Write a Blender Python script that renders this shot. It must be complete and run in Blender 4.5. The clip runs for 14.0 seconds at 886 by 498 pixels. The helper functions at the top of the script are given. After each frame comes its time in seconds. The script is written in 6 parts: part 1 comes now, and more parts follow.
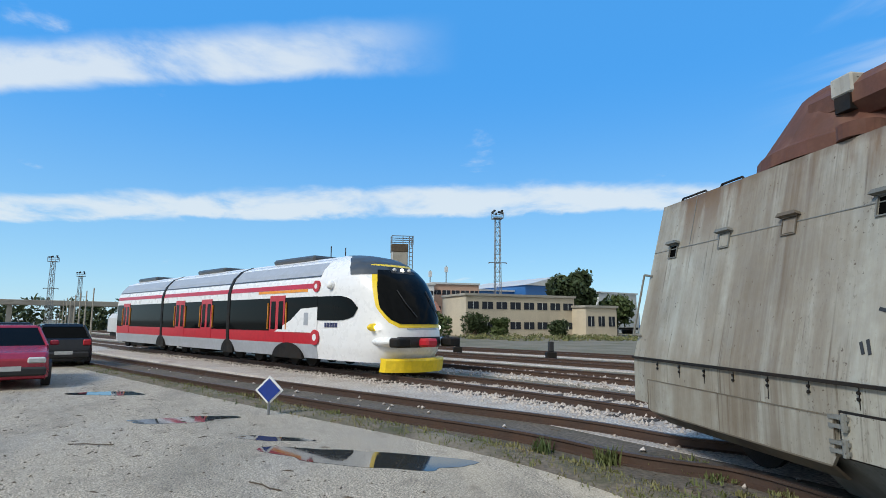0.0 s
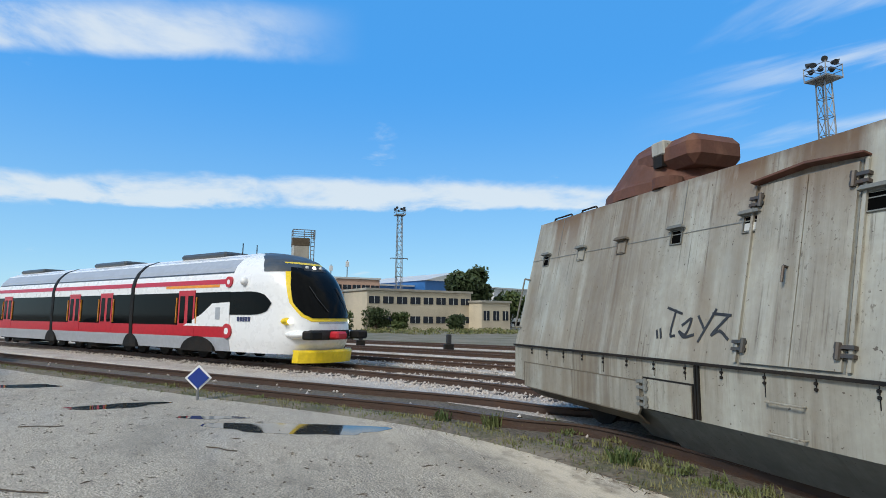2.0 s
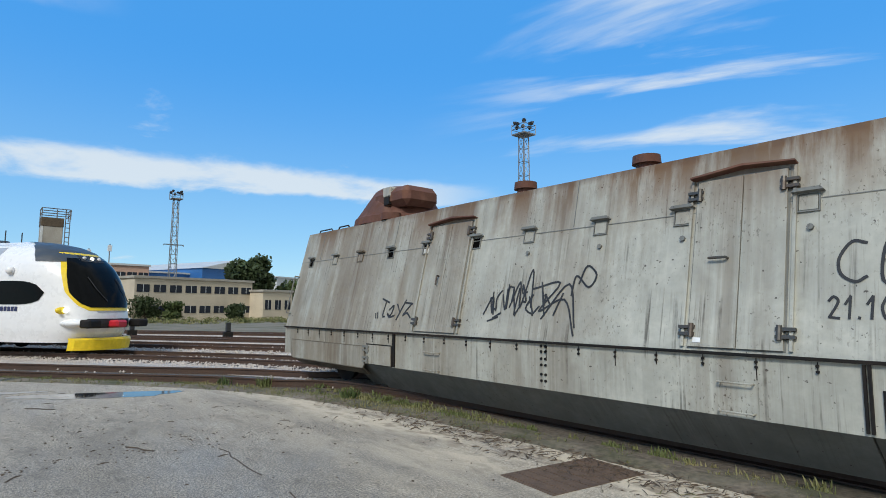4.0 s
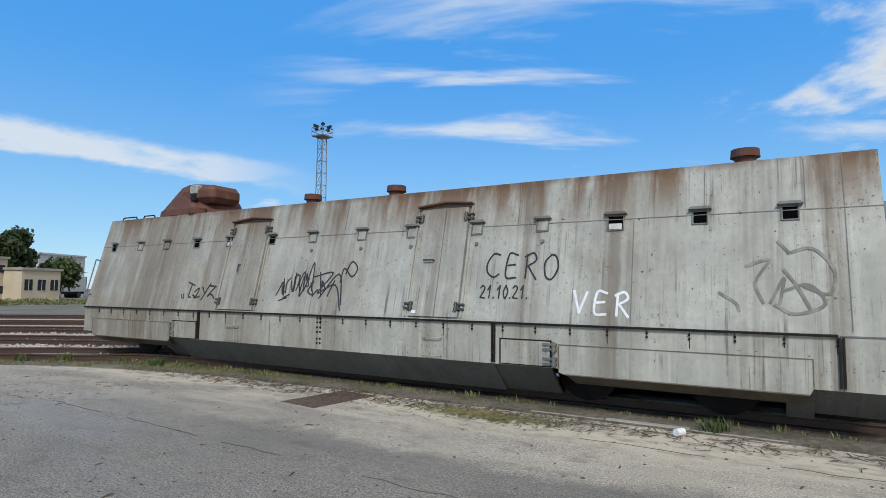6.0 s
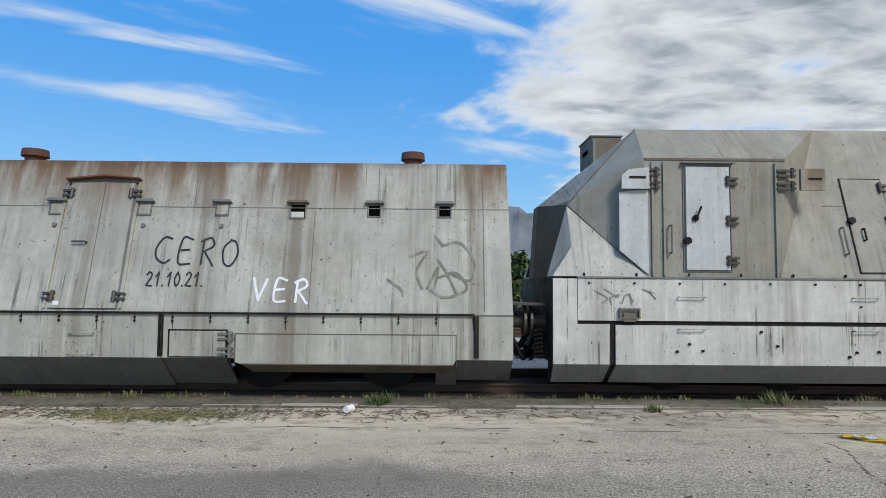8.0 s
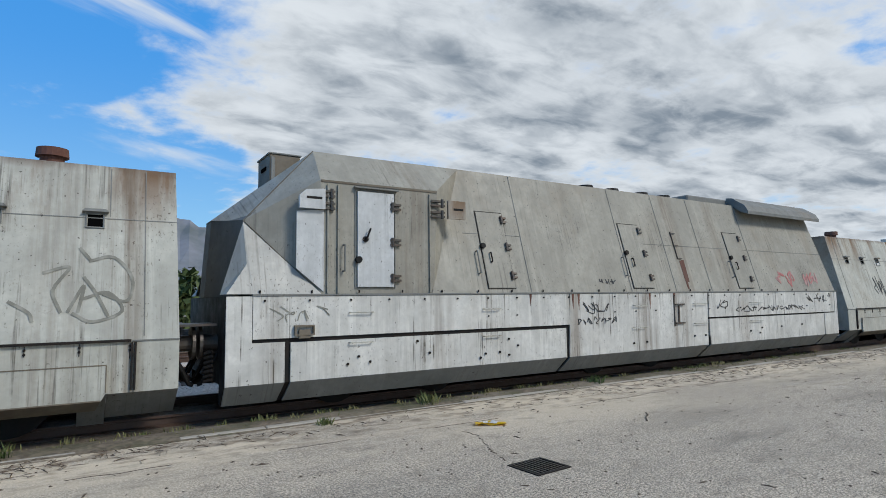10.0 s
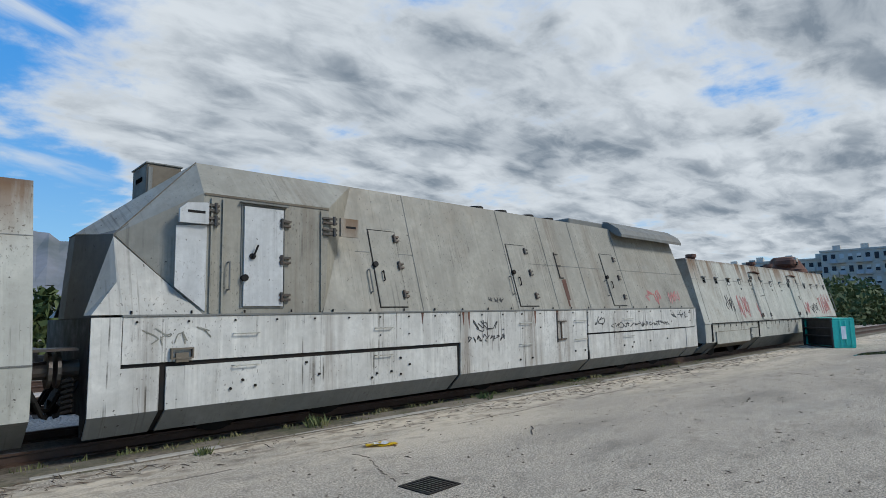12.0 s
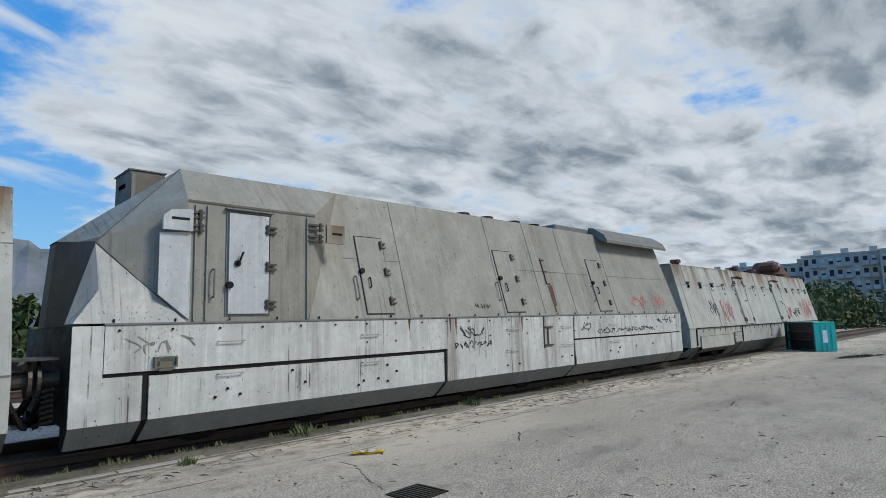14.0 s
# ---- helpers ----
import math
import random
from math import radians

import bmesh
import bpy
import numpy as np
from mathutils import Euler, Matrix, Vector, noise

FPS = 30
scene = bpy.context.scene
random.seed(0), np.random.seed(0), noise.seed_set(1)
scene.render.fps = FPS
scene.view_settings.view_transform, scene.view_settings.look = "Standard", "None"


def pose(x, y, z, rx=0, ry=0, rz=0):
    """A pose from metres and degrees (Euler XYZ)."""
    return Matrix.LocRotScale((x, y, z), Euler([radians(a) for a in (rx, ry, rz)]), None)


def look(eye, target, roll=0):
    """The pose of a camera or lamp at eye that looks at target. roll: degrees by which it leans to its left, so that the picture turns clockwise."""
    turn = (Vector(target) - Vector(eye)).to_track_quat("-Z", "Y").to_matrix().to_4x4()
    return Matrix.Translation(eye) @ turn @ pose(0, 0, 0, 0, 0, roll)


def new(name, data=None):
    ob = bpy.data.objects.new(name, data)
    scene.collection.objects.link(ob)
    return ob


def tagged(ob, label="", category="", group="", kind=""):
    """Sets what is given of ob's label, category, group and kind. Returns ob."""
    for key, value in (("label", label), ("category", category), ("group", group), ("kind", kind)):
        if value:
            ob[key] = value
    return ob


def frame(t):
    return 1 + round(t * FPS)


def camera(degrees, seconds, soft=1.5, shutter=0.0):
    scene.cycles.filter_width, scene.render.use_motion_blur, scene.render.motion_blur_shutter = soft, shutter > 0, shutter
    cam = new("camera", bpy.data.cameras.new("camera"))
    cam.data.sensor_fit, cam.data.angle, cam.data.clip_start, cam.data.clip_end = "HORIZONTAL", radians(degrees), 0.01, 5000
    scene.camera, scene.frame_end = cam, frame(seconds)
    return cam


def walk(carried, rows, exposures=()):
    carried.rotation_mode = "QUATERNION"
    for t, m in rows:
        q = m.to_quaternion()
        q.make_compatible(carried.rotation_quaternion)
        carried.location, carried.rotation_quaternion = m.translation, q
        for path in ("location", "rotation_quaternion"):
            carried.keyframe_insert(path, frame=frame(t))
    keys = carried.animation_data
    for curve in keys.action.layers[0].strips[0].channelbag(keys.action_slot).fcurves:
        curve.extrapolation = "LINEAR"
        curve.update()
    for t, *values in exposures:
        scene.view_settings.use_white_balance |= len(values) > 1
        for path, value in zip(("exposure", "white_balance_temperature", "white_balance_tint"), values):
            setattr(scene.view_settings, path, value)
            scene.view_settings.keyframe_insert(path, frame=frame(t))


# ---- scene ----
cam = camera(75.7, 14.0, soft=0.9)
PATH = [
    (0.0, pose(-7.180, 3.860, 1.614, 97.350, -0.490, 81.391)),
    (0.5, pose(-7.180, 3.860, 1.613, 96.993, -0.440, 79.814)),
    (1.0, pose(-7.100, 3.830, 1.616, 96.844, -0.482, 78.040)),
    (1.5, pose(-6.409, 3.533, 1.622, 96.638, -0.560, 74.861)),
    (2.0, pose(-5.579, 3.262, 1.612, 96.870, -0.500, 71.317)),
    (2.5, pose(-4.690, 3.047, 1.603, 96.953, -0.392, 67.000)),
    (3.0, pose(-3.816, 2.814, 1.590, 96.751, -0.150, 61.600)),
    (3.5, pose(-3.007, 2.480, 1.585, 96.322, -0.150, 55.800)),
    (3.7, pose(-2.720, 2.300, 1.585, 96.150, -0.180, 53.500)),
    (5.8, pose(-0.209, 0.159, 1.599, 94.500, -0.549, 32.084)),
    (6.0, pose(-0.05, 0.03, 1.6, 94.283, -0.565, 30.481)),
    (6.5, pose(0, 0, 1.6, 94.022, -0.547, 24.741)),
    (7.0, pose(0, 0, 1.6, 93.607, -0.604, 17.511)),
    (7.5, pose(0, 0, 1.6, 93.333, -0.564, 8.935)),
    (8.0, pose(0, 0, 1.6, 93.280, -0.462, -0.510)),
    (8.5, pose(0, 0, 1.6, 93.502, -0.232, -9.661)),
    (9.0, pose(0, 0, 1.6, 93.930, 0.143, -18.140)),
    (9.2, pose(0, 0, 1.6, 94.132, 0.279, -21.401)),
    (11.3, pose(0, 0, 1.6, 96.262, 1.135, -41.451)),
    (11.5, pose(0, 0, 1.6, 96.418, 1.174, -42.008)),
    (12.0, pose(0, 0, 1.6, 96.665, 1.205, -42.898)),
    (12.5, pose(0, 0, 1.6, 96.837, 1.329, -43.373)),
    (13.0, pose(0, 0, 1.6, 96.990, 1.400, -43.680)),
    (13.5, pose(0, 0, 1.6, 97.130, 1.480, -43.950)),
    (14.0, pose(0, 0, 1.6, 97.270, 1.557, -44.200)),
]
walk(cam, PATH, [(0.0, 0.03, 6450, 6), (3.5, 0.0, 6450, 6), (6.0, -0.06, 6450, 9), (9.0, -0.10, 6400, 9), (11.5, -0.21, 6250, 8), (14.0, -0.24, 6250, 8)])

# ---- world, sun ----
SUN_EL, SUN_AZ = radians(50), radians(150)   # azimuth clockwise from +y


def make_world():
    w = bpy.data.worlds.new("sky")
    w.use_nodes = True
    scene.world = w
    nt = w.node_tree
    nt.nodes.clear()
    N, L = nt.nodes.new, nt.links.new
    out, bg = N("ShaderNodeOutputWorld"), N("ShaderNodeBackground")
    sky = N("ShaderNodeTexSky")
    sky.sky_type, sky.sun_disc = "NISHITA", False
    sky.sun_elevation, sky.sun_rotation = SUN_EL, SUN_AZ
    sky.air_density, sky.dust_density, sky.ozone_density = 1.0, 0.0, 3.5
    bg.inputs["Strength"].default_value = 0.11
    co = N("ShaderNodeTexCoord")
    sep = N("ShaderNodeSeparateXYZ")
    L(co.outputs["Generated"], sep.inputs[0])

    def m(op, a, b=None, c=None, clamp=False):
        n = N("ShaderNodeMath")
        n.operation, n.use_clamp = op, clamp
        for i, v in enumerate((a, b, c)):
            if v is None:
                continue
            if isinstance(v, (int, float)):
                n.inputs[i].default_value = v
            else:
                L(v, n.inputs[i])
        return n.outputs[0]

    def ramp(v, a, b, lo=0.0, hi=1.0):
        n = N("ShaderNodeMapRange")
        n.interpolation_type = "SMOOTHSTEP"
        for i, k in ((1, a), (2, b), (3, lo), (4, hi)):
            n.inputs[i].default_value = k
        L(v, n.inputs[0])
        return n.outputs[0]

    x, y, z = sep.outputs
    zz = m("ADD", m("MAXIMUM", z, 0.0), 0.16)
    comb = N("ShaderNodeCombineXYZ")
    L(m("DIVIDE", x, zz), comb.inputs[0])
    L(m("DIVIDE", y, zz), comb.inputs[1])

    def fog(scale, detail, rough, dist, loc=(0, 0, 0), stretch=(1, 1, 1), rot=0.0):
        mp = N("ShaderNodeMapping")
        mp.inputs["Location"].default_value = loc
        mp.inputs["Scale"].default_value = stretch
        mp.inputs["Rotation"].default_value = (0, 0, rot)
        L(comb.outputs[0], mp.inputs[0])
        n = N("ShaderNodeTexNoise")
        n.inputs["Scale"].default_value = scale
        n.inputs["Detail"].default_value = detail
        n.inputs["Roughness"].default_value = rough
        n.inputs["Distortion"].default_value = dist
        L(mp.outputs[0], n.inputs["Vector"])
        return n.outputs[0]

    az = m("ARCTAN2", x, y)                       # 0 ahead of the wagons, positive to the right
    big = fog(1.45, 9, 0.5, 0.15, (3.1, 1.7, 0))
    fine = fog(4.2, 9, 0.6, 0.2, (0.4, 7.7, 0))
    mix = m("ADD", m("MULTIPLY", big, 0.62), m("MULTIPLY", fine, 0.38))
    along = N("ShaderNodeMapping")
    along.vector_type = "TEXTURE"
    along.inputs["Rotation"].default_value = (0, 0, radians(29))
    along.inputs["Scale"].default_value = (2.6, 0.75, 1)
    L(comb.outputs[0], along.inputs[0])
    wn = N("ShaderNodeTexNoise")
    wn.inputs["Scale"].default_value, wn.inputs["Detail"].default_value, wn.inputs["Roughness"].default_value = 1.6, 8, 0.54
    wn.inputs["Distortion"].default_value = 0.35
    L(along.outputs[0], wn.inputs["Vector"])
    wisp = wn.outputs[0]
    wisp = m("MULTIPLY", ramp(wisp, 0.50, 0.63), m("MULTIPLY", ramp(az, -0.95, -0.45), ramp(az, 0.55, 0.15)))
    wisp = m("MULTIPLY", wisp, ramp(z, 0.16, 0.26))
    # cover grows from clear on one side to closed on the other
    cover = ramp(m("ADD", az, m("MULTIPLY", z, 0.9)), 0.05, 0.80, 0.64, 0.34)
    deck = ramp(m("SUBTRACT", mix, cover), -0.04, 0.11)
    # long streak low over the yard, and a torn patch above it
    wob = m("MULTIPLY", m("SUBTRACT", fog(3.0, 6, 0.6, 0.3), 0.5), 0.05)
    ahead = m("MAXIMUM", m("ADD", m("MULTIPLY", x, -0.965), m("MULTIPLY", y, 0.26)), 0.12)
    el = m("ADD", m("DIVIDE", z, ahead), wob)
    band = m("MULTIPLY", ramp(el, 0.186, 0.200), ramp(el, 0.252, 0.228))
    band = m("MULTIPLY", band, ramp(az, -0.72, -0.98, 0.0, 1.0))
    puff = m("MULTIPLY", ramp(el, 0.45, 0.48), ramp(el, 0.585, 0.53))
    puff = m("MULTIPLY", puff, ramp(az, -1.38, -1.7, 0.0, 1.0))
    both = m("MULTIPLY", m("MAXIMUM", band, puff), ramp(fog(2.2, 7, 0.6, 0.3, (5, 2, 0)), 0.25, 0.55), clamp=True)
    mask = m("MAXIMUM", m("MAXIMUM", deck, m("MULTIPLY", wisp, 0.85)), m("MULTIPLY", both, 0.8), clamp=True)
    # cloud shade: thick parts grey, rims white
    thick = ramp(m("SUBTRACT", mix, cover), 0.02, 0.20)
    dark = m("MULTIPLY", thick, m("ADD", m("MULTIPLY", ramp(fog(2.3, 8, 0.52, 0.3, (9, 4, 0), (0.7, 1.3, 1)), 0.34, 0.68), 0.62), m("MULTIPLY", ramp(fog(5.5, 8, 0.55, 0.4, (2, 4, 0), (0.8, 1.4, 1)), 0.38, 0.66), 0.46)), clamp=True)
    cr = N("ShaderNodeMix")
    cr.data_type = "RGBA"
    cr.inputs[6].default_value = (7.3, 7.65, 8.0, 1)
    cr.inputs[7].default_value = (2.3, 2.75, 3.3, 1)
    L(dark, cr.inputs[0])
    mx = N("ShaderNodeMix")
    mx.data_type = "RGBA"
    L(mask, mx.inputs[0])
    hs = N("ShaderNodeHueSaturation")
    hs.inputs["Saturation"].default_value, hs.inputs["Value"].default_value = 1.35, 1.45
    L(sky.outputs[0], hs.inputs["Color"])
    tone = N("ShaderNodeMix")
    tone.data_type = "RGBA"
    tone.inputs[6].default_value, tone.inputs[7].default_value = (3.1, 5.6, 8.0, 1), (0.85, 3.6, 8.6, 1)
    L(ramp(z, 0.0, 0.42), tone.inputs[0])
    haze = N("ShaderNodeMix")
    haze.data_type = "RGBA"
    haze.inputs[0].default_value = 0.75
    L(hs.outputs[0], haze.inputs[6])
    L(tone.outputs[2], haze.inputs[7])
    L(haze.outputs[2], mx.inputs[6])
    L(cr.outputs[2], mx.inputs[7])
    L(mx.outputs[2], bg.inputs[0])
    L(bg.outputs[0], out.inputs[0])


make_world()
sun = new("sun", bpy.data.lights.new("sun", "SUN"))
sun.data.energy, sun.data.angle, sun.data.color = 2.7, radians(14), (1.0, 0.95, 0.88)
sun.matrix_world = look((math.sin(SUN_AZ) * 50, math.cos(SUN_AZ) * 50, 45), (0, 0, 0))


# ---- materials ----
def mat(name, base, rough=0.7, metal=0.0, spots=None, scale=3.0, amount=0.5, bump=0.15, fine=40.0, stretch=(1, 1, 1), second=None, second_amt=0.4, second_scale=0.6, random_amt=0.0, grain=0.08):
    """Base colour broken up by two scales of noise; an optional stain colour runs along `stretch`."""
    mt = bpy.data.materials.new(name)
    mt.use_nodes = True
    nt = mt.node_tree
    N, L = nt.nodes.new, nt.links.new
    b = nt.nodes["Principled BSDF"]
    co = N("ShaderNodeTexCoord")

    def noise_of(sc, st=(1, 1, 1), det=8.0):
        mp = N("ShaderNodeMapping")
        mp.inputs["Scale"].default_value = st
        L(co.outputs["Object"], mp.inputs[0])
        n = N("ShaderNodeTexNoise")
        n.inputs["Scale"].default_value, n.inputs["Detail"].default_value = sc, det
        L(mp.outputs[0], n.inputs["Vector"])
        return n.outputs[0]

    def rampof(v, a, c, lo, hi):
        n = N("ShaderNodeMapRange")
        for i, k in ((1, a), (2, c), (3, lo), (4, hi)):
            n.inputs[i].default_value = k
        L(v, n.inputs[0])
        return n.outputs[0]

    def mixc(f, a, c):
        n = N("ShaderNodeMix")
        n.data_type = "RGBA"
        L(f, n.inputs[0])
        for i, v in ((6, a), (7, c)):
            if isinstance(v, tuple):
                n.inputs[i].default_value = (*v, 1)
            else:
                L(v, n.inputs[i])
        return n.outputs[2]

    col = mixc(rampof(noise_of(fine), 0.35, 0.65, 0, 1), tuple(c * (1 - grain) for c in base), tuple(min(1, c * (1 + grain)) for c in base))
    if spots:
        col = mixc(rampof(noise_of(scale, stretch), 0.42, 0.72, 0, amount), col, spots)
    if second:
        col = mixc(rampof(noise_of(second_scale, stretch), 0.52, 0.7, 0, second_amt), col, second)
    if random_amt:
        oi = N("ShaderNodeObjectInfo")
        hs = N("ShaderNodeHueSaturation")
        L(rampof(oi.outputs["Random"], 0, 1, 1 - random_amt, 1 + random_amt), hs.inputs["Value"])
        L(col, hs.inputs["Color"])
        col = hs.outputs[0]
    L(col, b.inputs["Base Color"])
    b.inputs["Metallic"].default_value = metal
    vary = 0.12 if bump else 0.02
    L(rampof(noise_of(scale * 2), 0.3, 0.7, max(0.02, rough - vary), min(1, rough + vary)), b.inputs["Roughness"])
    if bump:
        bp = N("ShaderNodeBump")
        bp.inputs["Strength"].default_value, bp.inputs["Distance"].default_value = bump, 0.02
        L(noise_of(fine * 1.3), bp.inputs["Height"])
        L(bp.outputs[0], b.inputs["Normal"])
    return mt


def armour(name, base, rough=0.6, grime=0.6, drips=0.6, brown=0.4, rust_top=None, rust_end=None, runs=()):
    """Old sprayed armour paint: cloudy mottling, broken dirt runs, pits, and rust creeping from the roof edge."""
    mt = bpy.data.materials.new(name)
    mt.use_nodes = True
    nt = mt.node_tree
    N, L = nt.nodes.new, nt.links.new
    b = nt.nodes["Principled BSDF"]
    co = N("ShaderNodeTexCoord")

    def nz(sc, st=(1, 1, 1), det=8.0, loc=(0, 0, 0), dist=0.0):
        mp = N("ShaderNodeMapping")
        mp.inputs["Scale"].default_value, mp.inputs["Location"].default_value = st, loc
        L(co.outputs["Object"], mp.inputs[0])
        n = N("ShaderNodeTexNoise")
        n.inputs["Scale"].default_value, n.inputs["Detail"].default_value, n.inputs["Roughness"].default_value = sc, det, 0.62
        n.inputs["Distortion"].default_value = dist
        L(mp.outputs[0], n.inputs["Vector"])
        return n.outputs[0]

    def rg(v, a, c, lo=0.0, hi=1.0):
        n = N("ShaderNodeMapRange")
        for k, w in ((1, a), (2, c), (3, lo), (4, hi)):
            n.inputs[k].default_value = w
        L(v, n.inputs[0])
        return n.outputs[0]

    def mul(a, c):
        n = N("ShaderNodeMath")
        n.operation = "MULTIPLY"
        L(a, n.inputs[0])
        L(c, n.inputs[1])
        return n.outputs[0]

    def mx(f, a, c):
        n = N("ShaderNodeMix")
        n.data_type = "RGBA"
        L(f, n.inputs[0])
        for k, v in ((6, a), (7, c)):
            if isinstance(v, tuple):
                n.inputs[k].default_value = (*v, 1)
            else:
                L(v, n.inputs[k])
        return n.outputs[2]

    def shade(k):
        return tuple(min(0.9, c * k) for c in base)

    col = mx(rg(nz(1.7, (1, 1, 0.7), 9.0, (4, 0, 1), 0.4), 0.34, 0.66), shade(0.80), shade(1.16))
    col = mx(rg(nz(11, det=6.0, loc=(1, 2, 3)), 0.36, 0.66, 0.0, 0.45), col, shade(0.72))
    # pale washed runs, then dirt runs of two widths, both broken up
    col = mx(mul(rg(nz(1.0, (9, 0.5, 0.35), 6.0, (3, 0, 7)), 0.52, 0.68, 0, 0.55), rg(nz(1.1, loc=(5, 1, 0)), 0.40, 0.60)), col, shade(1.32))
    patchy = rg(nz(0.8, (1, 0.4, 1.1), 6.0, (8, 3, 2)), 0.42, 0.62, 0.05, 1.0)
    col = mx(mul(rg(nz(1.0, (5.5, 0.5, 0.30), 8.0, (2, 5, 0), 0.3), 0.50, 0.70, 0, grime), patchy), col, (0.17, 0.155, 0.12))
    col = mx(mul(rg(nz(1.0, (26, 0.6, 0.55), 7.0, (6, 0, 4)), 0.54, 0.68, 0, drips), rg(nz(1.5, (1, 0.4, 0.9), 5.0, (1, 8, 3)), 0.46, 0.60)), col, (0.06, 0.052, 0.04))
    # brown bloom in broad patches, mould specks, chipped pits
    col = mx(rg(nz(0.55, (1, 0.5, 0.9), 9.0, (7, 2, 5), 0.5), 0.52, 0.70, 0, brown), col, (0.20, 0.145, 0.085))
    col = mx(mul(rg(nz(34, (1, 1, 0.5), 3.0), 0.60, 0.68, 0, 0.75), rg(nz(0.9, loc=(2, 2, 9)), 0.46, 0.62)), col, (0.07, 0.06, 0.045))
    col = mx(rg(nz(17, det=2.0, loc=(3, 3, 3)), 0.70, 0.73, 0, 0.9), col, (0.05, 0.04, 0.035))
    sp = N("ShaderNodeSeparateXYZ")
    L(co.outputs["Object"], sp.inputs[0])
    if rust_top:
        edge_rust = mul(rg(sp.outputs[2], rust_top - 0.95, rust_top - 0.1, 0, 1.0), rg(nz(1.0, (2.2, 0.4, 0.35), 9.0, (0, 4, 0)), 0.43, 0.58))
        col = mx(edge_rust, col, (0.150, 0.082, 0.036))
        lip = mul(rg(sp.outputs[2], rust_top - 0.14, rust_top, 0, 0.9), rg(nz(2.0, (2, 1, 0.6), 6.0), 0.36, 0.55))
        col = mx(lip, col, (0.09, 0.042, 0.02))
    if rust_end:
        col = mx(mul(rg(sp.outputs[0], rust_end[0], rust_end[1], 0, 0.75), rg(nz(1.0, (2.4, 0.4, 0.30), 9.0, (9, 1, 1)), 0.38, 0.62, 0.1, 0.9)), col, (0.175, 0.13, 0.082))
    # rusty water runs down from fittings at these places along the side
    for at, width, amount in runs:
        off = N("ShaderNodeMath")
        off.operation = "SUBTRACT"
        L(sp.outputs[0], off.inputs[0])
        off.inputs[1].default_value = at
        gap = N("ShaderNodeMath")
        gap.operation = "ABSOLUTE"
        L(off.outputs[0], gap.inputs[0])
        col = mx(mul(rg(gap.outputs[0], width, width * 0.15, 0, amount), rg(nz(1.0, (9, 0.6, 0.30), 8.0, (at, 3, 1)), 0.38, 0.60)), col, (0.13, 0.09, 0.055))
    L(col, b.inputs["Base Color"])
    L(rg(nz(5.0), 0.3, 0.7, rough - 0.14, rough + 0.14), b.inputs["Roughness"])
    bp = N("ShaderNodeBump")
    bp.inputs["Strength"].default_value, bp.inputs["Distance"].default_value = 0.12, 0.02
    L(nz(7, det=9.0), bp.inputs["Height"])
    L(bp.outputs[0], b.inputs["Normal"])
    return mt


M = {}
M["armour"] = armour("armour_paint", (0.44, 0.435, 0.378), 0.62, 0.66, 0.85, 0.52, 3.36, (-6.0, -11.5), ((0.42, 0.26, 0.85), (-0.3, 0.5, 0.35), (-2.0, 0.4, 0.6), (-3.3, 0.35, 0.6), (-4.9, 0.6, 0.45), (-7.2, 0.7, 0.5), (-9.4, 0.6, 0.5), (-12.2, 0.9, 0.6)))
M["armour_loco"] = armour("locomotive_armour_paint", (0.290, 0.275, 0.228), 0.6, 0.45, 0.65, 0.30, None, None, ((11.35, 0.35, 0.6), (4.4, 0.5, 0.4), (13.0, 0.3, 0.4)))
M["armour_pale"] = armour("pale_armour_paint", (0.57, 0.56, 0.515), 0.52, 0.52, 0.95, 0.20, None, None, ((2.15, 0.2, 0.4), (4.8, 0.4, 0.4), (7.8, 0.25, 0.6), (9.9, 0.5, 0.6), (10.95, 0.4, 0.75), (13.4, 0.35, 0.4)))
# dark fittings; also holds painted-in shade of undercut plates and skirt foot
M["armour_dark"] = armour("dark_and_shaded_armour_paint", (0.175, 0.178, 0.165), 0.62, 0.3, 0.5, 0.3)
M["armour_clean"] = armour("clean_pale_armour_paint", (0.52, 0.53, 0.52), 0.5, 0.15, 0.35, 0.04)
# pale armour for the gussets, slight shading included in the base colour
M["armour_gusset"] = armour("weathered_shaded_gusset_paint", (0.40, 0.39, 0.35), 0.58, 0.35, 0.5, 0.16)
# nose faces away from the sun; that shade is in this darker base
M["nose_paint"] = armour("shaded_nose_paint", (0.105, 0.106, 0.098), 0.7, 0.3, 0.4, 0.3)
M["void"] = mat("dark_void", (0.004, 0.004, 0.004), 0.95, 0, None, 2, 0, 0.0, 8)
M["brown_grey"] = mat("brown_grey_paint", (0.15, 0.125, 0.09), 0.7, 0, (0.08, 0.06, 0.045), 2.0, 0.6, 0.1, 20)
M["oily"] = mat("oily_dark_ballast", (0.12, 0.098, 0.075), 0.95, 0, (0.04, 0.04, 0.025), 1.0, 0.6, 0.8, 18, grain=0.4)
M["verge"] = mat("brown_verge_soil", (0.15, 0.12, 0.085), 0.95, 0, (0.06, 0.065, 0.025), 1.6, 0.9, 0.8, 16, (1, 1, 1), (0.27, 0.23, 0.175), 0.6, 0.7, grain=0.35)
M["rust"] = mat("rusty_red_primer", (0.115, 0.046, 0.03), 0.8, 0, (0.07, 0.035, 0.025), 2.2, 0.6, 0.15, 25, (1, 1, 0.6), (0.25, 0.13, 0.08), 0.4, 3.0)
M["black"] = mat("black_iron", (0.018, 0.018, 0.018), 0.6, 0.2, (0.05, 0.035, 0.025), 3, 0.5, 0.15, 30)
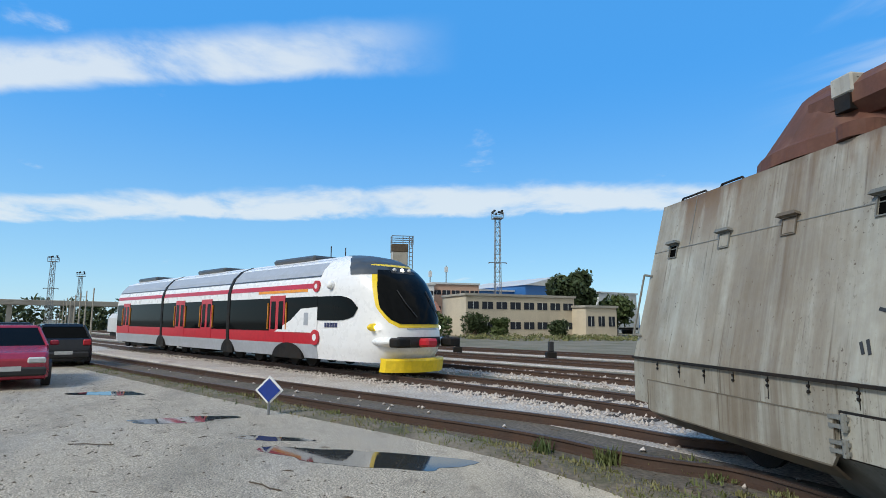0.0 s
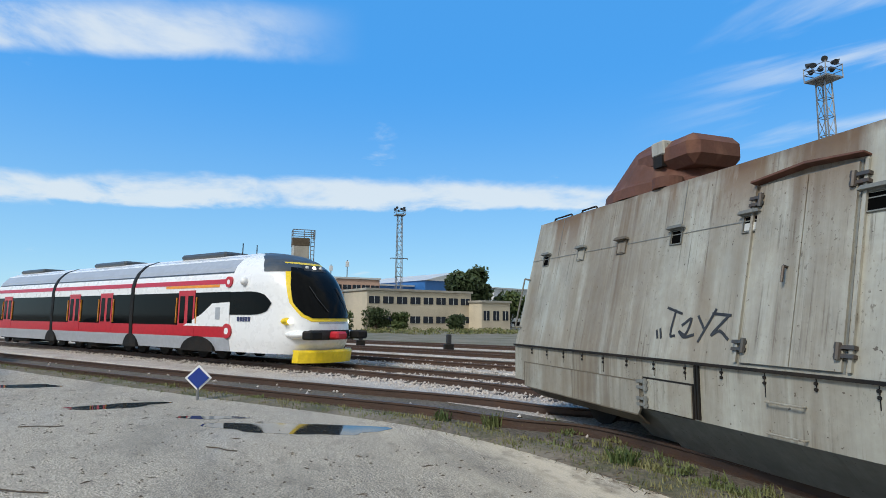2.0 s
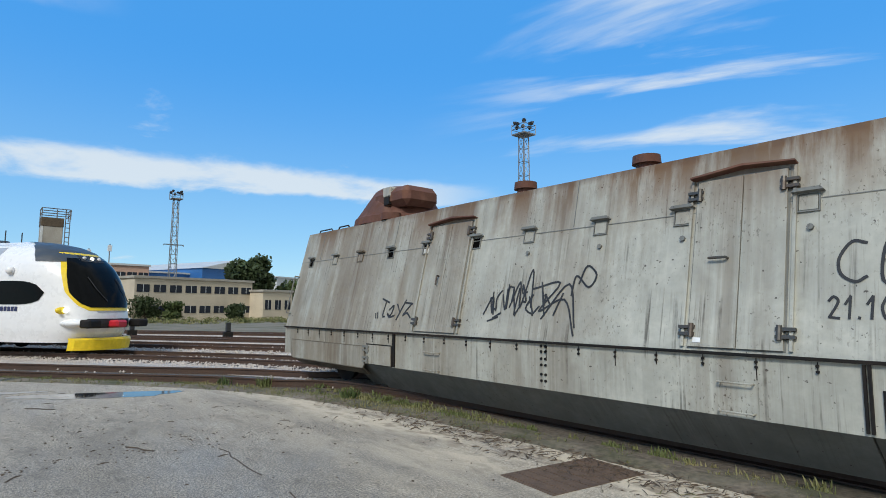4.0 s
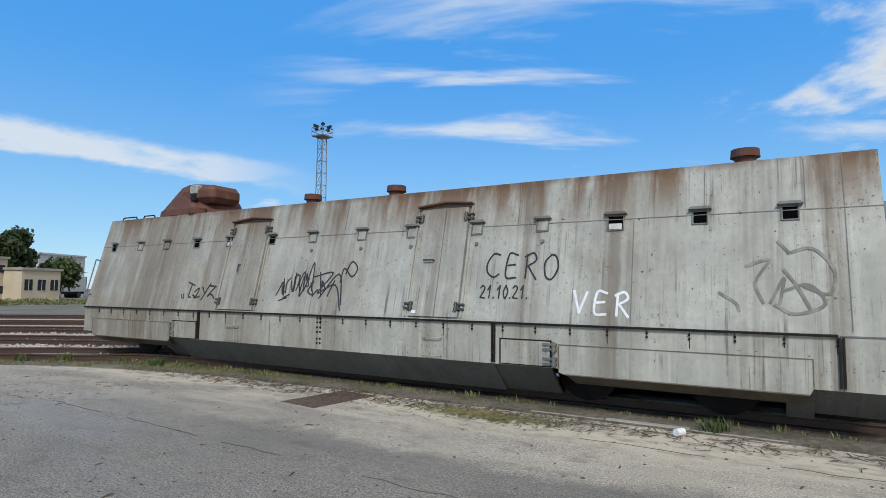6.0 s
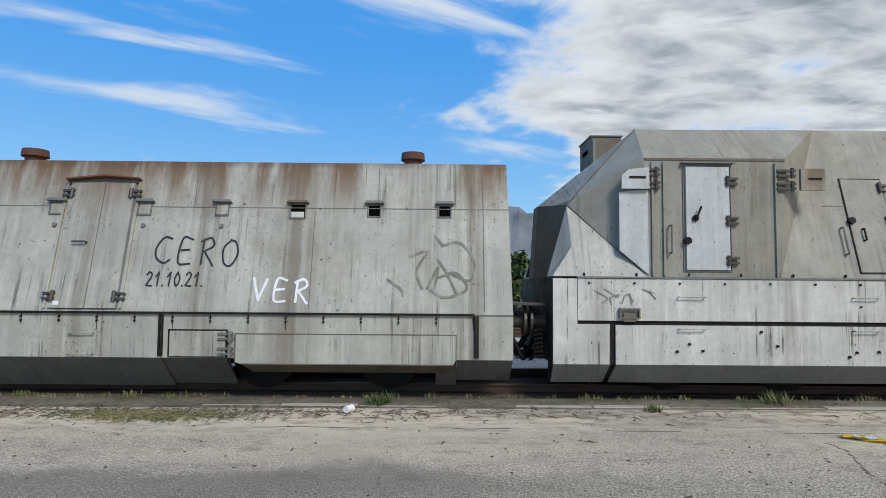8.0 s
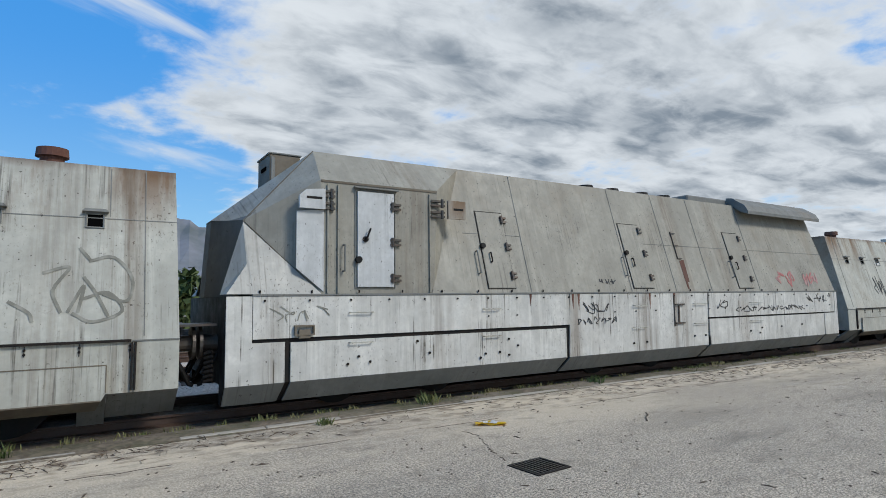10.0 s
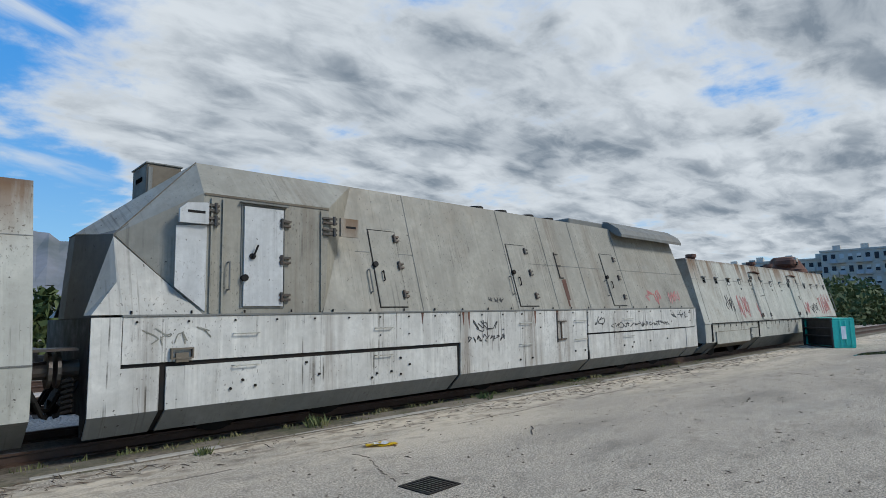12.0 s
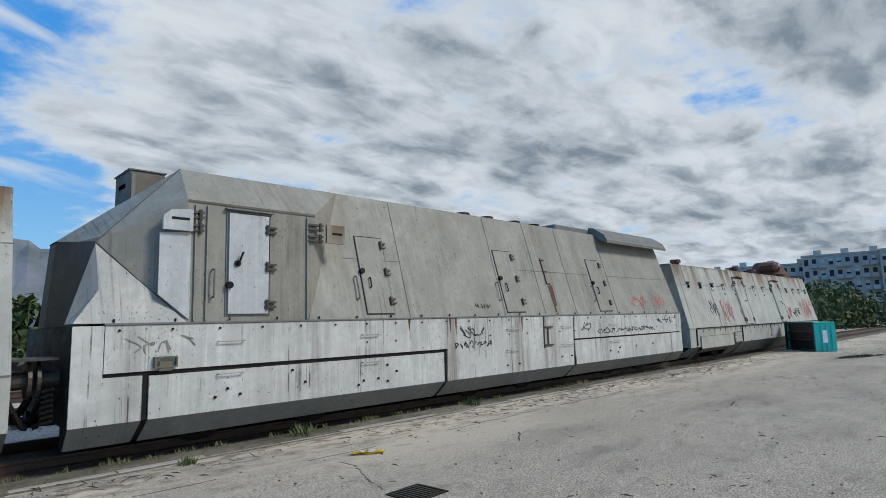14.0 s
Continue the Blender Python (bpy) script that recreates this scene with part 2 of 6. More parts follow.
M["steel"] = mat("worn_steel", (0.085, 0.08, 0.072), 0.5, 0.5, (0.12, 0.07, 0.045), 4, 0.6, 0.1, 40)
M["rail"] = mat("rusty_rail", (0.085, 0.055, 0.042), 0.55, 0.4, (0.12, 0.065, 0.04), 3, 0.5, 0.1, 30)
M["sleeper"] = mat("old_sleeper", (0.055, 0.043, 0.034), 0.85, 0, (0.05, 0.04, 0.033), 3, 0.5, 0.3, 30, random_amt=0.25)
M["asphalt"] = None
M["dirt"] = mat("dry_yard_soil", (0.20, 0.17, 0.125), 0.95, 0, (0.10, 0.10, 0.045), 0.35, 0.8, 0.5, 20, (1, 1, 1), (0.075, 0.085, 0.03), 0.7, 0.12)
M["ballast"] = mat("pale_ballast", (0.44, 0.395, 0.35), 0.9, 0, (0.2, 0.15, 0.12), 1.0, 0.5, 1.0, 22, grain=0.45)
M["stone"] = mat("broken_ballast_stone", (0.50, 0.45, 0.41), 0.9, 0, (0.28, 0.22, 0.19), 3.0, 0.6, 0.2, 12, grain=0.2)
M["kerb"] = mat("pale_kerb_concrete", (0.36, 0.325, 0.27), 0.85, 0, (0.22, 0.2, 0.17), 1.5, 0.6, 0.3, 30)
M["white"] = mat("white_train_paint", (0.78, 0.78, 0.79), 0.28, 0, None, 2, 0, 0.0, 8, grain=0.02)
M["red"] = mat("red_train_paint", (0.46, 0.022, 0.035), 0.3, 0, None, 2, 0, 0.0, 8)
M["yellow"] = mat("yellow_train_paint", (0.80, 0.57, 0.02), 0.35, 0, None, 2, 0, 0.0, 8)
M["orange"] = mat("orange_train_paint", (0.78, 0.30, 0.03), 0.35, 0, None, 2, 0, 0.0, 8)
M["grey"] = mat("silver_grey_train_paint", (0.36, 0.38, 0.42), 0.35, 0, (0.25, 0.26, 0.28), 2, 0.3, 0.0, 8)
M["slate"] = mat("dark_grey_roof_paint", (0.055, 0.062, 0.07), 0.4, 0, (0.09, 0.09, 0.09), 2, 0.4, 0.02, 8)
M["glass"] = mat("dark_tinted_glass", (0.005, 0.0055, 0.006), 0.06, 0, None, 2, 0, 0.0, 8)
M["navy"] = mat("navy_lettering", (0.03, 0.035, 0.10), 0.5, 0, None, 2, 0, 0.0, 8)


# ---- mesh helpers ----
def part(name, bm, material, parent=None, label="", smooth=False):
    bmesh.ops.recalc_face_normals(bm, faces=bm.faces)
    me = bpy.data.meshes.new(name)
    bm.to_mesh(me)
    bm.free()
    if material:
        me.materials.append(M[material] if isinstance(material, str) else material)
    if smooth:
        me.shade_smooth()
    ob = new(name, me)
    if parent:
        ob.parent = parent
    if label:
        tagged(ob, label)
    return ob


def thing(name, label, category, group="", kind="", at=(0, 0, 0), rz=0.0):
    ob = new(name)
    ob.empty_display_size = 0.2
    ob.matrix_basis = pose(*at, 0, 0, rz)
    return tagged(ob, label, category, group, kind)


def add_box(bm, lo, hi, bevel=0.0):
    c = [(a + b) / 2 for a, b in zip(lo, hi)]
    s = [max(1e-4, b - a) for a, b in zip(lo, hi)]
    r = bmesh.ops.create_cube(bm, size=1.0, matrix=Matrix.Translation(c) @ Matrix.Diagonal((*s, 1)))
    if bevel:
        ed = {e for v in r["verts"] for e in v.link_edges}
        bmesh.ops.bevel(bm, geom=list(ed), offset=min(bevel, min(s) * 0.45), segments=1, affect="EDGES", profile=0.5)
    return bm


def box(lo, hi, bevel=0.0):
    return add_box(bmesh.new(), lo, hi, bevel)


def add_prism(bm, a, b):
    """Solid between two like polygons given as point lists."""
    va, vb = [bm.verts.new(p) for p in a], [bm.verts.new(p) for p in b]
    n = len(va)
    bm.faces.new(va[::-1])
    bm.faces.new(vb)
    for i in range(n):
        bm.faces.new((va[i], va[(i + 1) % n], vb[(i + 1) % n], vb[i]))
    return bm


def loft(bm, rings, caps=True, closed=True):
    rows = [[bm.verts.new(p) for p in r] for r in rings]
    n = len(rows[0])
    for a, b in zip(rows, rows[1:]):
        for i in range(n if closed else n - 1):
            bm.faces.new((a[i], a[(i + 1) % n], b[(i + 1) % n], b[i]))
    if caps and closed:
        bm.faces.new(rows[0][::-1])
        bm.faces.new(rows[-1])
    return rows


def add_cyl(bm, p, q, r, r2=None, n=10):
    p, q = Vector(p), Vector(q)
    d = q - p
    m = Matrix.Translation((p + q) / 2) @ d.to_track_quat("Z", "Y").to_matrix().to_4x4()
    bmesh.ops.create_cone(bm, cap_ends=True, segments=n, radius1=r, radius2=r if r2 is None else r2, depth=d.length, matrix=m)
    return bm


def add_tube(bm, pts, r, n=6):
    for a, b in zip(pts, pts[1:]):
        add_cyl(bm, a, b, r, n=n)
    return bm


def spline(ctrl, n=12):
    """Catmull-Rom points through the control points."""
    c = [Vector(p) for p in ctrl]
    c = [c[0] * 2 - c[1]] + c + [c[-1] * 2 - c[-2]]
    out = []
    for i in range(1, len(c) - 2):
        for k in range(n):
            t = k / n
            a, b, d, e = c[i - 1], c[i], c[i + 1], c[i + 2]
            out.append(0.5 * (2 * b + (d - a) * t + (2 * a - 5 * b + 4 * d - e) * t * t + (3 * b - a - 3 * d + e) * t ** 3))
    out.append(c[-2])
    return out


def offset_line(pts, d):
    out = []
    for i, p in enumerate(pts):
        t = (pts[min(i + 1, len(pts) - 1)] - pts[max(i - 1, 0)]).normalized()
        out.append(p + Vector((-t.y, t.x, 0)) * d)
    return out


def strip_section(bm, pts, section):
    """Sweep a closed (offset, z) section along a line on the ground."""
    rings = []
    for i, p in enumerate(pts):
        t = (pts[min(i + 1, len(pts) - 1)] - pts[max(i - 1, 0)]).normalized()
        nn = Vector((-t.y, t.x, 0))
        rings.append([p + nn * o + Vector((0, 0, z)) for o, z in section])
    loft(bm, rings)
    return bm


M["paint_black"] = mat("black_spray_paint", (0.02, 0.02, 0.022), 0.6, 0, (0.06, 0.06, 0.06), 5, 0.4, 0.0, 20)
M["paint_white"] = mat("white_spray_paint", (0.80, 0.81, 0.82), 0.6, 0, (0.55, 0.56, 0.56), 5, 0.5, 0.0, 20)
M["paint_ghost"] = mat("faded_grey_spray_paint", (0.17, 0.165, 0.135), 0.7, 0, (0.36, 0.35, 0.30), 6, 0.9, 0.0, 20)
M["paint_red"] = mat("faded_red_spray_paint", (0.36, 0.12, 0.11), 0.65, 0, (0.42, 0.30, 0.28), 3, 0.8, 0.0, 20)
M["leaf"] = mat("leaves", (0.055, 0.085, 0.022), 0.7, 0, (0.10, 0.12, 0.035), 0.8, 0.7, 0.0, 12)
M["leaf_dark"] = mat("dark_leaves", (0.032, 0.052, 0.016), 0.7, 0, (0.06, 0.085, 0.025), 0.8, 0.7, 0.0, 12)
M["grass"] = mat("dry_grass", (0.11, 0.13, 0.04), 0.8, 0, (0.28, 0.23, 0.11), 1.2, 0.9, 0.0, 12)
M["bark"] = mat("bark", (0.10, 0.075, 0.05), 0.9, 0, (0.05, 0.04, 0.03), 3, 0.6, 0.4, 20)
M["concrete"] = mat("grey_concrete", (0.36, 0.34, 0.30), 0.85, 0, (0.2, 0.18, 0.15), 0.6, 0.6, 0.1, 10)
M["pink"] = mat("pink_render", (0.52, 0.34, 0.26), 0.85, 0, (0.42, 0.28, 0.22), 0.4, 0.5, 0.0, 8)
M["cream"] = mat("cream_render", (0.55, 0.48, 0.37), 0.85, 0, (0.38, 0.33, 0.26), 0.4, 0.6, 0.0, 8)
M["blue"] = mat("blue_cladding", (0.03, 0.13, 0.36), 0.5, 0, (0.05, 0.17, 0.42), 0.4, 0.5, 0.0, 8)
M["pale"] = mat("pale_sheet_roof", (0.55, 0.56, 0.56), 0.5, 0, (0.42, 0.43, 0.43), 0.4, 0.5, 0.0, 8)
M["tile"] = mat("clay_roof_tiles", (0.30, 0.13, 0.08), 0.8, 0, (0.18, 0.09, 0.06), 1.0, 0.6, 0.2, 12)
M["win"] = mat("dark_windows", (0.03, 0.035, 0.045), 0.15, 0, None, 1, 0, 0.0, 8)
M["rock"] = mat("grey_mountain_rock", (0.20, 0.21, 0.24), 0.95, 0, (0.08, 0.10, 0.10), 0.012, 0.8, 0.0, 0.05)
M["teal"] = mat("teal_plastic", (0.03, 0.48, 0.40), 0.45, 0, (0.03, 0.28, 0.24), 1.5, 0.5, 0.02, 20)
M["sign_blue"] = mat("blue_sign_enamel", (0.012, 0.04, 0.26), 0.4, 0, (0.02, 0.06, 0.3), 3, 0.4, 0.0, 20)
M["car_red"] = mat("dark_red_car_paint", (0.30, 0.02, 0.04), 0.25, 0.1, None, 2, 0, 0.0, 8)
M["car_black"] = mat("black_car_paint", (0.010, 0.012, 0.018), 0.2, 0.1, None, 2, 0, 0.0, 8)
M["plastic"] = mat("black_plastic", (0.02, 0.02, 0.022), 0.6, 0, None, 2, 0, 0.02, 20)
M["water"] = mat("puddle_water", (0.035, 0.036, 0.034), 0.03, 0, None, 2, 0, 0.0, 8)
M["iron"] = mat("rusty_iron_cover", (0.14, 0.09, 0.06), 0.7, 0.2, (0.07, 0.05, 0.04), 4, 0.6, 0.2, 30)
M["pole"] = mat("galvanised_steel", (0.24, 0.25, 0.26), 0.5, 0.5, (0.16, 0.15, 0.14), 2, 0.5, 0.0, 20)
M["wood"] = mat("weathered_twigs", (0.09, 0.065, 0.045), 0.9, 0, None, 2, 0, 0.1, 20)
lamp_glow = bpy.data.materials.new("lit_headlamp")
lamp_glow.use_nodes = True
lamp_glow.node_tree.nodes["Principled BSDF"].inputs["Emission Color"].default_value = (1, 0.95, 0.8, 1)
lamp_glow.node_tree.nodes["Principled BSDF"].inputs["Emission Strength"].default_value = 3.0
M["headlamp"] = lamp_glow

M["black"].node_tree.nodes["Principled BSDF"].inputs["Specular IOR Level"].default_value = 0.12
M["void"].node_tree.nodes["Principled BSDF"].inputs["Specular IOR Level"].default_value = 0.0
for key in ("glass", "win"):
    M[key].node_tree.nodes["Principled BSDF"].inputs["Specular IOR Level"].default_value = 0.07 if key == "glass" else 0.1
M["flats"] = mat("pale_grey_facade", (0.50, 0.46, 0.40), 0.85, 0, (0.36, 0.36, 0.36), 0.25, 0.7, 0.0, 6, second=(0.46, 0.38, 0.28), second_amt=0.5, second_scale=0.06)


def asphalt():
    """Gritty pale asphalt: stones, dusty drifts along the kerb, damp darker lanes."""
    mt = bpy.data.materials.new("gritty_pale_asphalt")
    mt.use_nodes = True
    nt = mt.node_tree
    N, L = nt.nodes.new, nt.links.new
    b = nt.nodes["Principled BSDF"]
    co = N("ShaderNodeTexCoord")

    def nz(sc, st=(1, 1, 1), det=6.0, loc=(0, 0, 0)):
        mp = N("ShaderNodeMapping")
        mp.inputs["Scale"].default_value, mp.inputs["Location"].default_value = st, loc
        L(co.outputs["Object"], mp.inputs[0])
        n = N("ShaderNodeTexNoise")
        n.inputs["Scale"].default_value, n.inputs["Detail"].default_value, n.inputs["Roughness"].default_value = sc, det, 0.6
        L(mp.outputs[0], n.inputs["Vector"])
        return n.outputs[0]

    def rg(v, a, c, lo=0.0, hi=1.0):
        n = N("ShaderNodeMapRange")
        for i, k in ((1, a), (2, c), (3, lo), (4, hi)):
            n.inputs[i].default_value = k
        L(v, n.inputs[0])
        return n.outputs[0]

    def mx(f, a, c):
        n = N("ShaderNodeMix")
        n.data_type = "RGBA"
        L(f, n.inputs[0])
        for i, v in ((6, a), (7, c)):
            if isinstance(v, tuple):
                n.inputs[i].default_value = (*v, 1)
            else:
                L(v, n.inputs[i])
        return n.outputs[2]

    def mul(a, c):
        n = N("ShaderNodeMath")
        n.operation = "MULTIPLY"
        L(a, n.inputs[0])
        L(c, n.inputs[1])
        return n.outputs[0]

    grit = nz(42, det=9.0)
    col = mx(rg(grit, 0.38, 0.62), (0.09, 0.077, 0.059), (0.64, 0.55, 0.43))
    col = mx(rg(nz(9, det=5.0, loc=(2, 6, 0)), 0.42, 0.62, 0, 0.45), col, (0.20, 0.172, 0.135))
    col = mx(rg(nz(80, det=2.0), 0.56, 0.62, 0, 0.85), col, (0.80, 0.70, 0.57))
    col = mx(rg(nz(70, det=2.0, loc=(7, 3, 0)), 0.58, 0.64, 0, 0.85), col, (0.045, 0.04, 0.033))
    col = mx(rg(nz(0.55, (0.5, 1, 1), 9, (3, 1, 0)), 0.50, 0.66, 0, 0.45), col, (0.17, 0.152, 0.122))
    col = mx(rg(nz(0.28, (0.35, 1.1, 1), 7, (8, 5, 0)), 0.52, 0.60, 0, 0.38), col, (0.13, 0.118, 0.10))
    sp = N("ShaderNodeSeparateXYZ")
    L(co.outputs["Object"], sp.inputs[0])
    drift = mul(rg(sp.outputs[1], 4.6, 6.6), rg(nz(0.8, (0.35, 1.6, 1), 9, (1, 9, 0)), 0.40, 0.56, 0.1, 0.8))
    col = mx(drift, col, (0.64, 0.54, 0.40))
    col = mx(mul(rg(sp.outputs[1], 5.8, 7.0, 0.0, 0.8), rg(nz(5, (0.6, 1.2, 1), 9), 0.49, 0.62)), col, (0.14, 0.10, 0.065))
    wav = N("ShaderNodeMath")
    wav.operation = "ADD"
    L(sp.outputs[1], wav.inputs[0])
    L(rg(nz(0.9, (0.8, 0.4, 1), 6, (4, 4, 0)), 0.3, 0.7, -0.35, 0.35), wav.inputs[1])
    lane = mul(mul(rg(wav.outputs[0], 5.1, 4.85), rg(sp.outputs[0], 4.0, -1.0, 0.0, 0.5)), rg(sp.outputs[0], -11.0, -6.0))
    col = mx(lane, col, (0.105, 0.098, 0.086))
    col = mx(rg(nz(3.2, (0.7, 1.2, 1), 9, (6, 1, 0)), 0.55, 0.66, 0, 0.36), col, (0.10, 0.085, 0.065))
    L(col, b.inputs["Base Color"])
    L(rg(nz(0.35, (0.5, 1, 1), 7, (8, 5, 0)), 0.50, 0.64, 0.9, 0.55), b.inputs["Roughness"])
    bp = N("ShaderNodeBump")
    bp.inputs["Strength"].default_value, bp.inputs["Distance"].default_value = 0.6, 0.012
    L(grit, bp.inputs["Height"])
    L(bp.outputs[0], b.inputs["Normal"])
    return mt


M["asphalt"] = asphalt()
# ---- ground, pavement, tracks ----
bm = bmesh.new()
bmesh.ops.create_grid(bm, x_segments=40, y_segments=40, size=1500)
for v in bm.verts:
    v.co.z = -0.10
tagged(part("ground", bm, "dirt"), "dry grassy yard soil reaching the horizon", "ground", kind="structure")

EDGE = [(-90, -52, 0), (-50, -22.0, 0), (-36, -11.2, 0), (-27.2, -4.5, 0), (-22.1, -0.6, 0), (-18.2, 2.4, 0), (-15.5, 4.6, 0), (-13.2, 6.1, 0), (-10.5, 6.9, 0), (-8, 7.2, 0), (-2, 7.3, 0), (20, 7.35, 0), (90, 7.35, 0)]
edge = spline(EDGE, 10)
bm = bmesh.new()
add_prism(bm, [(p.x, p.y, -0.3) for p in edge] + [(90, -60, -0.3), (-90, -60, -0.3)], [(p.x, p.y, 0) for p in edge] + [(90, -60, 0), (-90, -60, 0)])
tagged(part("pavement", bm, "asphalt"), "pale worn asphalt apron with cracks and damp patches", "pavement", kind="structure")

TRACK_A = [(-90, -50, 0), (-50, -20.0, 0), (-36, -9.5, 0), (-26.5, -2.2, 0), (-21.8, 1.6, 0), (-18.1, 4.7, 0), (-14.6, 7.5, 0), (-9, 9.2, 0), (20, 9.2, 0), (90, 9.2, 0)]
TRACK_B = [(-95, -47.5, 0), (-60, -21.4, 0), (-44.5, -9.75, 0), (-34.6, -2.35, 0), (-24.8, 5.0, 0), (-17.5, 9.7, 0), (-9, 12.9, 0), (2, 13.6, 0), (30, 13.6, 0), (95, 13.6, 0)]
TRACK_C = [(-95, -41, 0), (-63, -17.6, 0), (-47.3, -5.9, 0), (-37.3, 1.5, 0), (-27.8, 8.5, 0), (-20, 13.2, 0), (-9, 17.2, 0), (5, 18, 0), (95, 18, 0)]
TRACK_D = [(-95, -33, 0), (-60, -9.2, 0), (-50.2, -2.0, 0), (-40.2, 5.4, 0), (-30.5, 12.4, 0), (-22.5, 17.4, 0), (-9, 21.8, 0), (10, 23.5, 0), (95, 24, 0)]
TRACK_E = [(-110, -36, 0), (-65, -5.6, 0), (-53.5, 2.4, 0), (-43.5, 9.7, 0), (-33.8, 16.8, 0), (-24, 22.5, 0), (-9, 27.5, 0), (10, 30, 0), (95, 30, 0)]
RAIL = [(-0.065, -0.06), (0.065, -0.06), (0.065, -0.045), (0.012, -0.03), (0.012, 0.05), (0.036, 0.06), (0.036, 0.09), (-0.036, 0.09), (-0.036, 0.06), (-0.012, 0.05), (-0.012, -0.03), (-0.065, -0.045)]


def track(ctrl, bed_z, wide=False):
    line = spline(ctrl, 14)
    th = thing("railway_track", "rusty steel rails on dark sleepers in pale ballast", "track", "tracks of the yard", "structure")
    part("ballast_bed", strip_section(bmesh.new(), line, [(-3.1, -0.25), (2.3, -0.25), (1.9, bed_z), (-2.8, bed_z - 0.015)] if wide else [(-1.7, -0.25), (1.7, -0.25), (1.35, bed_z), (-1.35, bed_z)]), "oily" if ctrl is TRACK_A else "ballast", th)
    for s in (-0.75, 0.75):
        part("rail", strip_section(bmesh.new(), offset_line(line, s), [(o, z + bed_z + 0.06) for o, z in RAIL]), "rail", th)
    return th, line


for c, bz in ((TRACK_A, -0.05), (TRACK_B, -0.03), (TRACK_C, -0.05), (TRACK_D, -0.06), (TRACK_E, -0.06)):
    track(c, bz, c is TRACK_B)

vg = [p for p in spline(EDGE, 30) if -60 < p.x < 60]
bm = bmesh.new()
strip_section(bm, vg, [(-0.005, -0.2), (-0.005, 0.004), (0.25, 0.03), (0.55, 0.012), (0.8, -0.06), (0.85, -0.2)])
tagged(part("verge", bm, "verge"), "brown weedy soil strip between apron and rails", "verge", kind="structure")
# ---- armoured train: surfaces ----
def surface(y0, z0, k, fx=lambda x: x):
    """A long flat side leaning back by k; returns a point at (x, z), proud by off."""
    n = Vector((0, -1, k)).normalized()
    return lambda x, z, off=0.0: Vector((fx(x), y0 + k * (z - z0), z)) + n * off


def add_plate(bm, surf, pts, o0, o1):
    return add_prism(bm, [surf(x, z, o0) for x, z in pts], [surf(x, z, o1) for x, z in pts])


def rect(x0, z0, x1, z1):
    return [(x0, z0), (x1, z0), (x1, z1), (x0, z1)]


def plate(name, surf, pts, o0, o1, material, parent, label=""):
    return part(name, add_plate(bmesh.new(), surf, pts, o0, o1), material, parent, label)


def add_frame(bm, surf, x0, z0, x1, z1, w, o0, o1):
    for r in (rect(x0, z0, x0 + w, z1), rect(x1 - w, z0, x1, z1), rect(x0 + w, z0, x1 - w, z0 + w), rect(x0 + w, z1 - w, x1 - w, z1)):
        add_plate(bm, surf, r, o0, o1)
    return bm


def hinge(surf, x, z, side, parent, material="steel", w=0.17):
    bm = bmesh.new()
    for dz in (-0.035, 0.035):
        add_plate(bm, surf, rect(x - w / 2, z + dz - 0.016, x + w / 2, z + dz + 0.016), -0.01, 0.05)
    add_cyl(bm, surf(x + side * w * 0.3, z - 0.07, 0.045), surf(x + side * w * 0.3, z + 0.07, 0.045), 0.026, n=8)
    return part("hinge", bm, material, parent)


def handle(surf, x0, x1, z, parent, reach=0.05):
    bm = add_tube(bmesh.new(), [surf(x0, z, 0), surf(x0, z, reach), surf(x1, z, reach), surf(x1, z, 0)], 0.009)
    return part("handle", bm, "armour", parent)


def bar(surf, x0, z0, x1, z1, parent, reach=0.08, material="armour_dark", r=0.013):
    bm = add_tube(bmesh.new(), [surf(x0, z0, 0), surf(x0, z0, reach), surf(x1, z1, reach), surf(x1, z1, 0)], r)
    return part("grab_handle", bm, material, parent)


def strokes(name, surf, lines, width, material, parent, label, off=0.006):
    """Brush strokes lying on a plate: each line is a run of (x, z)."""
    bm = bmesh.new()
    for ln in lines:
        if len(ln) > 2:
            ln = [(p.x, p.y) for p in spline([(a, b, 0) for a, b in ln], 5)]
        for i_, ((xa, za), (xb, zb)) in enumerate(zip(ln, ln[1:])):
            lift = off + 0.0007 * (i_ % 4) + 0.0005 * (len(bm.verts) % 3)
            d = Vector((xb - xa, zb - za))
            if d.length < 1e-5:
                continue
            d.normalize()
            e, t = Vector((-d.y, d.x)) * width / 2, d * width * 0.3
            q = [(xa - t.x + e.x, za - t.y + e.y), (xa - t.x - e.x, za - t.y - e.y), (xb + t.x - e.x, zb + t.y - e.y), (xb + t.x + e.x, zb + t.y + e.y)]
            add_plate(bm, surf, q, lift - 0.003, lift)
    return tagged(part(name, bm, material, parent, label), kind="stuff")


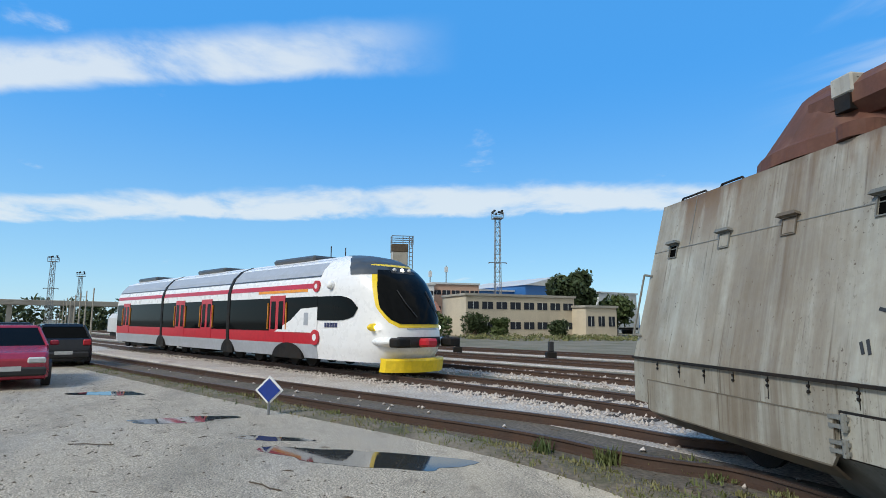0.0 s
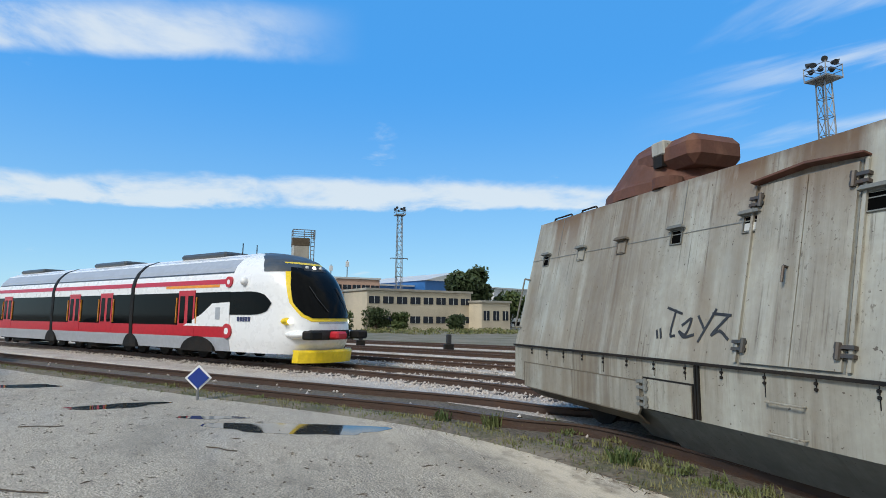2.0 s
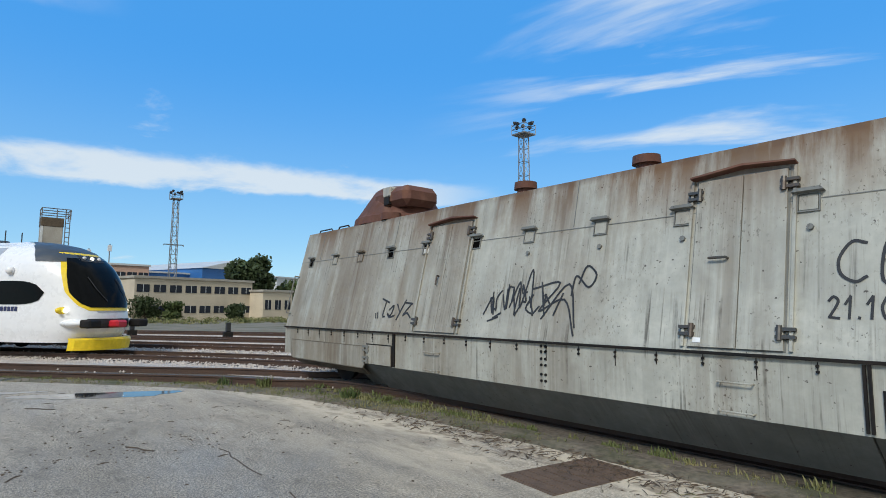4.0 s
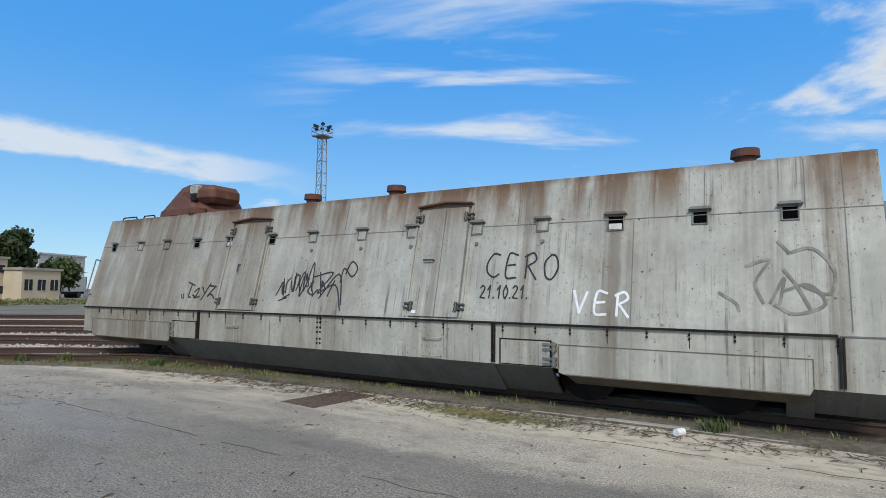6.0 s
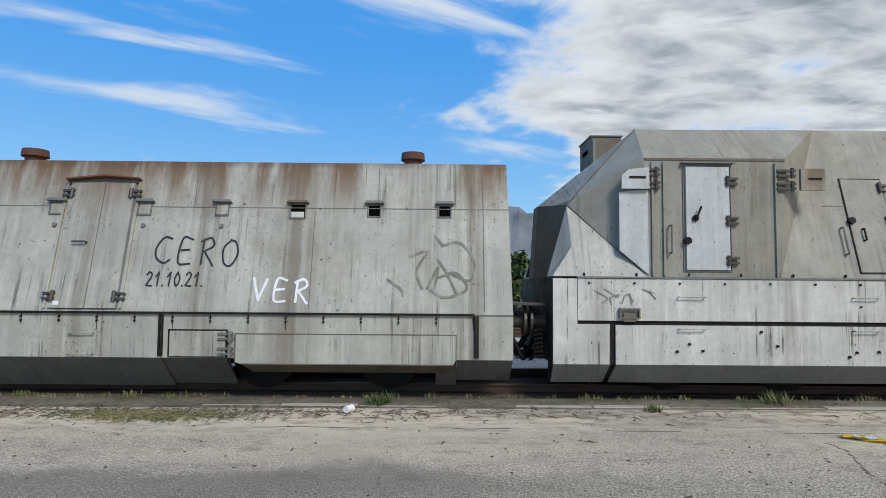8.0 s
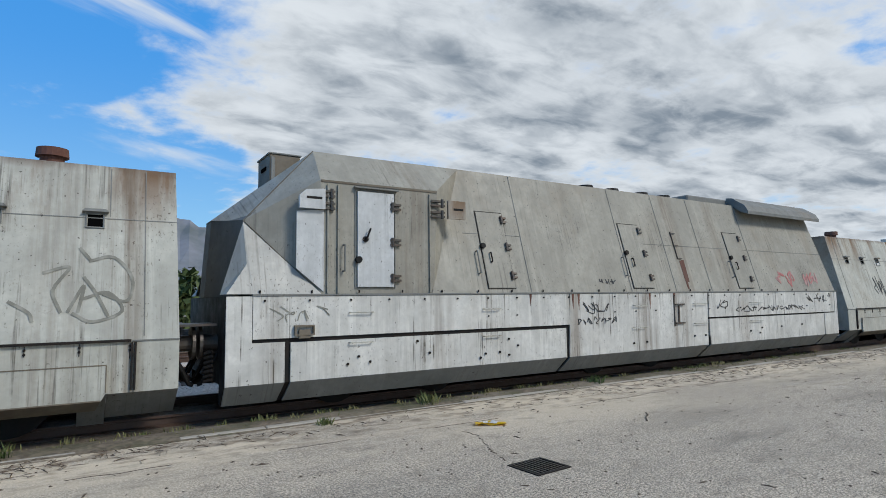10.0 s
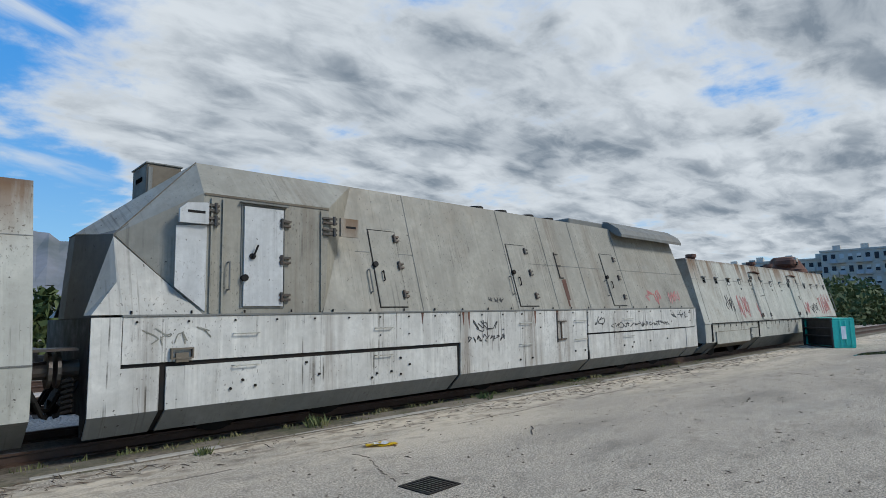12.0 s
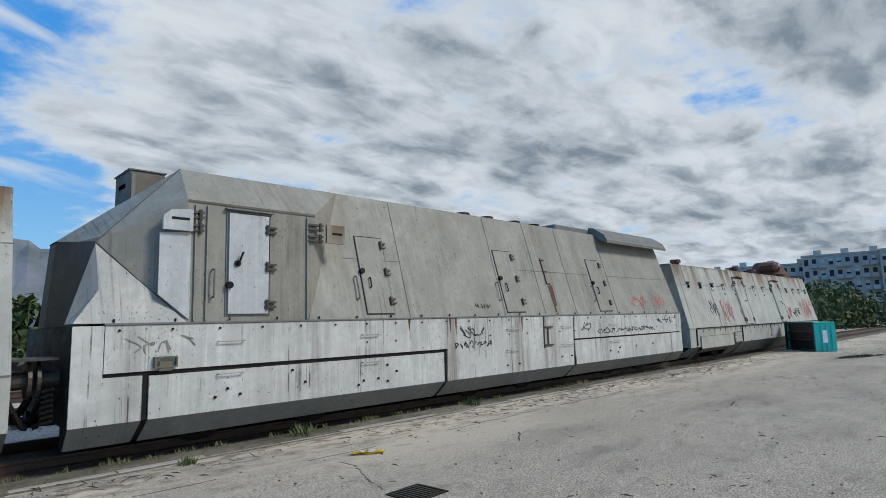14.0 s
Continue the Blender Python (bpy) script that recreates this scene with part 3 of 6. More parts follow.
GLYPH = {
    "C": [[(0.9, 0.95), (0.45, 1.0), (0.05, 0.6), (0.1, 0.2), (0.55, 0.0), (0.9, 0.12)]],
    "E": [[(0.85, 0.95), (0.25, 1.0), (0.1, 0.05), (0.8, 0.0)], [(0.2, 0.52), (0.7, 0.55)]],
    "R": [[(0.15, 0.0), (0.2, 1.0)], [(0.05, 0.9), (0.6, 1.05), (0.8, 0.75), (0.25, 0.5)], [(0.3, 0.5), (0.85, -0.05)]],
    "O": [[(0.5, 1.0), (0.1, 0.65), (0.2, 0.1), (0.6, 0.0), (0.95, 0.45), (0.8, 0.9), (0.5, 1.0)]],
    "V": [[(0.05, 1.0), (0.42, 0.0)], [(0.42, 0.0), (0.9, 0.95)]],
    "2": [[(0.05, 0.8), (0.4, 1.0), (0.75, 0.75), (0.1, 0.05)], [(0.1, 0.05), (0.85, 0.0)]],
    "1": [[(0.2, 0.65), (0.6, 1.0)], [(0.6, 1.0), (0.5, 0.0)]],
    "0": [[(0.5, 1.0), (0.15, 0.5), (0.45, 0.0), (0.85, 0.5), (0.5, 1.0)]],
    ".": [[(0.3, 0.0), (0.38, 0.06)]],
}


def lettering(text, x, z, w, h, gap=0.15, slope=0.0):
    out = []
    for ch in text:
        k = 0.45 if ch == "." else 1.0
        for ln in GLYPH.get(ch, []):
            out.append([(x + a * w * k, z + b * h) for a, b in ln])
        x += w * k + gap * w
        z += slope
    return out


def scrawl(x0, z0, x1, z1, n, seed):
    """An unreadable tag: loops and spikes inside a box."""
    rnd = random.Random(seed)
    out = []
    for i in range(n):
        a = x0 + (x1 - x0) * i / n
        wid = (x1 - x0) / n * 1.5
        out.append([(a + rnd.uniform(0, wid), rnd.uniform(z0, z1)) for _ in range(rnd.choice((3, 4, 5)))])
    return out


MID = 9.2      # the train's centre line


def wheelset(x, parent):
    bm = bmesh.new()
    for s in (-0.72, 0.72):
        add_cyl(bm, (x, MID + s - 0.06, 0.50), (x, MID + s + 0.06, 0.50), 0.42, n=24)
        add_cyl(bm, (x, MID + s * 1.07 - 0.03, 0.50), (x, MID + s * 1.07 + 0.03, 0.50), 0.46, n=24)
    add_cyl(bm, (x, MID - 0.95, 0.50), (x, MID + 0.95, 0.50), 0.08, n=10)
    part("wheelset", bm, "black", parent)


def bogie(x, parent):
    for d in (-0.9, 0.9):
        wheelset(x + d, parent)
    for s in (-1, 1):
        bm = bmesh.new()
        add_box(bm, (x - 1.5, MID + s * 0.98 - 0.06, 0.42), (x + 1.5, MID + s * 0.98 + 0.06, 0.66), 0.03)
        for d in (-0.9, 0.9):
            add_box(bm, (x + d - 0.16, MID + s * 1.02 - 0.1, 0.34), (x + d + 0.16, MID + s * 1.02 + 0.1, 0.62), 0.03)
        part("bogie_frame", bm, "black", parent)


def coupling(x, direction, parent):
    """Buffers and hook on an end wall; direction is -1 or 1 along x."""
    for s in (-0.88, 0.88):
        bm = bmesh.new()
        add_cyl(bm, (x, MID + s, 1.05), (x + direction * 0.2, MID + s, 1.05), 0.11, n=14)
        add_cyl(bm, (x + direction * 0.2, MID + s, 1.05), (x + direction * 0.24, MID + s, 1.05), 0.22, n=18)
        part("buffer", bm, "steel", parent, "dark worn steel buffer")
    part("hook", box((min(x, x + direction * 0.22), MID - 0.06, 0.95), (max(x, x + direction * 0.22), MID + 0.06, 1.12), 0.02), "steel", parent)
    for s in (-0.95, -0.35, 0.3, 0.5):
        bm = bmesh.new()
        add_tube(bm, [(x, MID + s, 0.9), (x + direction * 0.1, MID + s, 0.7), (x + direction * 0.18, MID + s + 0.03, 0.52), (x + direction * 0.24, MID + s + 0.04, 0.5)], 0.03)
        part("brake_hose", bm, "black", parent)


# ---- armoured wagon with turret ----
SLOTS = [(-14.37, "open"), (-13.27, "shut"), (-12.24, "rusty"), (-11.16, "open"), (-10.07, "half"), (-8.81, "open"), (-7.71, "shut"), (-6.52, "shut"), (-5.44, "shut"),
         (-4.19, "shut"), (-3.09, "shut"), (-2.01, "large"), (-0.92, "open"), (0.09, "open")]


def armoured_wagon(label, fx, graffiti):
    th = thing("armoured_wagon", label, "railway wagon", "armoured train")
    S = surface(7.8, 1.15, 0.2304, fx)
    K = surface(7.8, 1.15, 0.0, fx)
    X0, X1 = -14.95, 1.03

    def far(y):
        return 2 * MID - y

    # hull: the leaning upper sides and flat roof
    bm = bmesh.new()
    sec = [(7.8, 1.15), (8.3, 3.32), (8.34, 3.335), (far(8.34), 3.335), (far(8.3), 3.32), (far(7.8), 1.15)]
    rings = []
    for x, dx in ((X0, 1), (X1, -1)):
        rings.append([(fx(x + dx * 0.10 * (z - 1.15) / 2.17 * (1 if x < -5 else 0.35)), y, z) for y, z in sec])
    add_prism(bm, *rings)
    part("hull", bm, "armour", th)
    # upright skirt and the undercut below it
    bm = bmesh.new()
    add_prism(bm, [(fx(X0), y, z) for y, z in ((7.8, 0.56), (7.8, 1.15), (far(7.8), 1.15), (far(7.8), 0.56))], [(fx(X1), y, z) for y, z in ((7.8, 0.54), (7.8, 1.15), (far(7.8), 1.15), (far(7.8), 0.54))])
    part("skirt", bm, "armour", th)
    # undercut faces down: its shade is put into the darker armour colour
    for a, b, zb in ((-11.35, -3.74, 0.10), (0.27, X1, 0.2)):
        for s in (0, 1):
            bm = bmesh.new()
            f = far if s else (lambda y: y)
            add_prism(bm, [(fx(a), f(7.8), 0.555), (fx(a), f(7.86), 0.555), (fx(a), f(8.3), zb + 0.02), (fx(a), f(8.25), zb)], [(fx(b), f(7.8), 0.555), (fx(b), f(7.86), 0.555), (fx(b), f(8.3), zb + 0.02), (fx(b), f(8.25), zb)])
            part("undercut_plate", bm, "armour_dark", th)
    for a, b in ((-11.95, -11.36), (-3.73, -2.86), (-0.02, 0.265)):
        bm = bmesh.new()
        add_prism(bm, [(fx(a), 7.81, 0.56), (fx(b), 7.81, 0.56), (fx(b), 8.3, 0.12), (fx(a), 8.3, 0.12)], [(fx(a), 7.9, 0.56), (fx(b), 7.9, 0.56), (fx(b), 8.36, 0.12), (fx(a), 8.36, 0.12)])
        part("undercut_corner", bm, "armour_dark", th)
    # applied lower plates, bent inwards along their foot
    for a, b in ((-14.52, -11.47), (-2.73, 0.26)):
        plate("lower_plate", K, [(a, 0.88), (a, 0.50), (a + 0.1, 0.47), (b - 0.05, 0.47), (b, 0.56), (b, 0.88)], 0.004, 0.035, "armour", th)
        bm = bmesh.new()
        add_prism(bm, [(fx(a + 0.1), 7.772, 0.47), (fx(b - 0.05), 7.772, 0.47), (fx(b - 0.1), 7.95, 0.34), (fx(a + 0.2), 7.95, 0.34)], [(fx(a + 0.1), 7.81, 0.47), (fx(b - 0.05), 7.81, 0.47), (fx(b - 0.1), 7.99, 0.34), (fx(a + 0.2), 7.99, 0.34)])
        part("plate_foot", bm, "brown_grey", th, "dark brown-grey bent foot of the plate")
        bm = bmesh.new()
        for r in (rect(a, 0.872, b, 0.884), rect(b - 0.012, 0.56, b, 0.872), rect(a, 0.50, a + 0.012, 0.872), rect(a + 0.1, 0.468, b - 0.05, 0.482)):
            add_plate(bm, K, r, 0.03, 0.040)
        part("plate_edge", bm, "brown_grey", th, "rust-stained welded edge of the plate")
    # ledge between hull and skirt
    plate("ledge", K, [(X0, 1.135), (0.5, 1.135), (0.5, 1.165), (X0, 1.165)], -0.01, 0.035, "black", th, "dark rusted weld ledge")
    plate("ledge", K, [(0.52, 1.14), (X1, 1.14), (X1, 1.155), (0.52, 1.155)], -0.01, 0.012, "armour_dark", th)
    # joints between the welded plates
    bm = bmesh.new()
    add_plate(bm, S, rect(X0 + 0.07, 2.632, X1 - 0.02, 2.642), -0.002, 0.006)
    for x, za, zb in ((-1.76, 1.2, 2.6), (0.64, 1.2, 3.3), (-3.49, 2.66, 3.3), (-14.0, 2.66, 3.3), (-11.1, 2.66, 3.3), (-6.95, 2.66, 3.3), (0.25, 2.66, 3.3)):
        add_plate(bm, S, rect(x - 0.005, za, x + 0.005, zb), -0.002, 0.006)
    part("weld_seam", bm, "armour_dark", th)
    for x in (0.53, -3.74, -10.55):
        for d in (-0.019, 0.019):
            plate("skirt_strap", K, rect(x + d - 0.011, 0.57, x + d + 0.011, 1.13), 0.0, 0.03, "black", th, "rusty bolted vertical strap")
    # rivets along the skirt
    bm = bmesh.new()
    for x in [-14.3 + 0.51 * i for i in range(30)]:
        for z in (1.09, 1.04):
            add_cyl(bm, K(x, z, 0), K(x, z, 0.018), 0.016, n=6)
        add_plate(bm, K, rect(x - 0.004, 0.98 - 0.07 * math.sin(x * 5), x + 0.004, 1.13), 0, 0.004)
    for x in (-7.24, -7.17):
        for z in (0.66, 0.74, 0.86, 0.94, 1.03, 1.1):
            add_cyl(bm, K(x, z, 0), K(x, z, 0.018), 0.018, n=6)
    tagged(part("riveted_strap", bm, "black", th), kind="stuff")
    # vision slots
    for x, state in SLOTS:
        s = 1.2 if state == "large" else 1.0
        w, zt, zb = 0.10 * s, 2.70, 2.70 - 0.17 * s
        vp = part("vision_slot", add_frame(bmesh.new(), S, x - w, zb - 0.02, x + w, zt, 0.013, -0.01, 0.018), "brown_grey" if state == "rusty" else "armour_dark", th)
        if state in ("open", "half", "large"):
            plate("opening", S, rect(x - w + 0.02, zb, x + w - 0.02, zt - 0.02), -0.05, 0.002, "void", vp)
        if state in ("half", "large"):
            plate("flap", S, rect(x - w + 0.03, zb, x + w - 0.03, zb + 0.08), 0.002, 0.014, "armour_pale", vp)
        if state in ("shut", "rusty"):
            plate("flap", S, rect(x - w + 0.02, zb, x + w - 0.02, zt - 0.03), -0.01, 0.014, "armour", vp)
        bm = add_plate(bmesh.new(), S, [(x - w - 0.04, zt), (x + w + 0.04, zt), (x + w + 0.01, zt + 0.035), (x - w - 0.01, zt + 0.035)], -0.01, 0.07)
        part("hood", bm, "brown_grey" if state in ("rusty", "large") else "armour_dark", vp)
        if x > -9 and state == "shut":
            bm = bmesh.new()
            add_cyl(bm, S(x + 0.02, 2.36, 0), S(x + 0.02, 2.36, 0.03), 0.03, n=8)
            part("plug", bm, "armour_dark", th)
    # double doors with a little rain hood
    for a, b in ((-10.0, -8.95), (-5.29, -4.35)):
        m_ = (a + b) / 2 + 0.03
        door = plate("double_door", S, rect(a, 1.19, b, 3.0), -0.02, 0.006, "armour_dark", th)
        for p, q in ((a + 0.02, m_ - 0.006), (m_ + 0.006, b - 0.02)):
            plate("door_leaf", S, rect(p, 1.2, q, 2.98), 0.004, 0.03, "armour", door)
        bm = bmesh.new()
        add_plate(bm, S, [(a - 0.05, 3.0), (m_, 3.06), (b + 0.06, 3.02), (b + 0.06, 3.035), (m_, 3.085), (a - 0.05, 3.02)], -0.01, 0.10)
        part("rain_hood", bm, "rust", door, "thin rusty rain hood")
        for x, sd in ((a, 1), (b, -1)):
            for z in (1.36, 2.82):
                hinge(S, x, z, sd, door)
        bm = add_tube(bmesh.new(), [S(m_ - 0.12, 2.1, 0.02), S(m_ - 0.12, 2.1, 0.08), S(m_ - 0.3 if a > -6 else m_ - 0.12, 2.1 if a > -6 else 1.95, 0.08)], 0.014)
        part("door_handle", bm, "steel", door)
        for x in (a - 0.06, b + 0.03):
            plate("door_post", S, rect(x, 1.2, x + 0.03, 3.0), 0, 0.03, "armour", door)
    # hatches in the skirt
    for a, b, hx in ((-11.42, -10.63, -11.42), (-3.62, -2.86, -2.86)):
        ht = plate("skirt_hatch", K, rect(a + 0.01, 0.57, b, 0.91), 0.0, 0.03, "armour", th)
        part("hatch_frame", add_frame(bmesh.new(), K, a - 0.02, 0.555, b + 0.02, 0.93, 0.02, 0, 0.015), "black", ht)
        for z in (0.64, 0.84):
            hinge(K, hx, z, 1, ht, "armour_dark", 0.2)
    for a, b in ((-9.68, -9.31), (-4.97, -4.64)):
        for z in (0.88, 0.6):
            handle(K, a, b, z, th)
    # tall grab bar at the end, low rails and vents on the roof
    bm = add_tube(bmesh.new(), [S(-14.83, 2.3, 0), S(-14.9, 2.3, 0.09), S(-14.9, 1.45, 0.09), S(-14.83, 1.45, 0)], 0.016)
    part("grab_rail", bm, "armour_dark", th)
    for a, b in ((-14.75, -14.05), (-13.85, -13.3)):
        bm = add_tube(bmesh.new(), [(fx(a), 8.5, 3.32), (fx(a + 0.08), 8.5, 3.42), (fx(b - 0.08), 8.5, 3.42), (fx(b), 8.5, 3.32)], 0.016)
        part("roof_rail", bm, "black", th)
    for x in (-8.3, -6.2, -0.4):
        bm = bmesh.new()
        add_cyl(bm, (fx(x), 8.72, 3.32), (fx(x), 8.72, 3.47), 0.135, n=20)
        add_cyl(bm, (fx(x), 8.72, 3.46), (fx(x), 8.72, 3.57), 0.185, 0.175, n=20)
        part("roof_vent", bm, "rust", th, "rust-brown mushroom roof vent")
    # turret
    tc = (fx(-12.4), MID)
    bm = bmesh.new()
    rings = []
    for z, rx, ry, sh in ((3.33, 1.16, 0.92, 0), (3.48, 1.13, 0.9, 0), (3.51, 1.06, 0.87, 0), (4.06, 0.62, 0.58, 0.1), (4.13, 0.48, 0.48, 0.12)):
        s = 1 if fx(1) > fx(0) else -1
        rings.append([(tc[0] + s * (math.cos(t_) * rx + sh), tc[1] + math.sin(t_) * ry, z) for t_ in [2 * math.pi * i / 28 for i in range(28)]])
    loft(bm, rings)
    tu = part("turret", bm, "rust", th, "cast rust-brown gun turret", smooth=False)
    s = 1 if fx(1) > fx(0) else -1
    bm = bmesh.new()
    x_, y_ = tc[0] + s * 0.58, tc[1] - 0.42
    add_box(bm, (min(x_ - s * 0.6, x_ + s * 0.6), y_ - 0.28, 3.62), (max(x_ - s * 0.6, x_ + s * 0.6), y_ + 0.6, 4.03), 0.12)
    part("gun_housing", bm, "rust", tu)
    bm = bmesh.new()
    add_box(bm, (x_ - 0.18, y_ - 0.30, 3.84), (x_ + 0.08, y_ + 0.5, 4.045), 0.02)
    part("pale_strip", bm, "armour_gusset", tu, "unrusted pale grey strip")
    bm = bmesh.new()
    add_box(bm, (x_ - 0.13, y_ - 0.305, 3.68), (x_ + 0.05, y_ - 0.1, 3.84))
    part("gun_slot", bm, "black", tu)
    bm = bmesh.new()
    add_cyl(bm, (tc[0] + s * 0.75, tc[1] - 0.75, 3.33), (tc[0] + s * 0.75, tc[1] - 0.75, 3.47), 0.2, n=20)
    part("roof_hatch", bm, "rust", tu)
    for x in (-12.3, -1.6):
        bogie(fx(x), th)
    bm = box((fx(X0) if s > 0 else fx(X1), MID - 1.0, 0.62), (fx(X1) if s > 0 else fx(X0), MID + 1.0, 0.8))
    part("underframe", bm, "black", th)
    coupling(fx(X1), s, th)
    graffiti(th, S, K)
    return th


def graffiti_first(th, S, K):
    strokes("black_lettering", S, lettering("CERO", -3.95, 1.83, 0.24, 0.36, 0.28, -0.01), 0.026, "paint_black", th, "black hand-sprayed capital letters")
    strokes("black_date", S, lettering("21.10.21.", -4.02, 1.51, 0.10, 0.19, 0.08), 0.022, "paint_black", th, "black hand-sprayed date")
    strokes("white_lettering", S, lettering("VER", -2.55, 1.33, 0.22, 0.30, 0.3, -0.015), 0.034, "paint_white", th, "white hand-sprayed capital letters")
    teyz = [[(-11.12, 1.75), (-10.88, 1.68)], [(-10.98, 1.72), (-11.02, 1.45), (-10.95, 1.43)], [(-10.85, 1.55), (-10.72, 1.62), (-10.78, 1.45), (-10.88, 1.48), (-10.80, 1.42), (-10.66, 1.45)],
            [(-10.62, 1.65), (-10.52, 1.52)], [(-10.38, 1.72), (-10.58, 1.38)], [(-10.42, 1.68), (-10.18, 1.66)], [(-10.2, 1.66), (-10.4, 1.46), (-10.3, 1.5), (-10.18, 1.42)], [(-11.2, 1.5), (-11.17, 1.4)], [(-11.26, 1.48), (-11.23, 1.4)]]
    strokes("black_tag", S, teyz, 0.030, "paint_black", th, "black spray tag")
    tag = scrawl(-8.3, 1.48, -7.2, 1.95, 11, 4) + [[(-7.9, 1.6), (-7.75, 1.95), (-7.7, 1.6), (-7.55, 2.12), (-7.5, 1.6)], [(-8.4, 1.5), (-8.25, 1.75), (-8.2, 1.5)], [(-7.5, 1.85), (-7.05, 1.92), (-7.35, 1.55), (-6.95, 1.7), (-6.75, 1.25)],
            [(-7.3, 1.45), (-6.9, 1.9), (-6.75, 1.35)], [(-6.75, 1.9), (-6.65, 2.12), (-6.5, 2.0), (-6.6, 1.85), (-6.8, 2.0), (-6.85, 1.75)], [(-7.1, 1.5), (-6.98, 1.78)], [(-8.2, 1.45), (-8.05, 1.52)], [(-8.3, 1.4), (-8.1, 1.46)]]
    strokes("black_tag", S, tag, 0.025, "paint_black", th, "dense black spray tag with loops")
    ghost = [[(-0.4, 1.95), (-0.15, 2.02), (-0.3, 1.75), (-0.22, 1.5)], [(-0.15, 1.5), (0.0, 1.8), (-0.05, 1.5)], [(0.05, 2.1), (0.3, 2.15), (0.5, 1.9), (0.45, 1.62), (0.2, 1.7)], [(0.0, 1.65), (0.25, 1.72), (0.4, 1.5), (0.1, 1.38), (-0.1, 1.48)],
             [(0.0, 1.9), (0.12, 1.72), (0.25, 1.45)], [(-0.7, 1.62), (-0.52, 1.5), (-0.48, 1.4)], [(-0.05, 2.25), (0.05, 2.12)]]
    strokes("ghost_tag", S, ghost, 0.036, "paint_ghost", th, "half-cleaned grey spray tag")
    plate("sticker", S, rect(-5.22, 1.24, -5.14, 1.29), 0.03, 0.034, "paint_white", th)


def graffiti_last(th, S, K):
    strokes("red_tag", S, scrawl(-3.3, 1.3, -2.3, 2.1, 8, 9) + scrawl(-5.0, 1.3, -4.2, 1.8, 6, 12), 0.05, "paint_red", th, "faded red spray tags")
    strokes("red_tag", S, scrawl(-10.9, 1.35, -9.4, 1.95, 11, 21) + scrawl(-14.6, 1.3, -12.6, 2.3, 12, 22), 0.06, "paint_red", th, "faded red spray tags")
    strokes("black_tag", S, scrawl(-1.9, 1.5, -1.2, 2.2, 5, 31) + scrawl(-12.3, 1.35, -11.1, 1.8, 8, 33), 0.03, "paint_black", th, "black spray tag")


armoured_wagon("grey armoured rail wagon with rusty turret and black graffiti", lambda x: x, graffiti_first)
armoured_wagon("grey armoured rail wagon with rusty turret and faded red graffiti", lambda x: 19.75 - x, graffiti_last)


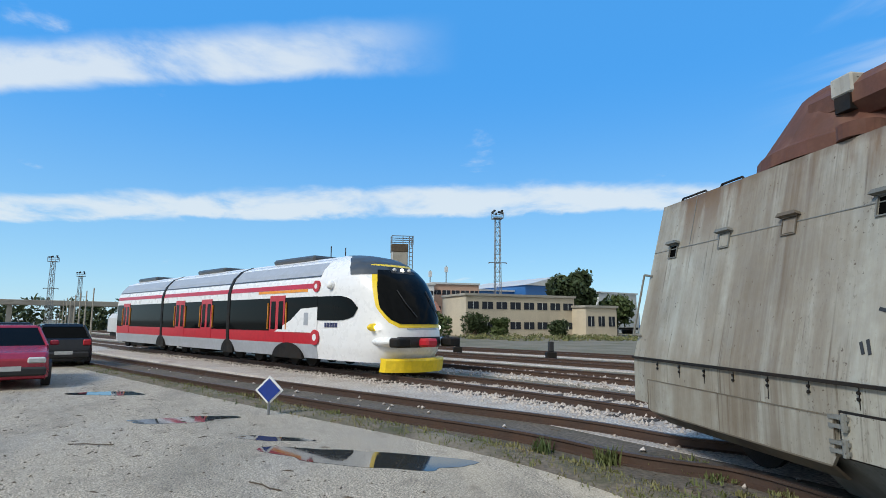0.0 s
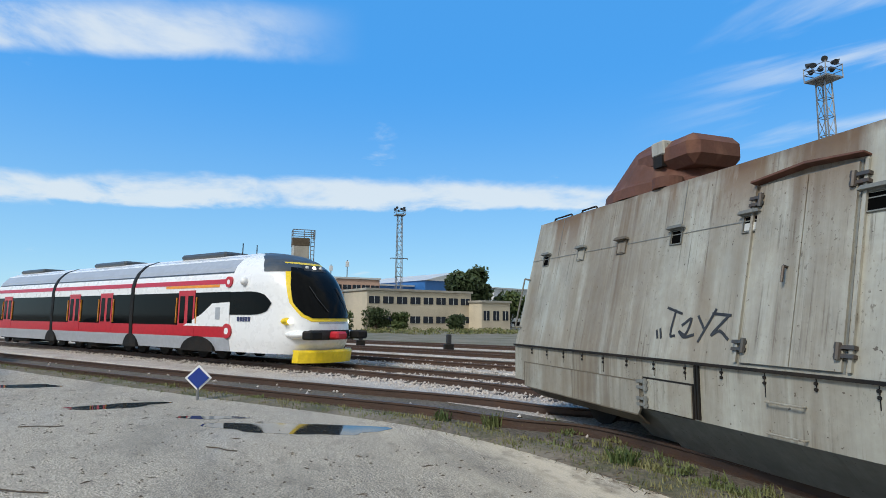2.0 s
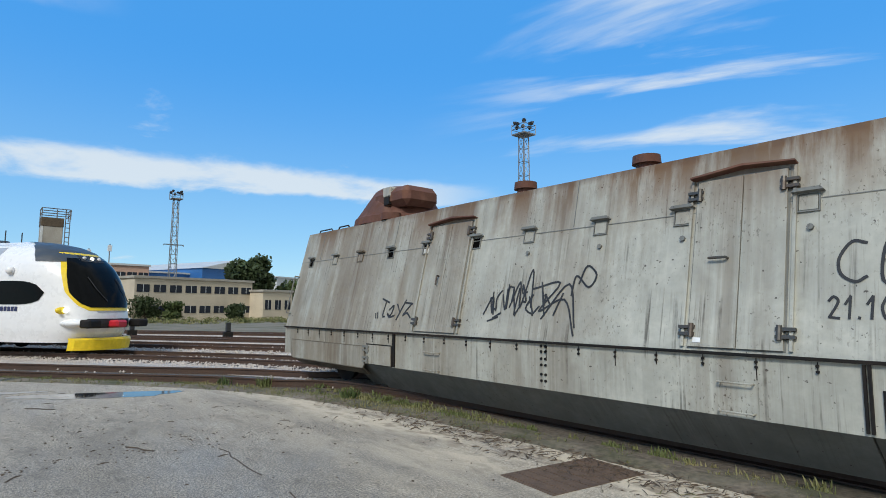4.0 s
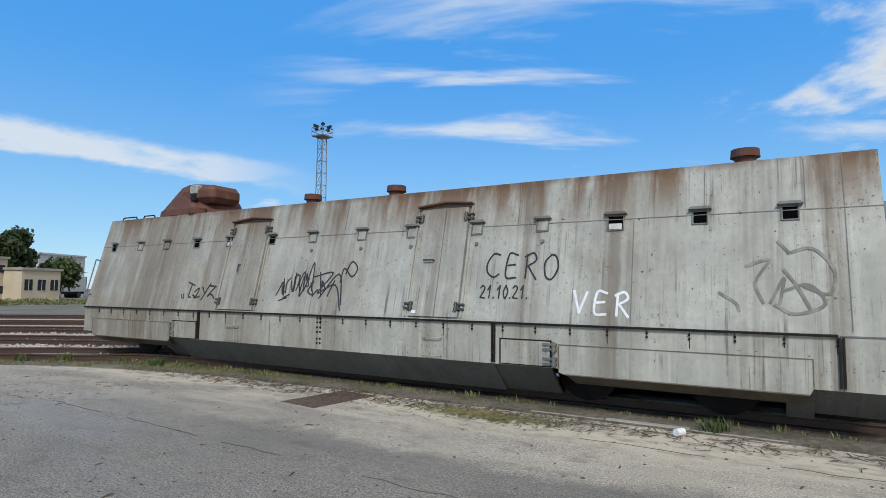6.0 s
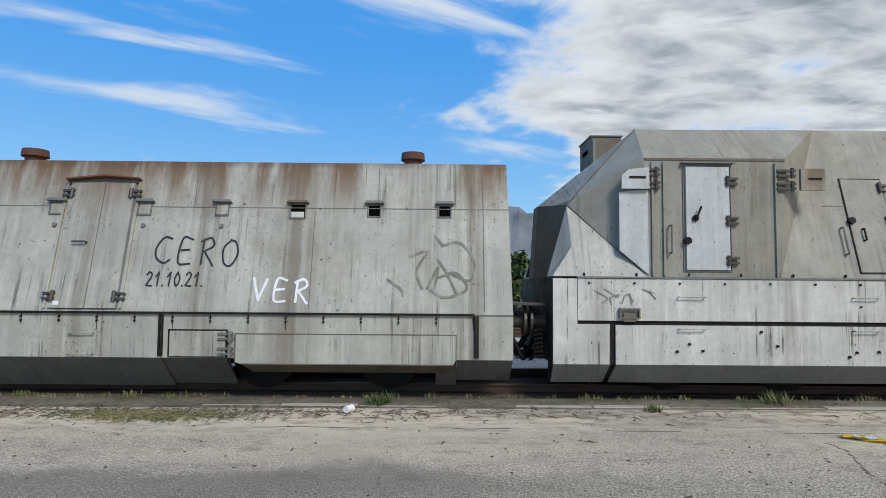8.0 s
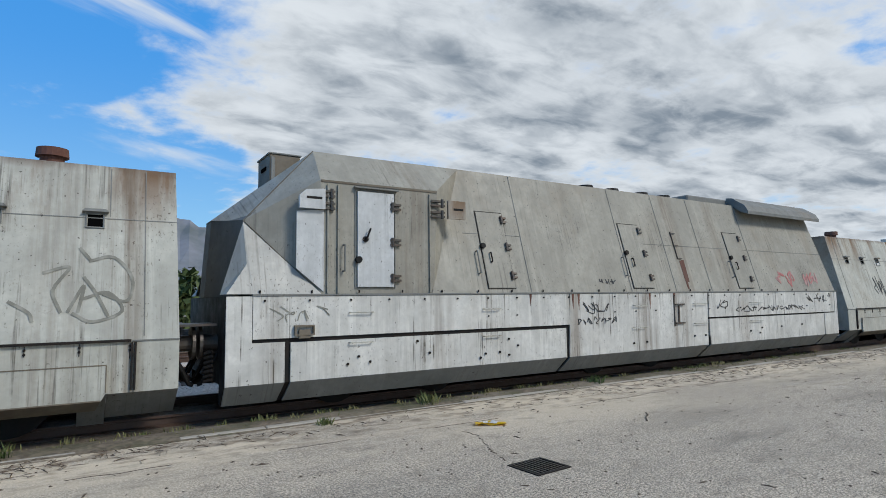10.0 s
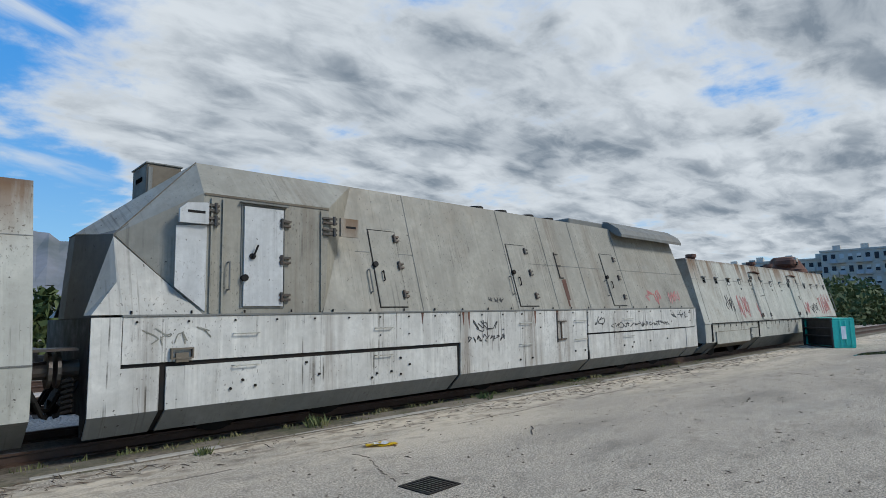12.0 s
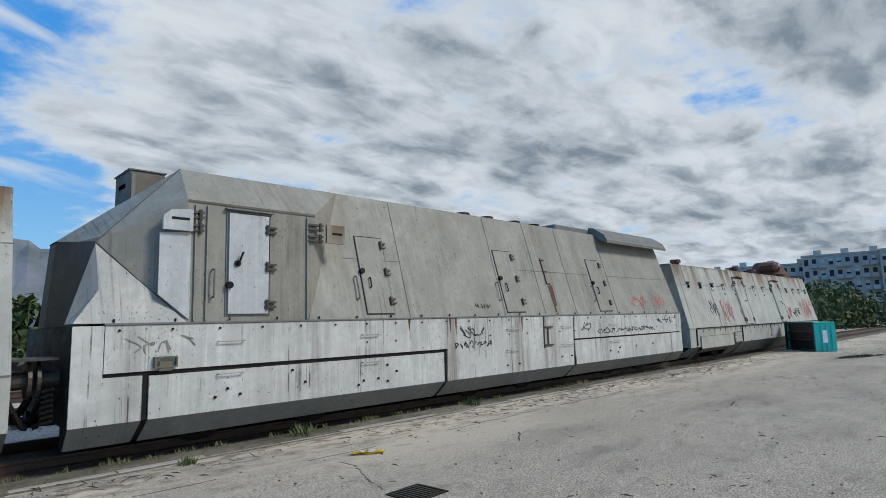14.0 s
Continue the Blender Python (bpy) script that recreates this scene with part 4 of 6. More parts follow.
# ---- armoured locomotive ----
def armoured_locomotive():
    th = thing("armoured_locomotive", "pale grey armoured locomotive with cab, hatch doors and rust streaks", "locomotive", "armoured train")
    S = surface(7.8, 1.68, 0.28)
    V = surface(7.83, 1.68, 0.0)
    K = surface(7.78, 1.68, 0.0)

    def far(y):
        return 2 * MID - y

    # engine hull behind the cab
    bm = bmesh.new()
    sec = [(7.8, 1.68), (8.427, 3.92), (far(8.427), 3.92), (far(7.8), 1.68)]
    add_prism(bm, [(4.7 if z < 2 else 5.6, y, z) for y, z in sec], [(18.0 if z < 2 else 17.75, y, z) for y, z in sec])
    part("engine_hull", bm, "armour_loco", th)
    # cab: upright side walls, sloping roof edge, raked nose
    bm = bmesh.new()
    A, B, C_, D = (2.93, 8.40, 3.90), (2.85, 7.83, 3.34), (1.86, 8.2, 2.73), (2.87, 7.83, 1.68)
    Wt, Ft, Pk, Wb = (4.83, 7.83, 3.36), (4.88, 8.40, 3.91), (5.62, 8.42, 3.92), (4.75, 7.83, 1.68)
    G = (1.80, 8.2, 1.68)

    def both(*pts):
        near = [bm.verts.new(p) for p in pts]
        bm.faces.new(near)
        bm.faces.new([bm.verts.new((p[0], far(p[1]), p[2])) for p in pts][::-1])
    both(B, D, Wb, Wt)                       # side wall
    both(A, B, Wt, Ft)                       # roof fascia
    both(Ft, Wt, Pk)
    both(Wt, Wb, (4.72, 7.81, 1.68), Pk)     # return to the leaning side
    both(A, C_, B)                           # raked corner
    both(C_, D, B)
    both(C_, G, D)
    for q in ((A, Ft), (Ft, Pk)):
        a, b = q
        bm.faces.new([bm.verts.new(p) for p in (a, b, (b[0], far(b[1]), b[2]), (a[0], far(a[1]), a[2]))])
    f1, f2 = (1.57, 9.0, 2.80), (1.57, far(9.0), 2.80)
    for q in ((A, C_, f1), (A, f1, f2, (A[0], far(A[1]), A[2])), ((A[0], far(A[1]), A[2]), f2, (C_[0], far(C_[1]), C_[2]))):
        bm.faces.new([bm.verts.new(p) for p in q])
    bmesh.ops.remove_doubles(bm, verts=bm.verts, dist=0.001)
    cab = part("cab", bm, "armour_loco", th)
    plate("rust_edge", V, rect(2.86, 3.315, 4.82, 3.345), 0.0, 0.012, "brown_grey", cab, "rusty drip edge")
    part("rust_edge", add_tube(bmesh.new(), [A, C_], 0.010, 5), "brown_grey", cab, "rusty weld along the raked corner")
    part("rust_edge", add_tube(bmesh.new(), [C_, D], 0.008, 5), "brown_grey", cab)
    # light corner gussets in front of the cab
    for f in (lambda y: y, far):
        bm = bmesh.new()
        a, b, c, d = (1.85, f(8.17), 2.70), (2.86, f(7.79), 1.69), (1.92, f(7.79), 1.69), (1.57, f(7.79), 1.69)
        e = (1.86, f(7.95), 2.10)
        for tri in ((a, b, c), (e, c, d), (d, (1.57, f(8.2), 1.69), e), (a, c, e), (e, (1.57, f(8.2), 1.69), a)):
            bm.faces.new([bm.verts.new(p) for p in tri])
        bmesh.ops.remove_doubles(bm, verts=bm.verts, dist=0.001)
        part("corner_gusset", bm, "armour_gusset", cab, "pale triangular corner plate")
    bm = bmesh.new()
    add_prism(bm, [(1.80, 8.2, 1.66), (1.50, 9.0, 1.66), (1.50, far(9.0), 1.66), (1.80, far(8.2), 1.66), (2.4, far(8.2), 1.66), (2.4, 8.2, 1.66)], [(1.855, 8.19, 2.735), (1.58, 9.0, 2.79), (1.58, far(9.0), 2.79), (1.855, far(8.19), 2.735), (2.4, far(8.2), 3.2), (2.4, 8.2, 3.2)])
    # armour colour darkened here to stand for the nose's shaded side
    part("nose_plate", bm, "nose_paint", cab, "grey folded nose plate with shade in its colour")
    part("roof_box", box((2.38, 8.8, 3.2), (2.86, 9.5, 3.89), 0.012), "brown_grey", th, "brownish grimy vision box")
    part("roof_box_lid", box((2.36, 8.78, 3.885), (2.88, 9.52, 3.91), 0.006), "armour_dark", th)
    part("vision_slit", box((2.37, 9.0, 3.66), (2.40, 9.3, 3.72)), "void", th)
    part("roof_box_bracket", box((2.40, 8.785, 3.30), (2.46, 8.80, 3.84), 0.004), "armour_dark", th)
    # long skirt with grooves round the removable panels
    part("skirt", box((1.56, 7.80, 0.5), (18.02, far(7.80), 1.66)), "black", th)
    bm = bmesh.new()
    for f in (lambda y: y, far):
        add_prism(bm, [(1.56, f(7.8), 0.5), (1.56, f(8.1), 0.5), (1.56, f(8.1), 0.24), (1.56, f(8.0), 0.24)], [(18.02, f(7.8), 0.5), (18.02, f(8.1), 0.5), (18.02, f(8.1), 0.24), (18.02, f(8.0), 0.24)])
    part("skirt_core", bm, "black", th)
    KP = surface(7.80, 1.68, 0.0)

    # downward foot of the pale panels, its shade painted in as dark armour
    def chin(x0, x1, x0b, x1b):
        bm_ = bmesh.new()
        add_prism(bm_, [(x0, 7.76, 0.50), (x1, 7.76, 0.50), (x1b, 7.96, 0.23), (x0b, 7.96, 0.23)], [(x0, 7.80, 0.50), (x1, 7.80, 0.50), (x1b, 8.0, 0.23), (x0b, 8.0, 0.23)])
        return part("skirt_foot", bm_, "armour_dark", th, "inturned skirt foot with underside shade in its colour")
    panels = [("front_post", [(1.57, 0.5), (2.34, 0.5), (2.34, 1.04), (1.9, 1.04), (1.9, 1.66), (1.57, 1.66)]), ("upper_panel", rect(1.91, 1.09, 7.66, 1.66)), ("lower_panel", rect(2.42, 0.5, 7.56, 1.03)),
              ("middle_panel", [(7.64, 0.5), (11.9, 0.5), (11.94, 1.66), (7.68, 1.66)]), ("upper_panel", rect(11.98, 1.11, 17.85, 1.66)), ("lower_panel", rect(11.98, 0.5, 17.22, 1.07)), ("rear_post", [(17.26, 0.5), (18.01, 0.5), (18.01, 1.66), (17.87, 1.66), (17.87, 1.08), (17.26, 1.08)])]
    for nm, pts in panels:
        plate(nm, KP, pts, 0.0, 0.03, "armour_pale", th)
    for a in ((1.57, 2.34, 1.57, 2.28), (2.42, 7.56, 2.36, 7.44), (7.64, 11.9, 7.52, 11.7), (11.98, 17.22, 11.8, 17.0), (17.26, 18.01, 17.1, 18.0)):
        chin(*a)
    plate("ledge", KP, rect(1.9, 1.665, 18.02, 1.69), -0.02, 0.045, "armour_dark", th, "rust-edged ledge")
    # cab door
    dr = plate("cab_door", V, rect(3.42, 1.79, 4.02, 3.22), 0.0, 0.035, "armour_clean", th, "pale grey armoured door")
    part("door_frame", add_frame(bmesh.new(), V, 3.385, 1.765, 4.055, 3.245, 0.010, 0, 0.016), "armour_dark", dr)
    plate("rain_hood", V, rect(3.36, 3.265, 4.09, 3.285), 0, 0.07, "armour_dark", dr)
    for z in (3.02, 2.47, 1.92):
        hinge(V, 4.05, z, -1, dr, "steel", 0.18)
    bm = add_tube(bmesh.new(), [V(3.54, 2.5, 0.03), V(3.54, 2.5, 0.09), V(3.6, 2.66, 0.1)], 0.015)
    add_cyl(bm, V(3.54, 2.5, 0.02), V(3.54, 2.5, 0.06), 0.045, n=12)
    part("door_handle", bm, "black", dr)
    bm = bmesh.new()
    add_cyl(bm, V(3.43, 2.19, 0.0), V(3.43, 2.19, 0.07), 0.05, n=12)
    part("lock", bm, "black", dr)
    for x in (3.12, 2.96, 4.68):
        plate("wall_rib", V, rect(x - 0.014, 1.7, x + 0.014, 3.28), 0, 0.03, "armour_loco", cab)
    bar(V, 3.2, 2.4, 3.2, 2.02, th)
    plate("side_panel", V, [(2.5, 2.05), (2.9, 1.72), (2.9, 2.9), (2.5, 2.86)], 0, 0.012, "armour_clean", cab, "clean pale patch panel")
    # swung-out window covers on triple hinges
    for x0, x1, hx in ((2.52, 2.9, 2.93), (5.0, 5.34, 4.82)):
        cv = plate("window_cover", V, [(x0, 2.9), (x1, 2.9), (x1, 3.2), (x0 + 0.1, 3.17), (x0, 3.08)] if x0 < 4 else rect(x0, 2.9, x1, 3.2), 0.03, 0.075, "armour_clean" if x0 < 4 else "armour", th)
        plate("slit", V, rect(x0 + 0.1, 3.04, x1 - 0.05, 3.075), 0.07, 0.078, "black", cv)
        for z in (2.96, 3.14):
            hinge(V, hx, z, 1, cv, "steel", 0.26)
    # leaning hatch doors along the engine
    for (x0, x1), wide in (((5.84, 6.42), 0), ((9.54, 10.16), 0), ((13.32, 13.94), 0)):
        d_ = plate("hatch_door", S, rect(x0, 1.77, x1, 3.13), 0.0, 0.02, "armour_loco", th)
        part("door_frame", add_frame(bmesh.new(), S, x0 - 0.014, 1.752, x1 + 0.014, 3.148, 0.009, 0, 0.010), "black", d_)
        for z in (1.98, 2.5, 3.0):
            hinge(S, x1, z, -1, d_, "steel", 0.13)
        bm = bmesh.new()
        add_cyl(bm, S(x0 + 0.02, 2.5, 0), S(x0 + 0.02, 2.5, 0.06), 0.05, n=10)
        part("lock", bm, "black", d_)
        bar(S, x0 + 0.15, 2.38, x0 + 0.15, 2.22, d_, 0.06, "black")
        bar(S, x0 - 0.14, 2.4, x0 - 0.14, 2.02, th, 0.06)
    # plate joints
    for x in (6.78, 9.46, 10.9, 12.2, 14.2):
        plate("weld_seam", S, rect(x - 0.006, 1.7, x + 0.006, 3.9), -0.002, 0.008, "armour_dark", th)
    for a, b in ((5.5, 5.84), (6.42, 6.77), (10.16, 10.89), (10.91, 12.19), (12.21, 14.19), (14.25, 17.9)):
        plate("weld_seam", S, rect(a, 2.72, b, 2.73), -0.002, 0.006, "armour_dark", th)
    # ladder-like latch with rust below it
    bm = bmesh.new()
    for z in (3.0, 2.72, 2.42):
        add_plate(bm, S, rect(11.24, z, 11.40, z + 0.02), 0, 0.03)
    add_plate(bm, S, rect(11.25, 2.42, 11.265, 3.05), 0, 0.025)
    part("latch", bm, "steel", th, "rusty iron latch")
    for x, z0, z1 in ((11.35, 1.75, 2.38), (11.42, 1.9, 2.4)):
        plate("rust_run", S, [(x - 0.03, z0), (x + 0.03, z0), (x + 0.05, z1), (x - 0.05, z1)], 0.001, 0.004 if x > 11.4 else 0.006, "rust", th, "rust run down the plate")
    bm = bmesh.new()
    for z in (1.0, 1.4):
        add_plate(bm, KP, rect(10.74, z, 11.05, z + 0.03), 0.03, 0.07)
    add_plate(bm, KP, rect(10.72, 0.95, 10.74, 1.6), 0.03, 0.05)
    add_plate(bm, KP, rect(10.86, 1.02, 10.9, 1.42), 0.03, 0.05)
    part("skirt_latch", bm, "steel", th, "rusty iron latch on the skirt")
    # roof domes and rear hood
    for x in (9.1, 9.9, 10.9, 11.7):
        bm = bmesh.new()
        add_cyl(bm, (x, 8.66, 3.92), (x, 8.66, 3.99), 0.19, 0.17, n=16)
        part("roof_vent", bm, "black", th)
    bm = bmesh.new()
    prof = [(8.03, 3.66), (8.03, 3.74), (8.12, 3.9), (8.45, 4.12), (8.6, 4.14), (8.6, 3.9), (8.4, 3.86), (8.2, 3.72)]
    add_prism(bm, [(14.25, y, z) for y, z in prof], [(17.9, y, z) for y, z in prof])
    part("roof_hood", bm, "armour_dark", th, "overhanging rain hood")
    part("roof_hood_block", box((12.6, 8.6, 3.915), (17.9, far(8.6), 4.1), 0.03), "armour_dark", th)
    # handles, bolts and the clip on the skirt
    K3 = surface(7.77, 1.68, 0.0)
    for a, b, z in ((3.28, 3.64, 1.42), (3.28, 3.63, 0.985), (5.67, 6.02, 1.42), (5.66, 6.01, 0.97), (9.41, 9.8, 1.41), (9.39, 9.78, 0.97), (11.4, 11.85, 1.42), (11.4, 11.85, 0.99), (13.6, 14.1, 1.42), (13.6, 14.1, 0.98)):
        handle(K3, a, b, z, th)
    bm = bmesh.new()
    rnd = random.Random(5)
    for x in [2.06 + 0.62 * i for i in range(26)]:
        add_cyl(bm, K3(x, 1.6, 0), K3(x, 1.6, 0.02), 0.015, n=7)
        if rnd.random() < 0.6:
            add_cyl(bm, K3(x, 1.3, 0), K3(x, 1.3, 0.02), 0.013, n=7)
    for x, z in ((3.25, 0.68), (3.6, 0.69), (3.42, 0.78), (4.4, 0.95), (4.62, 0.76), (5.6, 0.62), (5.7, 0.68), (6.0, 0.69), (6.2, 0.63), (6.4, 0.78), (6.2, 0.9), (9.4, 0.66), (9.8, 0.67), (11.4, 0.72), (11.8, 0.72), (13.6, 0.74), (14.0, 0.68), (14.1, 0.8), (15.0, 0.8), (16.0, 0.82)):
        add_cyl(bm, K3(x, z, 0), K3(x, z, 0.025), 0.019, n=7)
    for i in range(22):
        x = 2.0 + i * 0.72
        add_cyl(bm, K3(x, 1.7, -0.02), K3(x, 1.74, -0.02), 0.013, n=6)
    tagged(part("bolt_row", bm, "black", th), kind="stuff")
    bm = bmesh.new()
    add_frame(bm, K3, 2.46, 1.12, 2.74, 1.26, 0.02, 0, 0.06)
    add_plate(bm, K3, rect(2.52, 1.08, 2.68, 1.2), 0.02, 0.05)
    part("clip", bm, "brown_grey", th, "brown grimy spring clip")
    # sprayed marks, too worn to read
    strokes("black_tag", K3, scrawl(7.95, 1.28, 8.65, 1.5, 5, 41) + scrawl(7.85, 1.07, 8.95, 1.22, 9, 42), 0.015, "paint_black", th, "worn black sprayed lettering")
    strokes("ghost_tag", K3, scrawl(2.05, 1.3, 2.95, 1.56, 5, 43), 0.014, "paint_ghost", th, "faded grey scratched lettering")
    strokes("black_tag", K3, scrawl(13.0, 1.2, 16.2, 1.34, 18, 44) + scrawl(12.2, 1.3, 12.6, 1.5, 2, 45) + scrawl(16.2, 1.38, 17.6, 1.6, 6, 46), 0.018, "paint_black", th, "thin black sprayed lettering")
    strokes("red_tag", S, scrawl(15.1, 1.8, 16.1, 2.2, 5, 47) + scrawl(16.4, 1.8, 17.2, 2.2, 4, 48), 0.05, "paint_red", th, "faded red spray tags")
    strokes("black_tag", S, scrawl(8.55, 1.83, 9.0, 1.95, 6, 49), 0.018, "paint_black", th, "small black tag")
    for x in (6.72, 7.75, 7.9, 9.95, 10.75):
        plate("rust_run", K3, [(x - 0.03, 1.66), (x + 0.03, 1.66), (x + 0.008, 1.45 - 0.12 * math.sin(x * 9)), (x - 0.008, 1.45)], 0.001, 0.004, "rust", th, "reddish rust run from the ledge")
    for x in (4.2, 9.8, 15.4):
        bogie(x, th)
    part("underframe", box((1.7, MID - 1.0, 0.62), (17.9, MID + 1.0, 0.9)), "black", th)
    coupling(1.56, -1, th)
    bm = bmesh.new()
    for i in range(7):
        add_tube(bm, [(1.45, 7.95 + 0.0 * i, 0.95 - 0.06 * i), (1.36, 8.03, 0.92 - 0.06 * i), (1.45, 8.12, 0.95 - 0.06 * i)], 0.02)
    part("end_grille", bm, "black", th)
    part("step", box((1.0, 8.0, 1.28), (1.5, 8.5, 1.31)), "steel", th)
    return th


armoured_locomotive()
# ---- modern railcar ----
def railcar():
    th = thing("railcar", "white, red and grey three-section diesel railcar on the yard track", "train")
    LEN, NB = 24.7, 21.3          # whole length; where the nose begins

    def half(z):
        pts = [(0.4, 1.30), (0.8, 1.38), (1.2, 1.40), (2.6, 1.40), (2.9, 1.34), (3.2, 1.2), (3.5, 0.92), (3.7, 0.45)]
        for (a, u), (b, v) in zip(pts, pts[1:]):
            if z <= b:
                return u + (v - u) * max(0, (z - a)) / (b - a)
        return 0.4

    ZS = [0.42, 0.8, 1.2, 2.6, 2.9, 3.2, 3.5, 3.7]
    joints = [0.0, 8.05, 15.1, NB]
    for a, b in zip(joints, joints[1:]):
        ring = [(-half(z), z) for z in ZS] + [(half(z), z) for z in reversed(ZS)]
        a_, b_ = a + (0.12 if a else 0.0), b - (0.12 if b < NB else 0.0)
        t0 = 0.75 if a == 0 else 1.0
        r0 = [(a_, y * t0, 0.42 + (z - 0.42) * (0.9 if a == 0 else 1)) for y, z in ring]
        r1 = [(a_ + (1.3 if a == 0 else 0.01), y, z) for y, z in ring]
        bm = bmesh.new()
        loft(bm, [r0, r1, [(b_, y, z) for y, z in ring]])
        sec = part("coach_body", bm, "white", th, "white painted coach section")

        def band(name, z0, z1, x0, x1, material, out=0.012, par=sec):
            for s in (-1, 1):
                zz = [z0 + (z1 - z0) * i / 4 for i in range(5)]
                bm_ = bmesh.new()
                loft(bm_, [[(x, s * (half(z) + out), z) for z in zz] + [(x, s * (half(z) - 0.03), z) for z in reversed(zz)] for x in (x0, x1)])
                part(name, bm_, material, par)
        s0 = a_ + (1.35 if a == 0 else 0.02)
        s1 = b_ - 0.02
        last = b == NB
        band("sill_band", 0.42, 0.86, s0, s1, "grey")
        band("red_band", 0.86, 1.24, s0, s1 - (0.2 if last else 0), "red")
        band("window_band", 1.24, 2.36, s0, s1, "glass")
        band("red_stripe", 2.62, 2.78, s0, s1 - (0.2 if last else 0), "red")
        if last:
            band("orange_stripe", 2.52, 2.61, s0 + 2.2, s1 - 0.6, "orange")
        band("roof_edge", 2.98, 3.03, s0, s1, "slate")
        band("roof_flank", 3.03, 3.60, s0, s1, "grey")
        for d in ((2.9,) if a == 0 else (2.1, 4.9) if not last else (3.6,)):
            x = a_ + d
            band("door", 0.88, 2.44, x - 0.5, x + 0.5, "red", 0.022)
            for e in (-0.25, 0.25):
                band("door_window", 1.3, 2.25, x + e - 0.15, x + e + 0.15, "glass", 0.03)
            for e in (-0.62, 0.6):
                band("grab_bar", 1.3, 2.2, x + e, x + e + 0.03, "orange", 0.05)
        part("roof_unit", box((a_ + 1.6, -0.55, 3.66), (a_ + 4.4, 0.55, 3.88), 0.08), "slate", th)
        for w in (a_ + 1.9, b_ - 1.7 if last else b_ - 0.6):
            bm = bmesh.new()
            for s in (-0.75, 0.75):
                for d in (-0.55, 0.55):
                    add_cyl(bm, (w + d, s - 0.07, 0.47), (w + d, s + 0.07, 0.47), 0.36, n=20)
            add_box(bm, (w - 0.95, -1.0, 0.35), (w + 0.95, 1.0, 0.6), 0.05)
            part("bogie", bm, "black", th)
        part("underbox", box((a_ + 3.0, -1.15, 0.24), (b_ - 3.0, 1.15, 0.5), 0.06), "black", th)
    for x in (8.05, 15.1, 19.55):
        for s in (-1, 1):
            bm = bmesh.new()
            wide = 0.95 if x > 19 else 0.5
            add_prism(bm, [(x + wide * math.cos(math.pi * i / 10), s * 1.30, 0.38 + 0.5 * math.sin(math.pi * i / 10)) for i in range(11)], [(x + wide * math.cos(math.pi * i / 10), s * 1.425, 0.38 + 0.5 * math.sin(math.pi * i / 10)) for i in range(11)])
            part("wheel_arch", bm, "black", th, "dark open wheel arch")
    for x in joints[1:3]:
        ring = [(-half(z) - 0.03, z) for z in ZS] + [(half(z) + 0.03, z) for z in reversed(ZS)]
        part("gangway", add_prism(bmesh.new(), [(x - 0.11, y, z) for y, z in ring], [(x + 0.11, y, z) for y, z in ring]), "black", th)
    for s in (-1, 1):
        outline = [(18.7, 1.22), (21.3, 1.22), (21.3, 2.02), (20.35, 1.98), (19.75, 1.62)]
        wedge = part("cab_flank", add_prism(bmesh.new(), [(x, s * 1.38, z) for x, z in outline], [(x, s * 1.428, z) for x, z in outline]), "white", th, "white wedge rising to the cab")
        part("flank_vent", box((20.55, min(s * 1.42, s * 1.436), 1.45), (20.8, max(s * 1.42, s * 1.436), 1.85)), "grey", wedge)
    # nose
    zk = [0.42, 0.7, 1.0, 1.3, 1.6, 2.0, 2.4, 2.8, 3.1, 3.35, 3.55, 3.66, 3.72]
    xf = [24.4, 24.6, 24.7, 24.68, 24.6, 24.45, 24.25, 23.97, 23.66, 23.28, 22.78, 22.2, 21.4]

    def front(z):
        for (a, u), (b, v) in zip(zip(zk, xf), zip(zk[1:], xf[1:])):
            if z <= b:
                return u + (v - u) * (z - a) / (b - a)
        return xf[-1]

    def nose(z, s, out=0.0):
        t_ = s * math.pi / 2
        c, n = abs(math.cos(t_)) ** 0.45, math.copysign(abs(math.sin(t_)) ** 0.75, s)
        f = front(z)
        return (NB + (f - NB + out) * c, n * (half(z) + out), z + (out if z > 3.3 else 0))

    def nose_patch(name, z0, z1, s0, s1, material, out, parent, label="", n=18, m_=14, shape=None):
        bm_ = bmesh.new()
        rows = []
        for j in range(m_ + 1):
            z = z0 + (z1 - z0) * j / m_
            k = shape(j / m_) if shape else 1.0
            rows.append([nose(z, (s0 + s1) / 2 + (s0 + (s1 - s0) * i / n - (s0 + s1) / 2) * k, out) for i in range(n + 1)])
        loft(bm_, rows, caps=False, closed=False)
        return part(name, bm_, material, parent, label, smooth=True)
    ns = nose_patch("nose", 0.42, 3.72, -1, 1, "white", 0.0, th, "rounded white driving cab", 28, 40)
    oval = lambda u: 0.72 + 0.28 * math.sin(math.pi * min(1, 0.25 + u * 0.75)) if u > 0.25 else 0.55 + 0.45 * math.sqrt(u / 0.25) * 0.93
    nose_patch("yellow_surround", 1.42, 3.45, -0.56, 0.56, "yellow", 0.012, ns, "yellow warning surround", shape=oval)
    ws = nose_patch("windscreen", 1.52, 3.12, -0.51, 0.51, "glass", 0.028, ns, "dark tinted windscreen", shape=oval)
    nose_patch("brow", 2.98, 3.71, -0.80, 0.80, "slate", 0.022, ns, "dark grey brow over the windscreen")
    nose_patch("lamp_panel", 3.02, 3.24, -0.16, 0.16, "plastic", 0.035, ns)
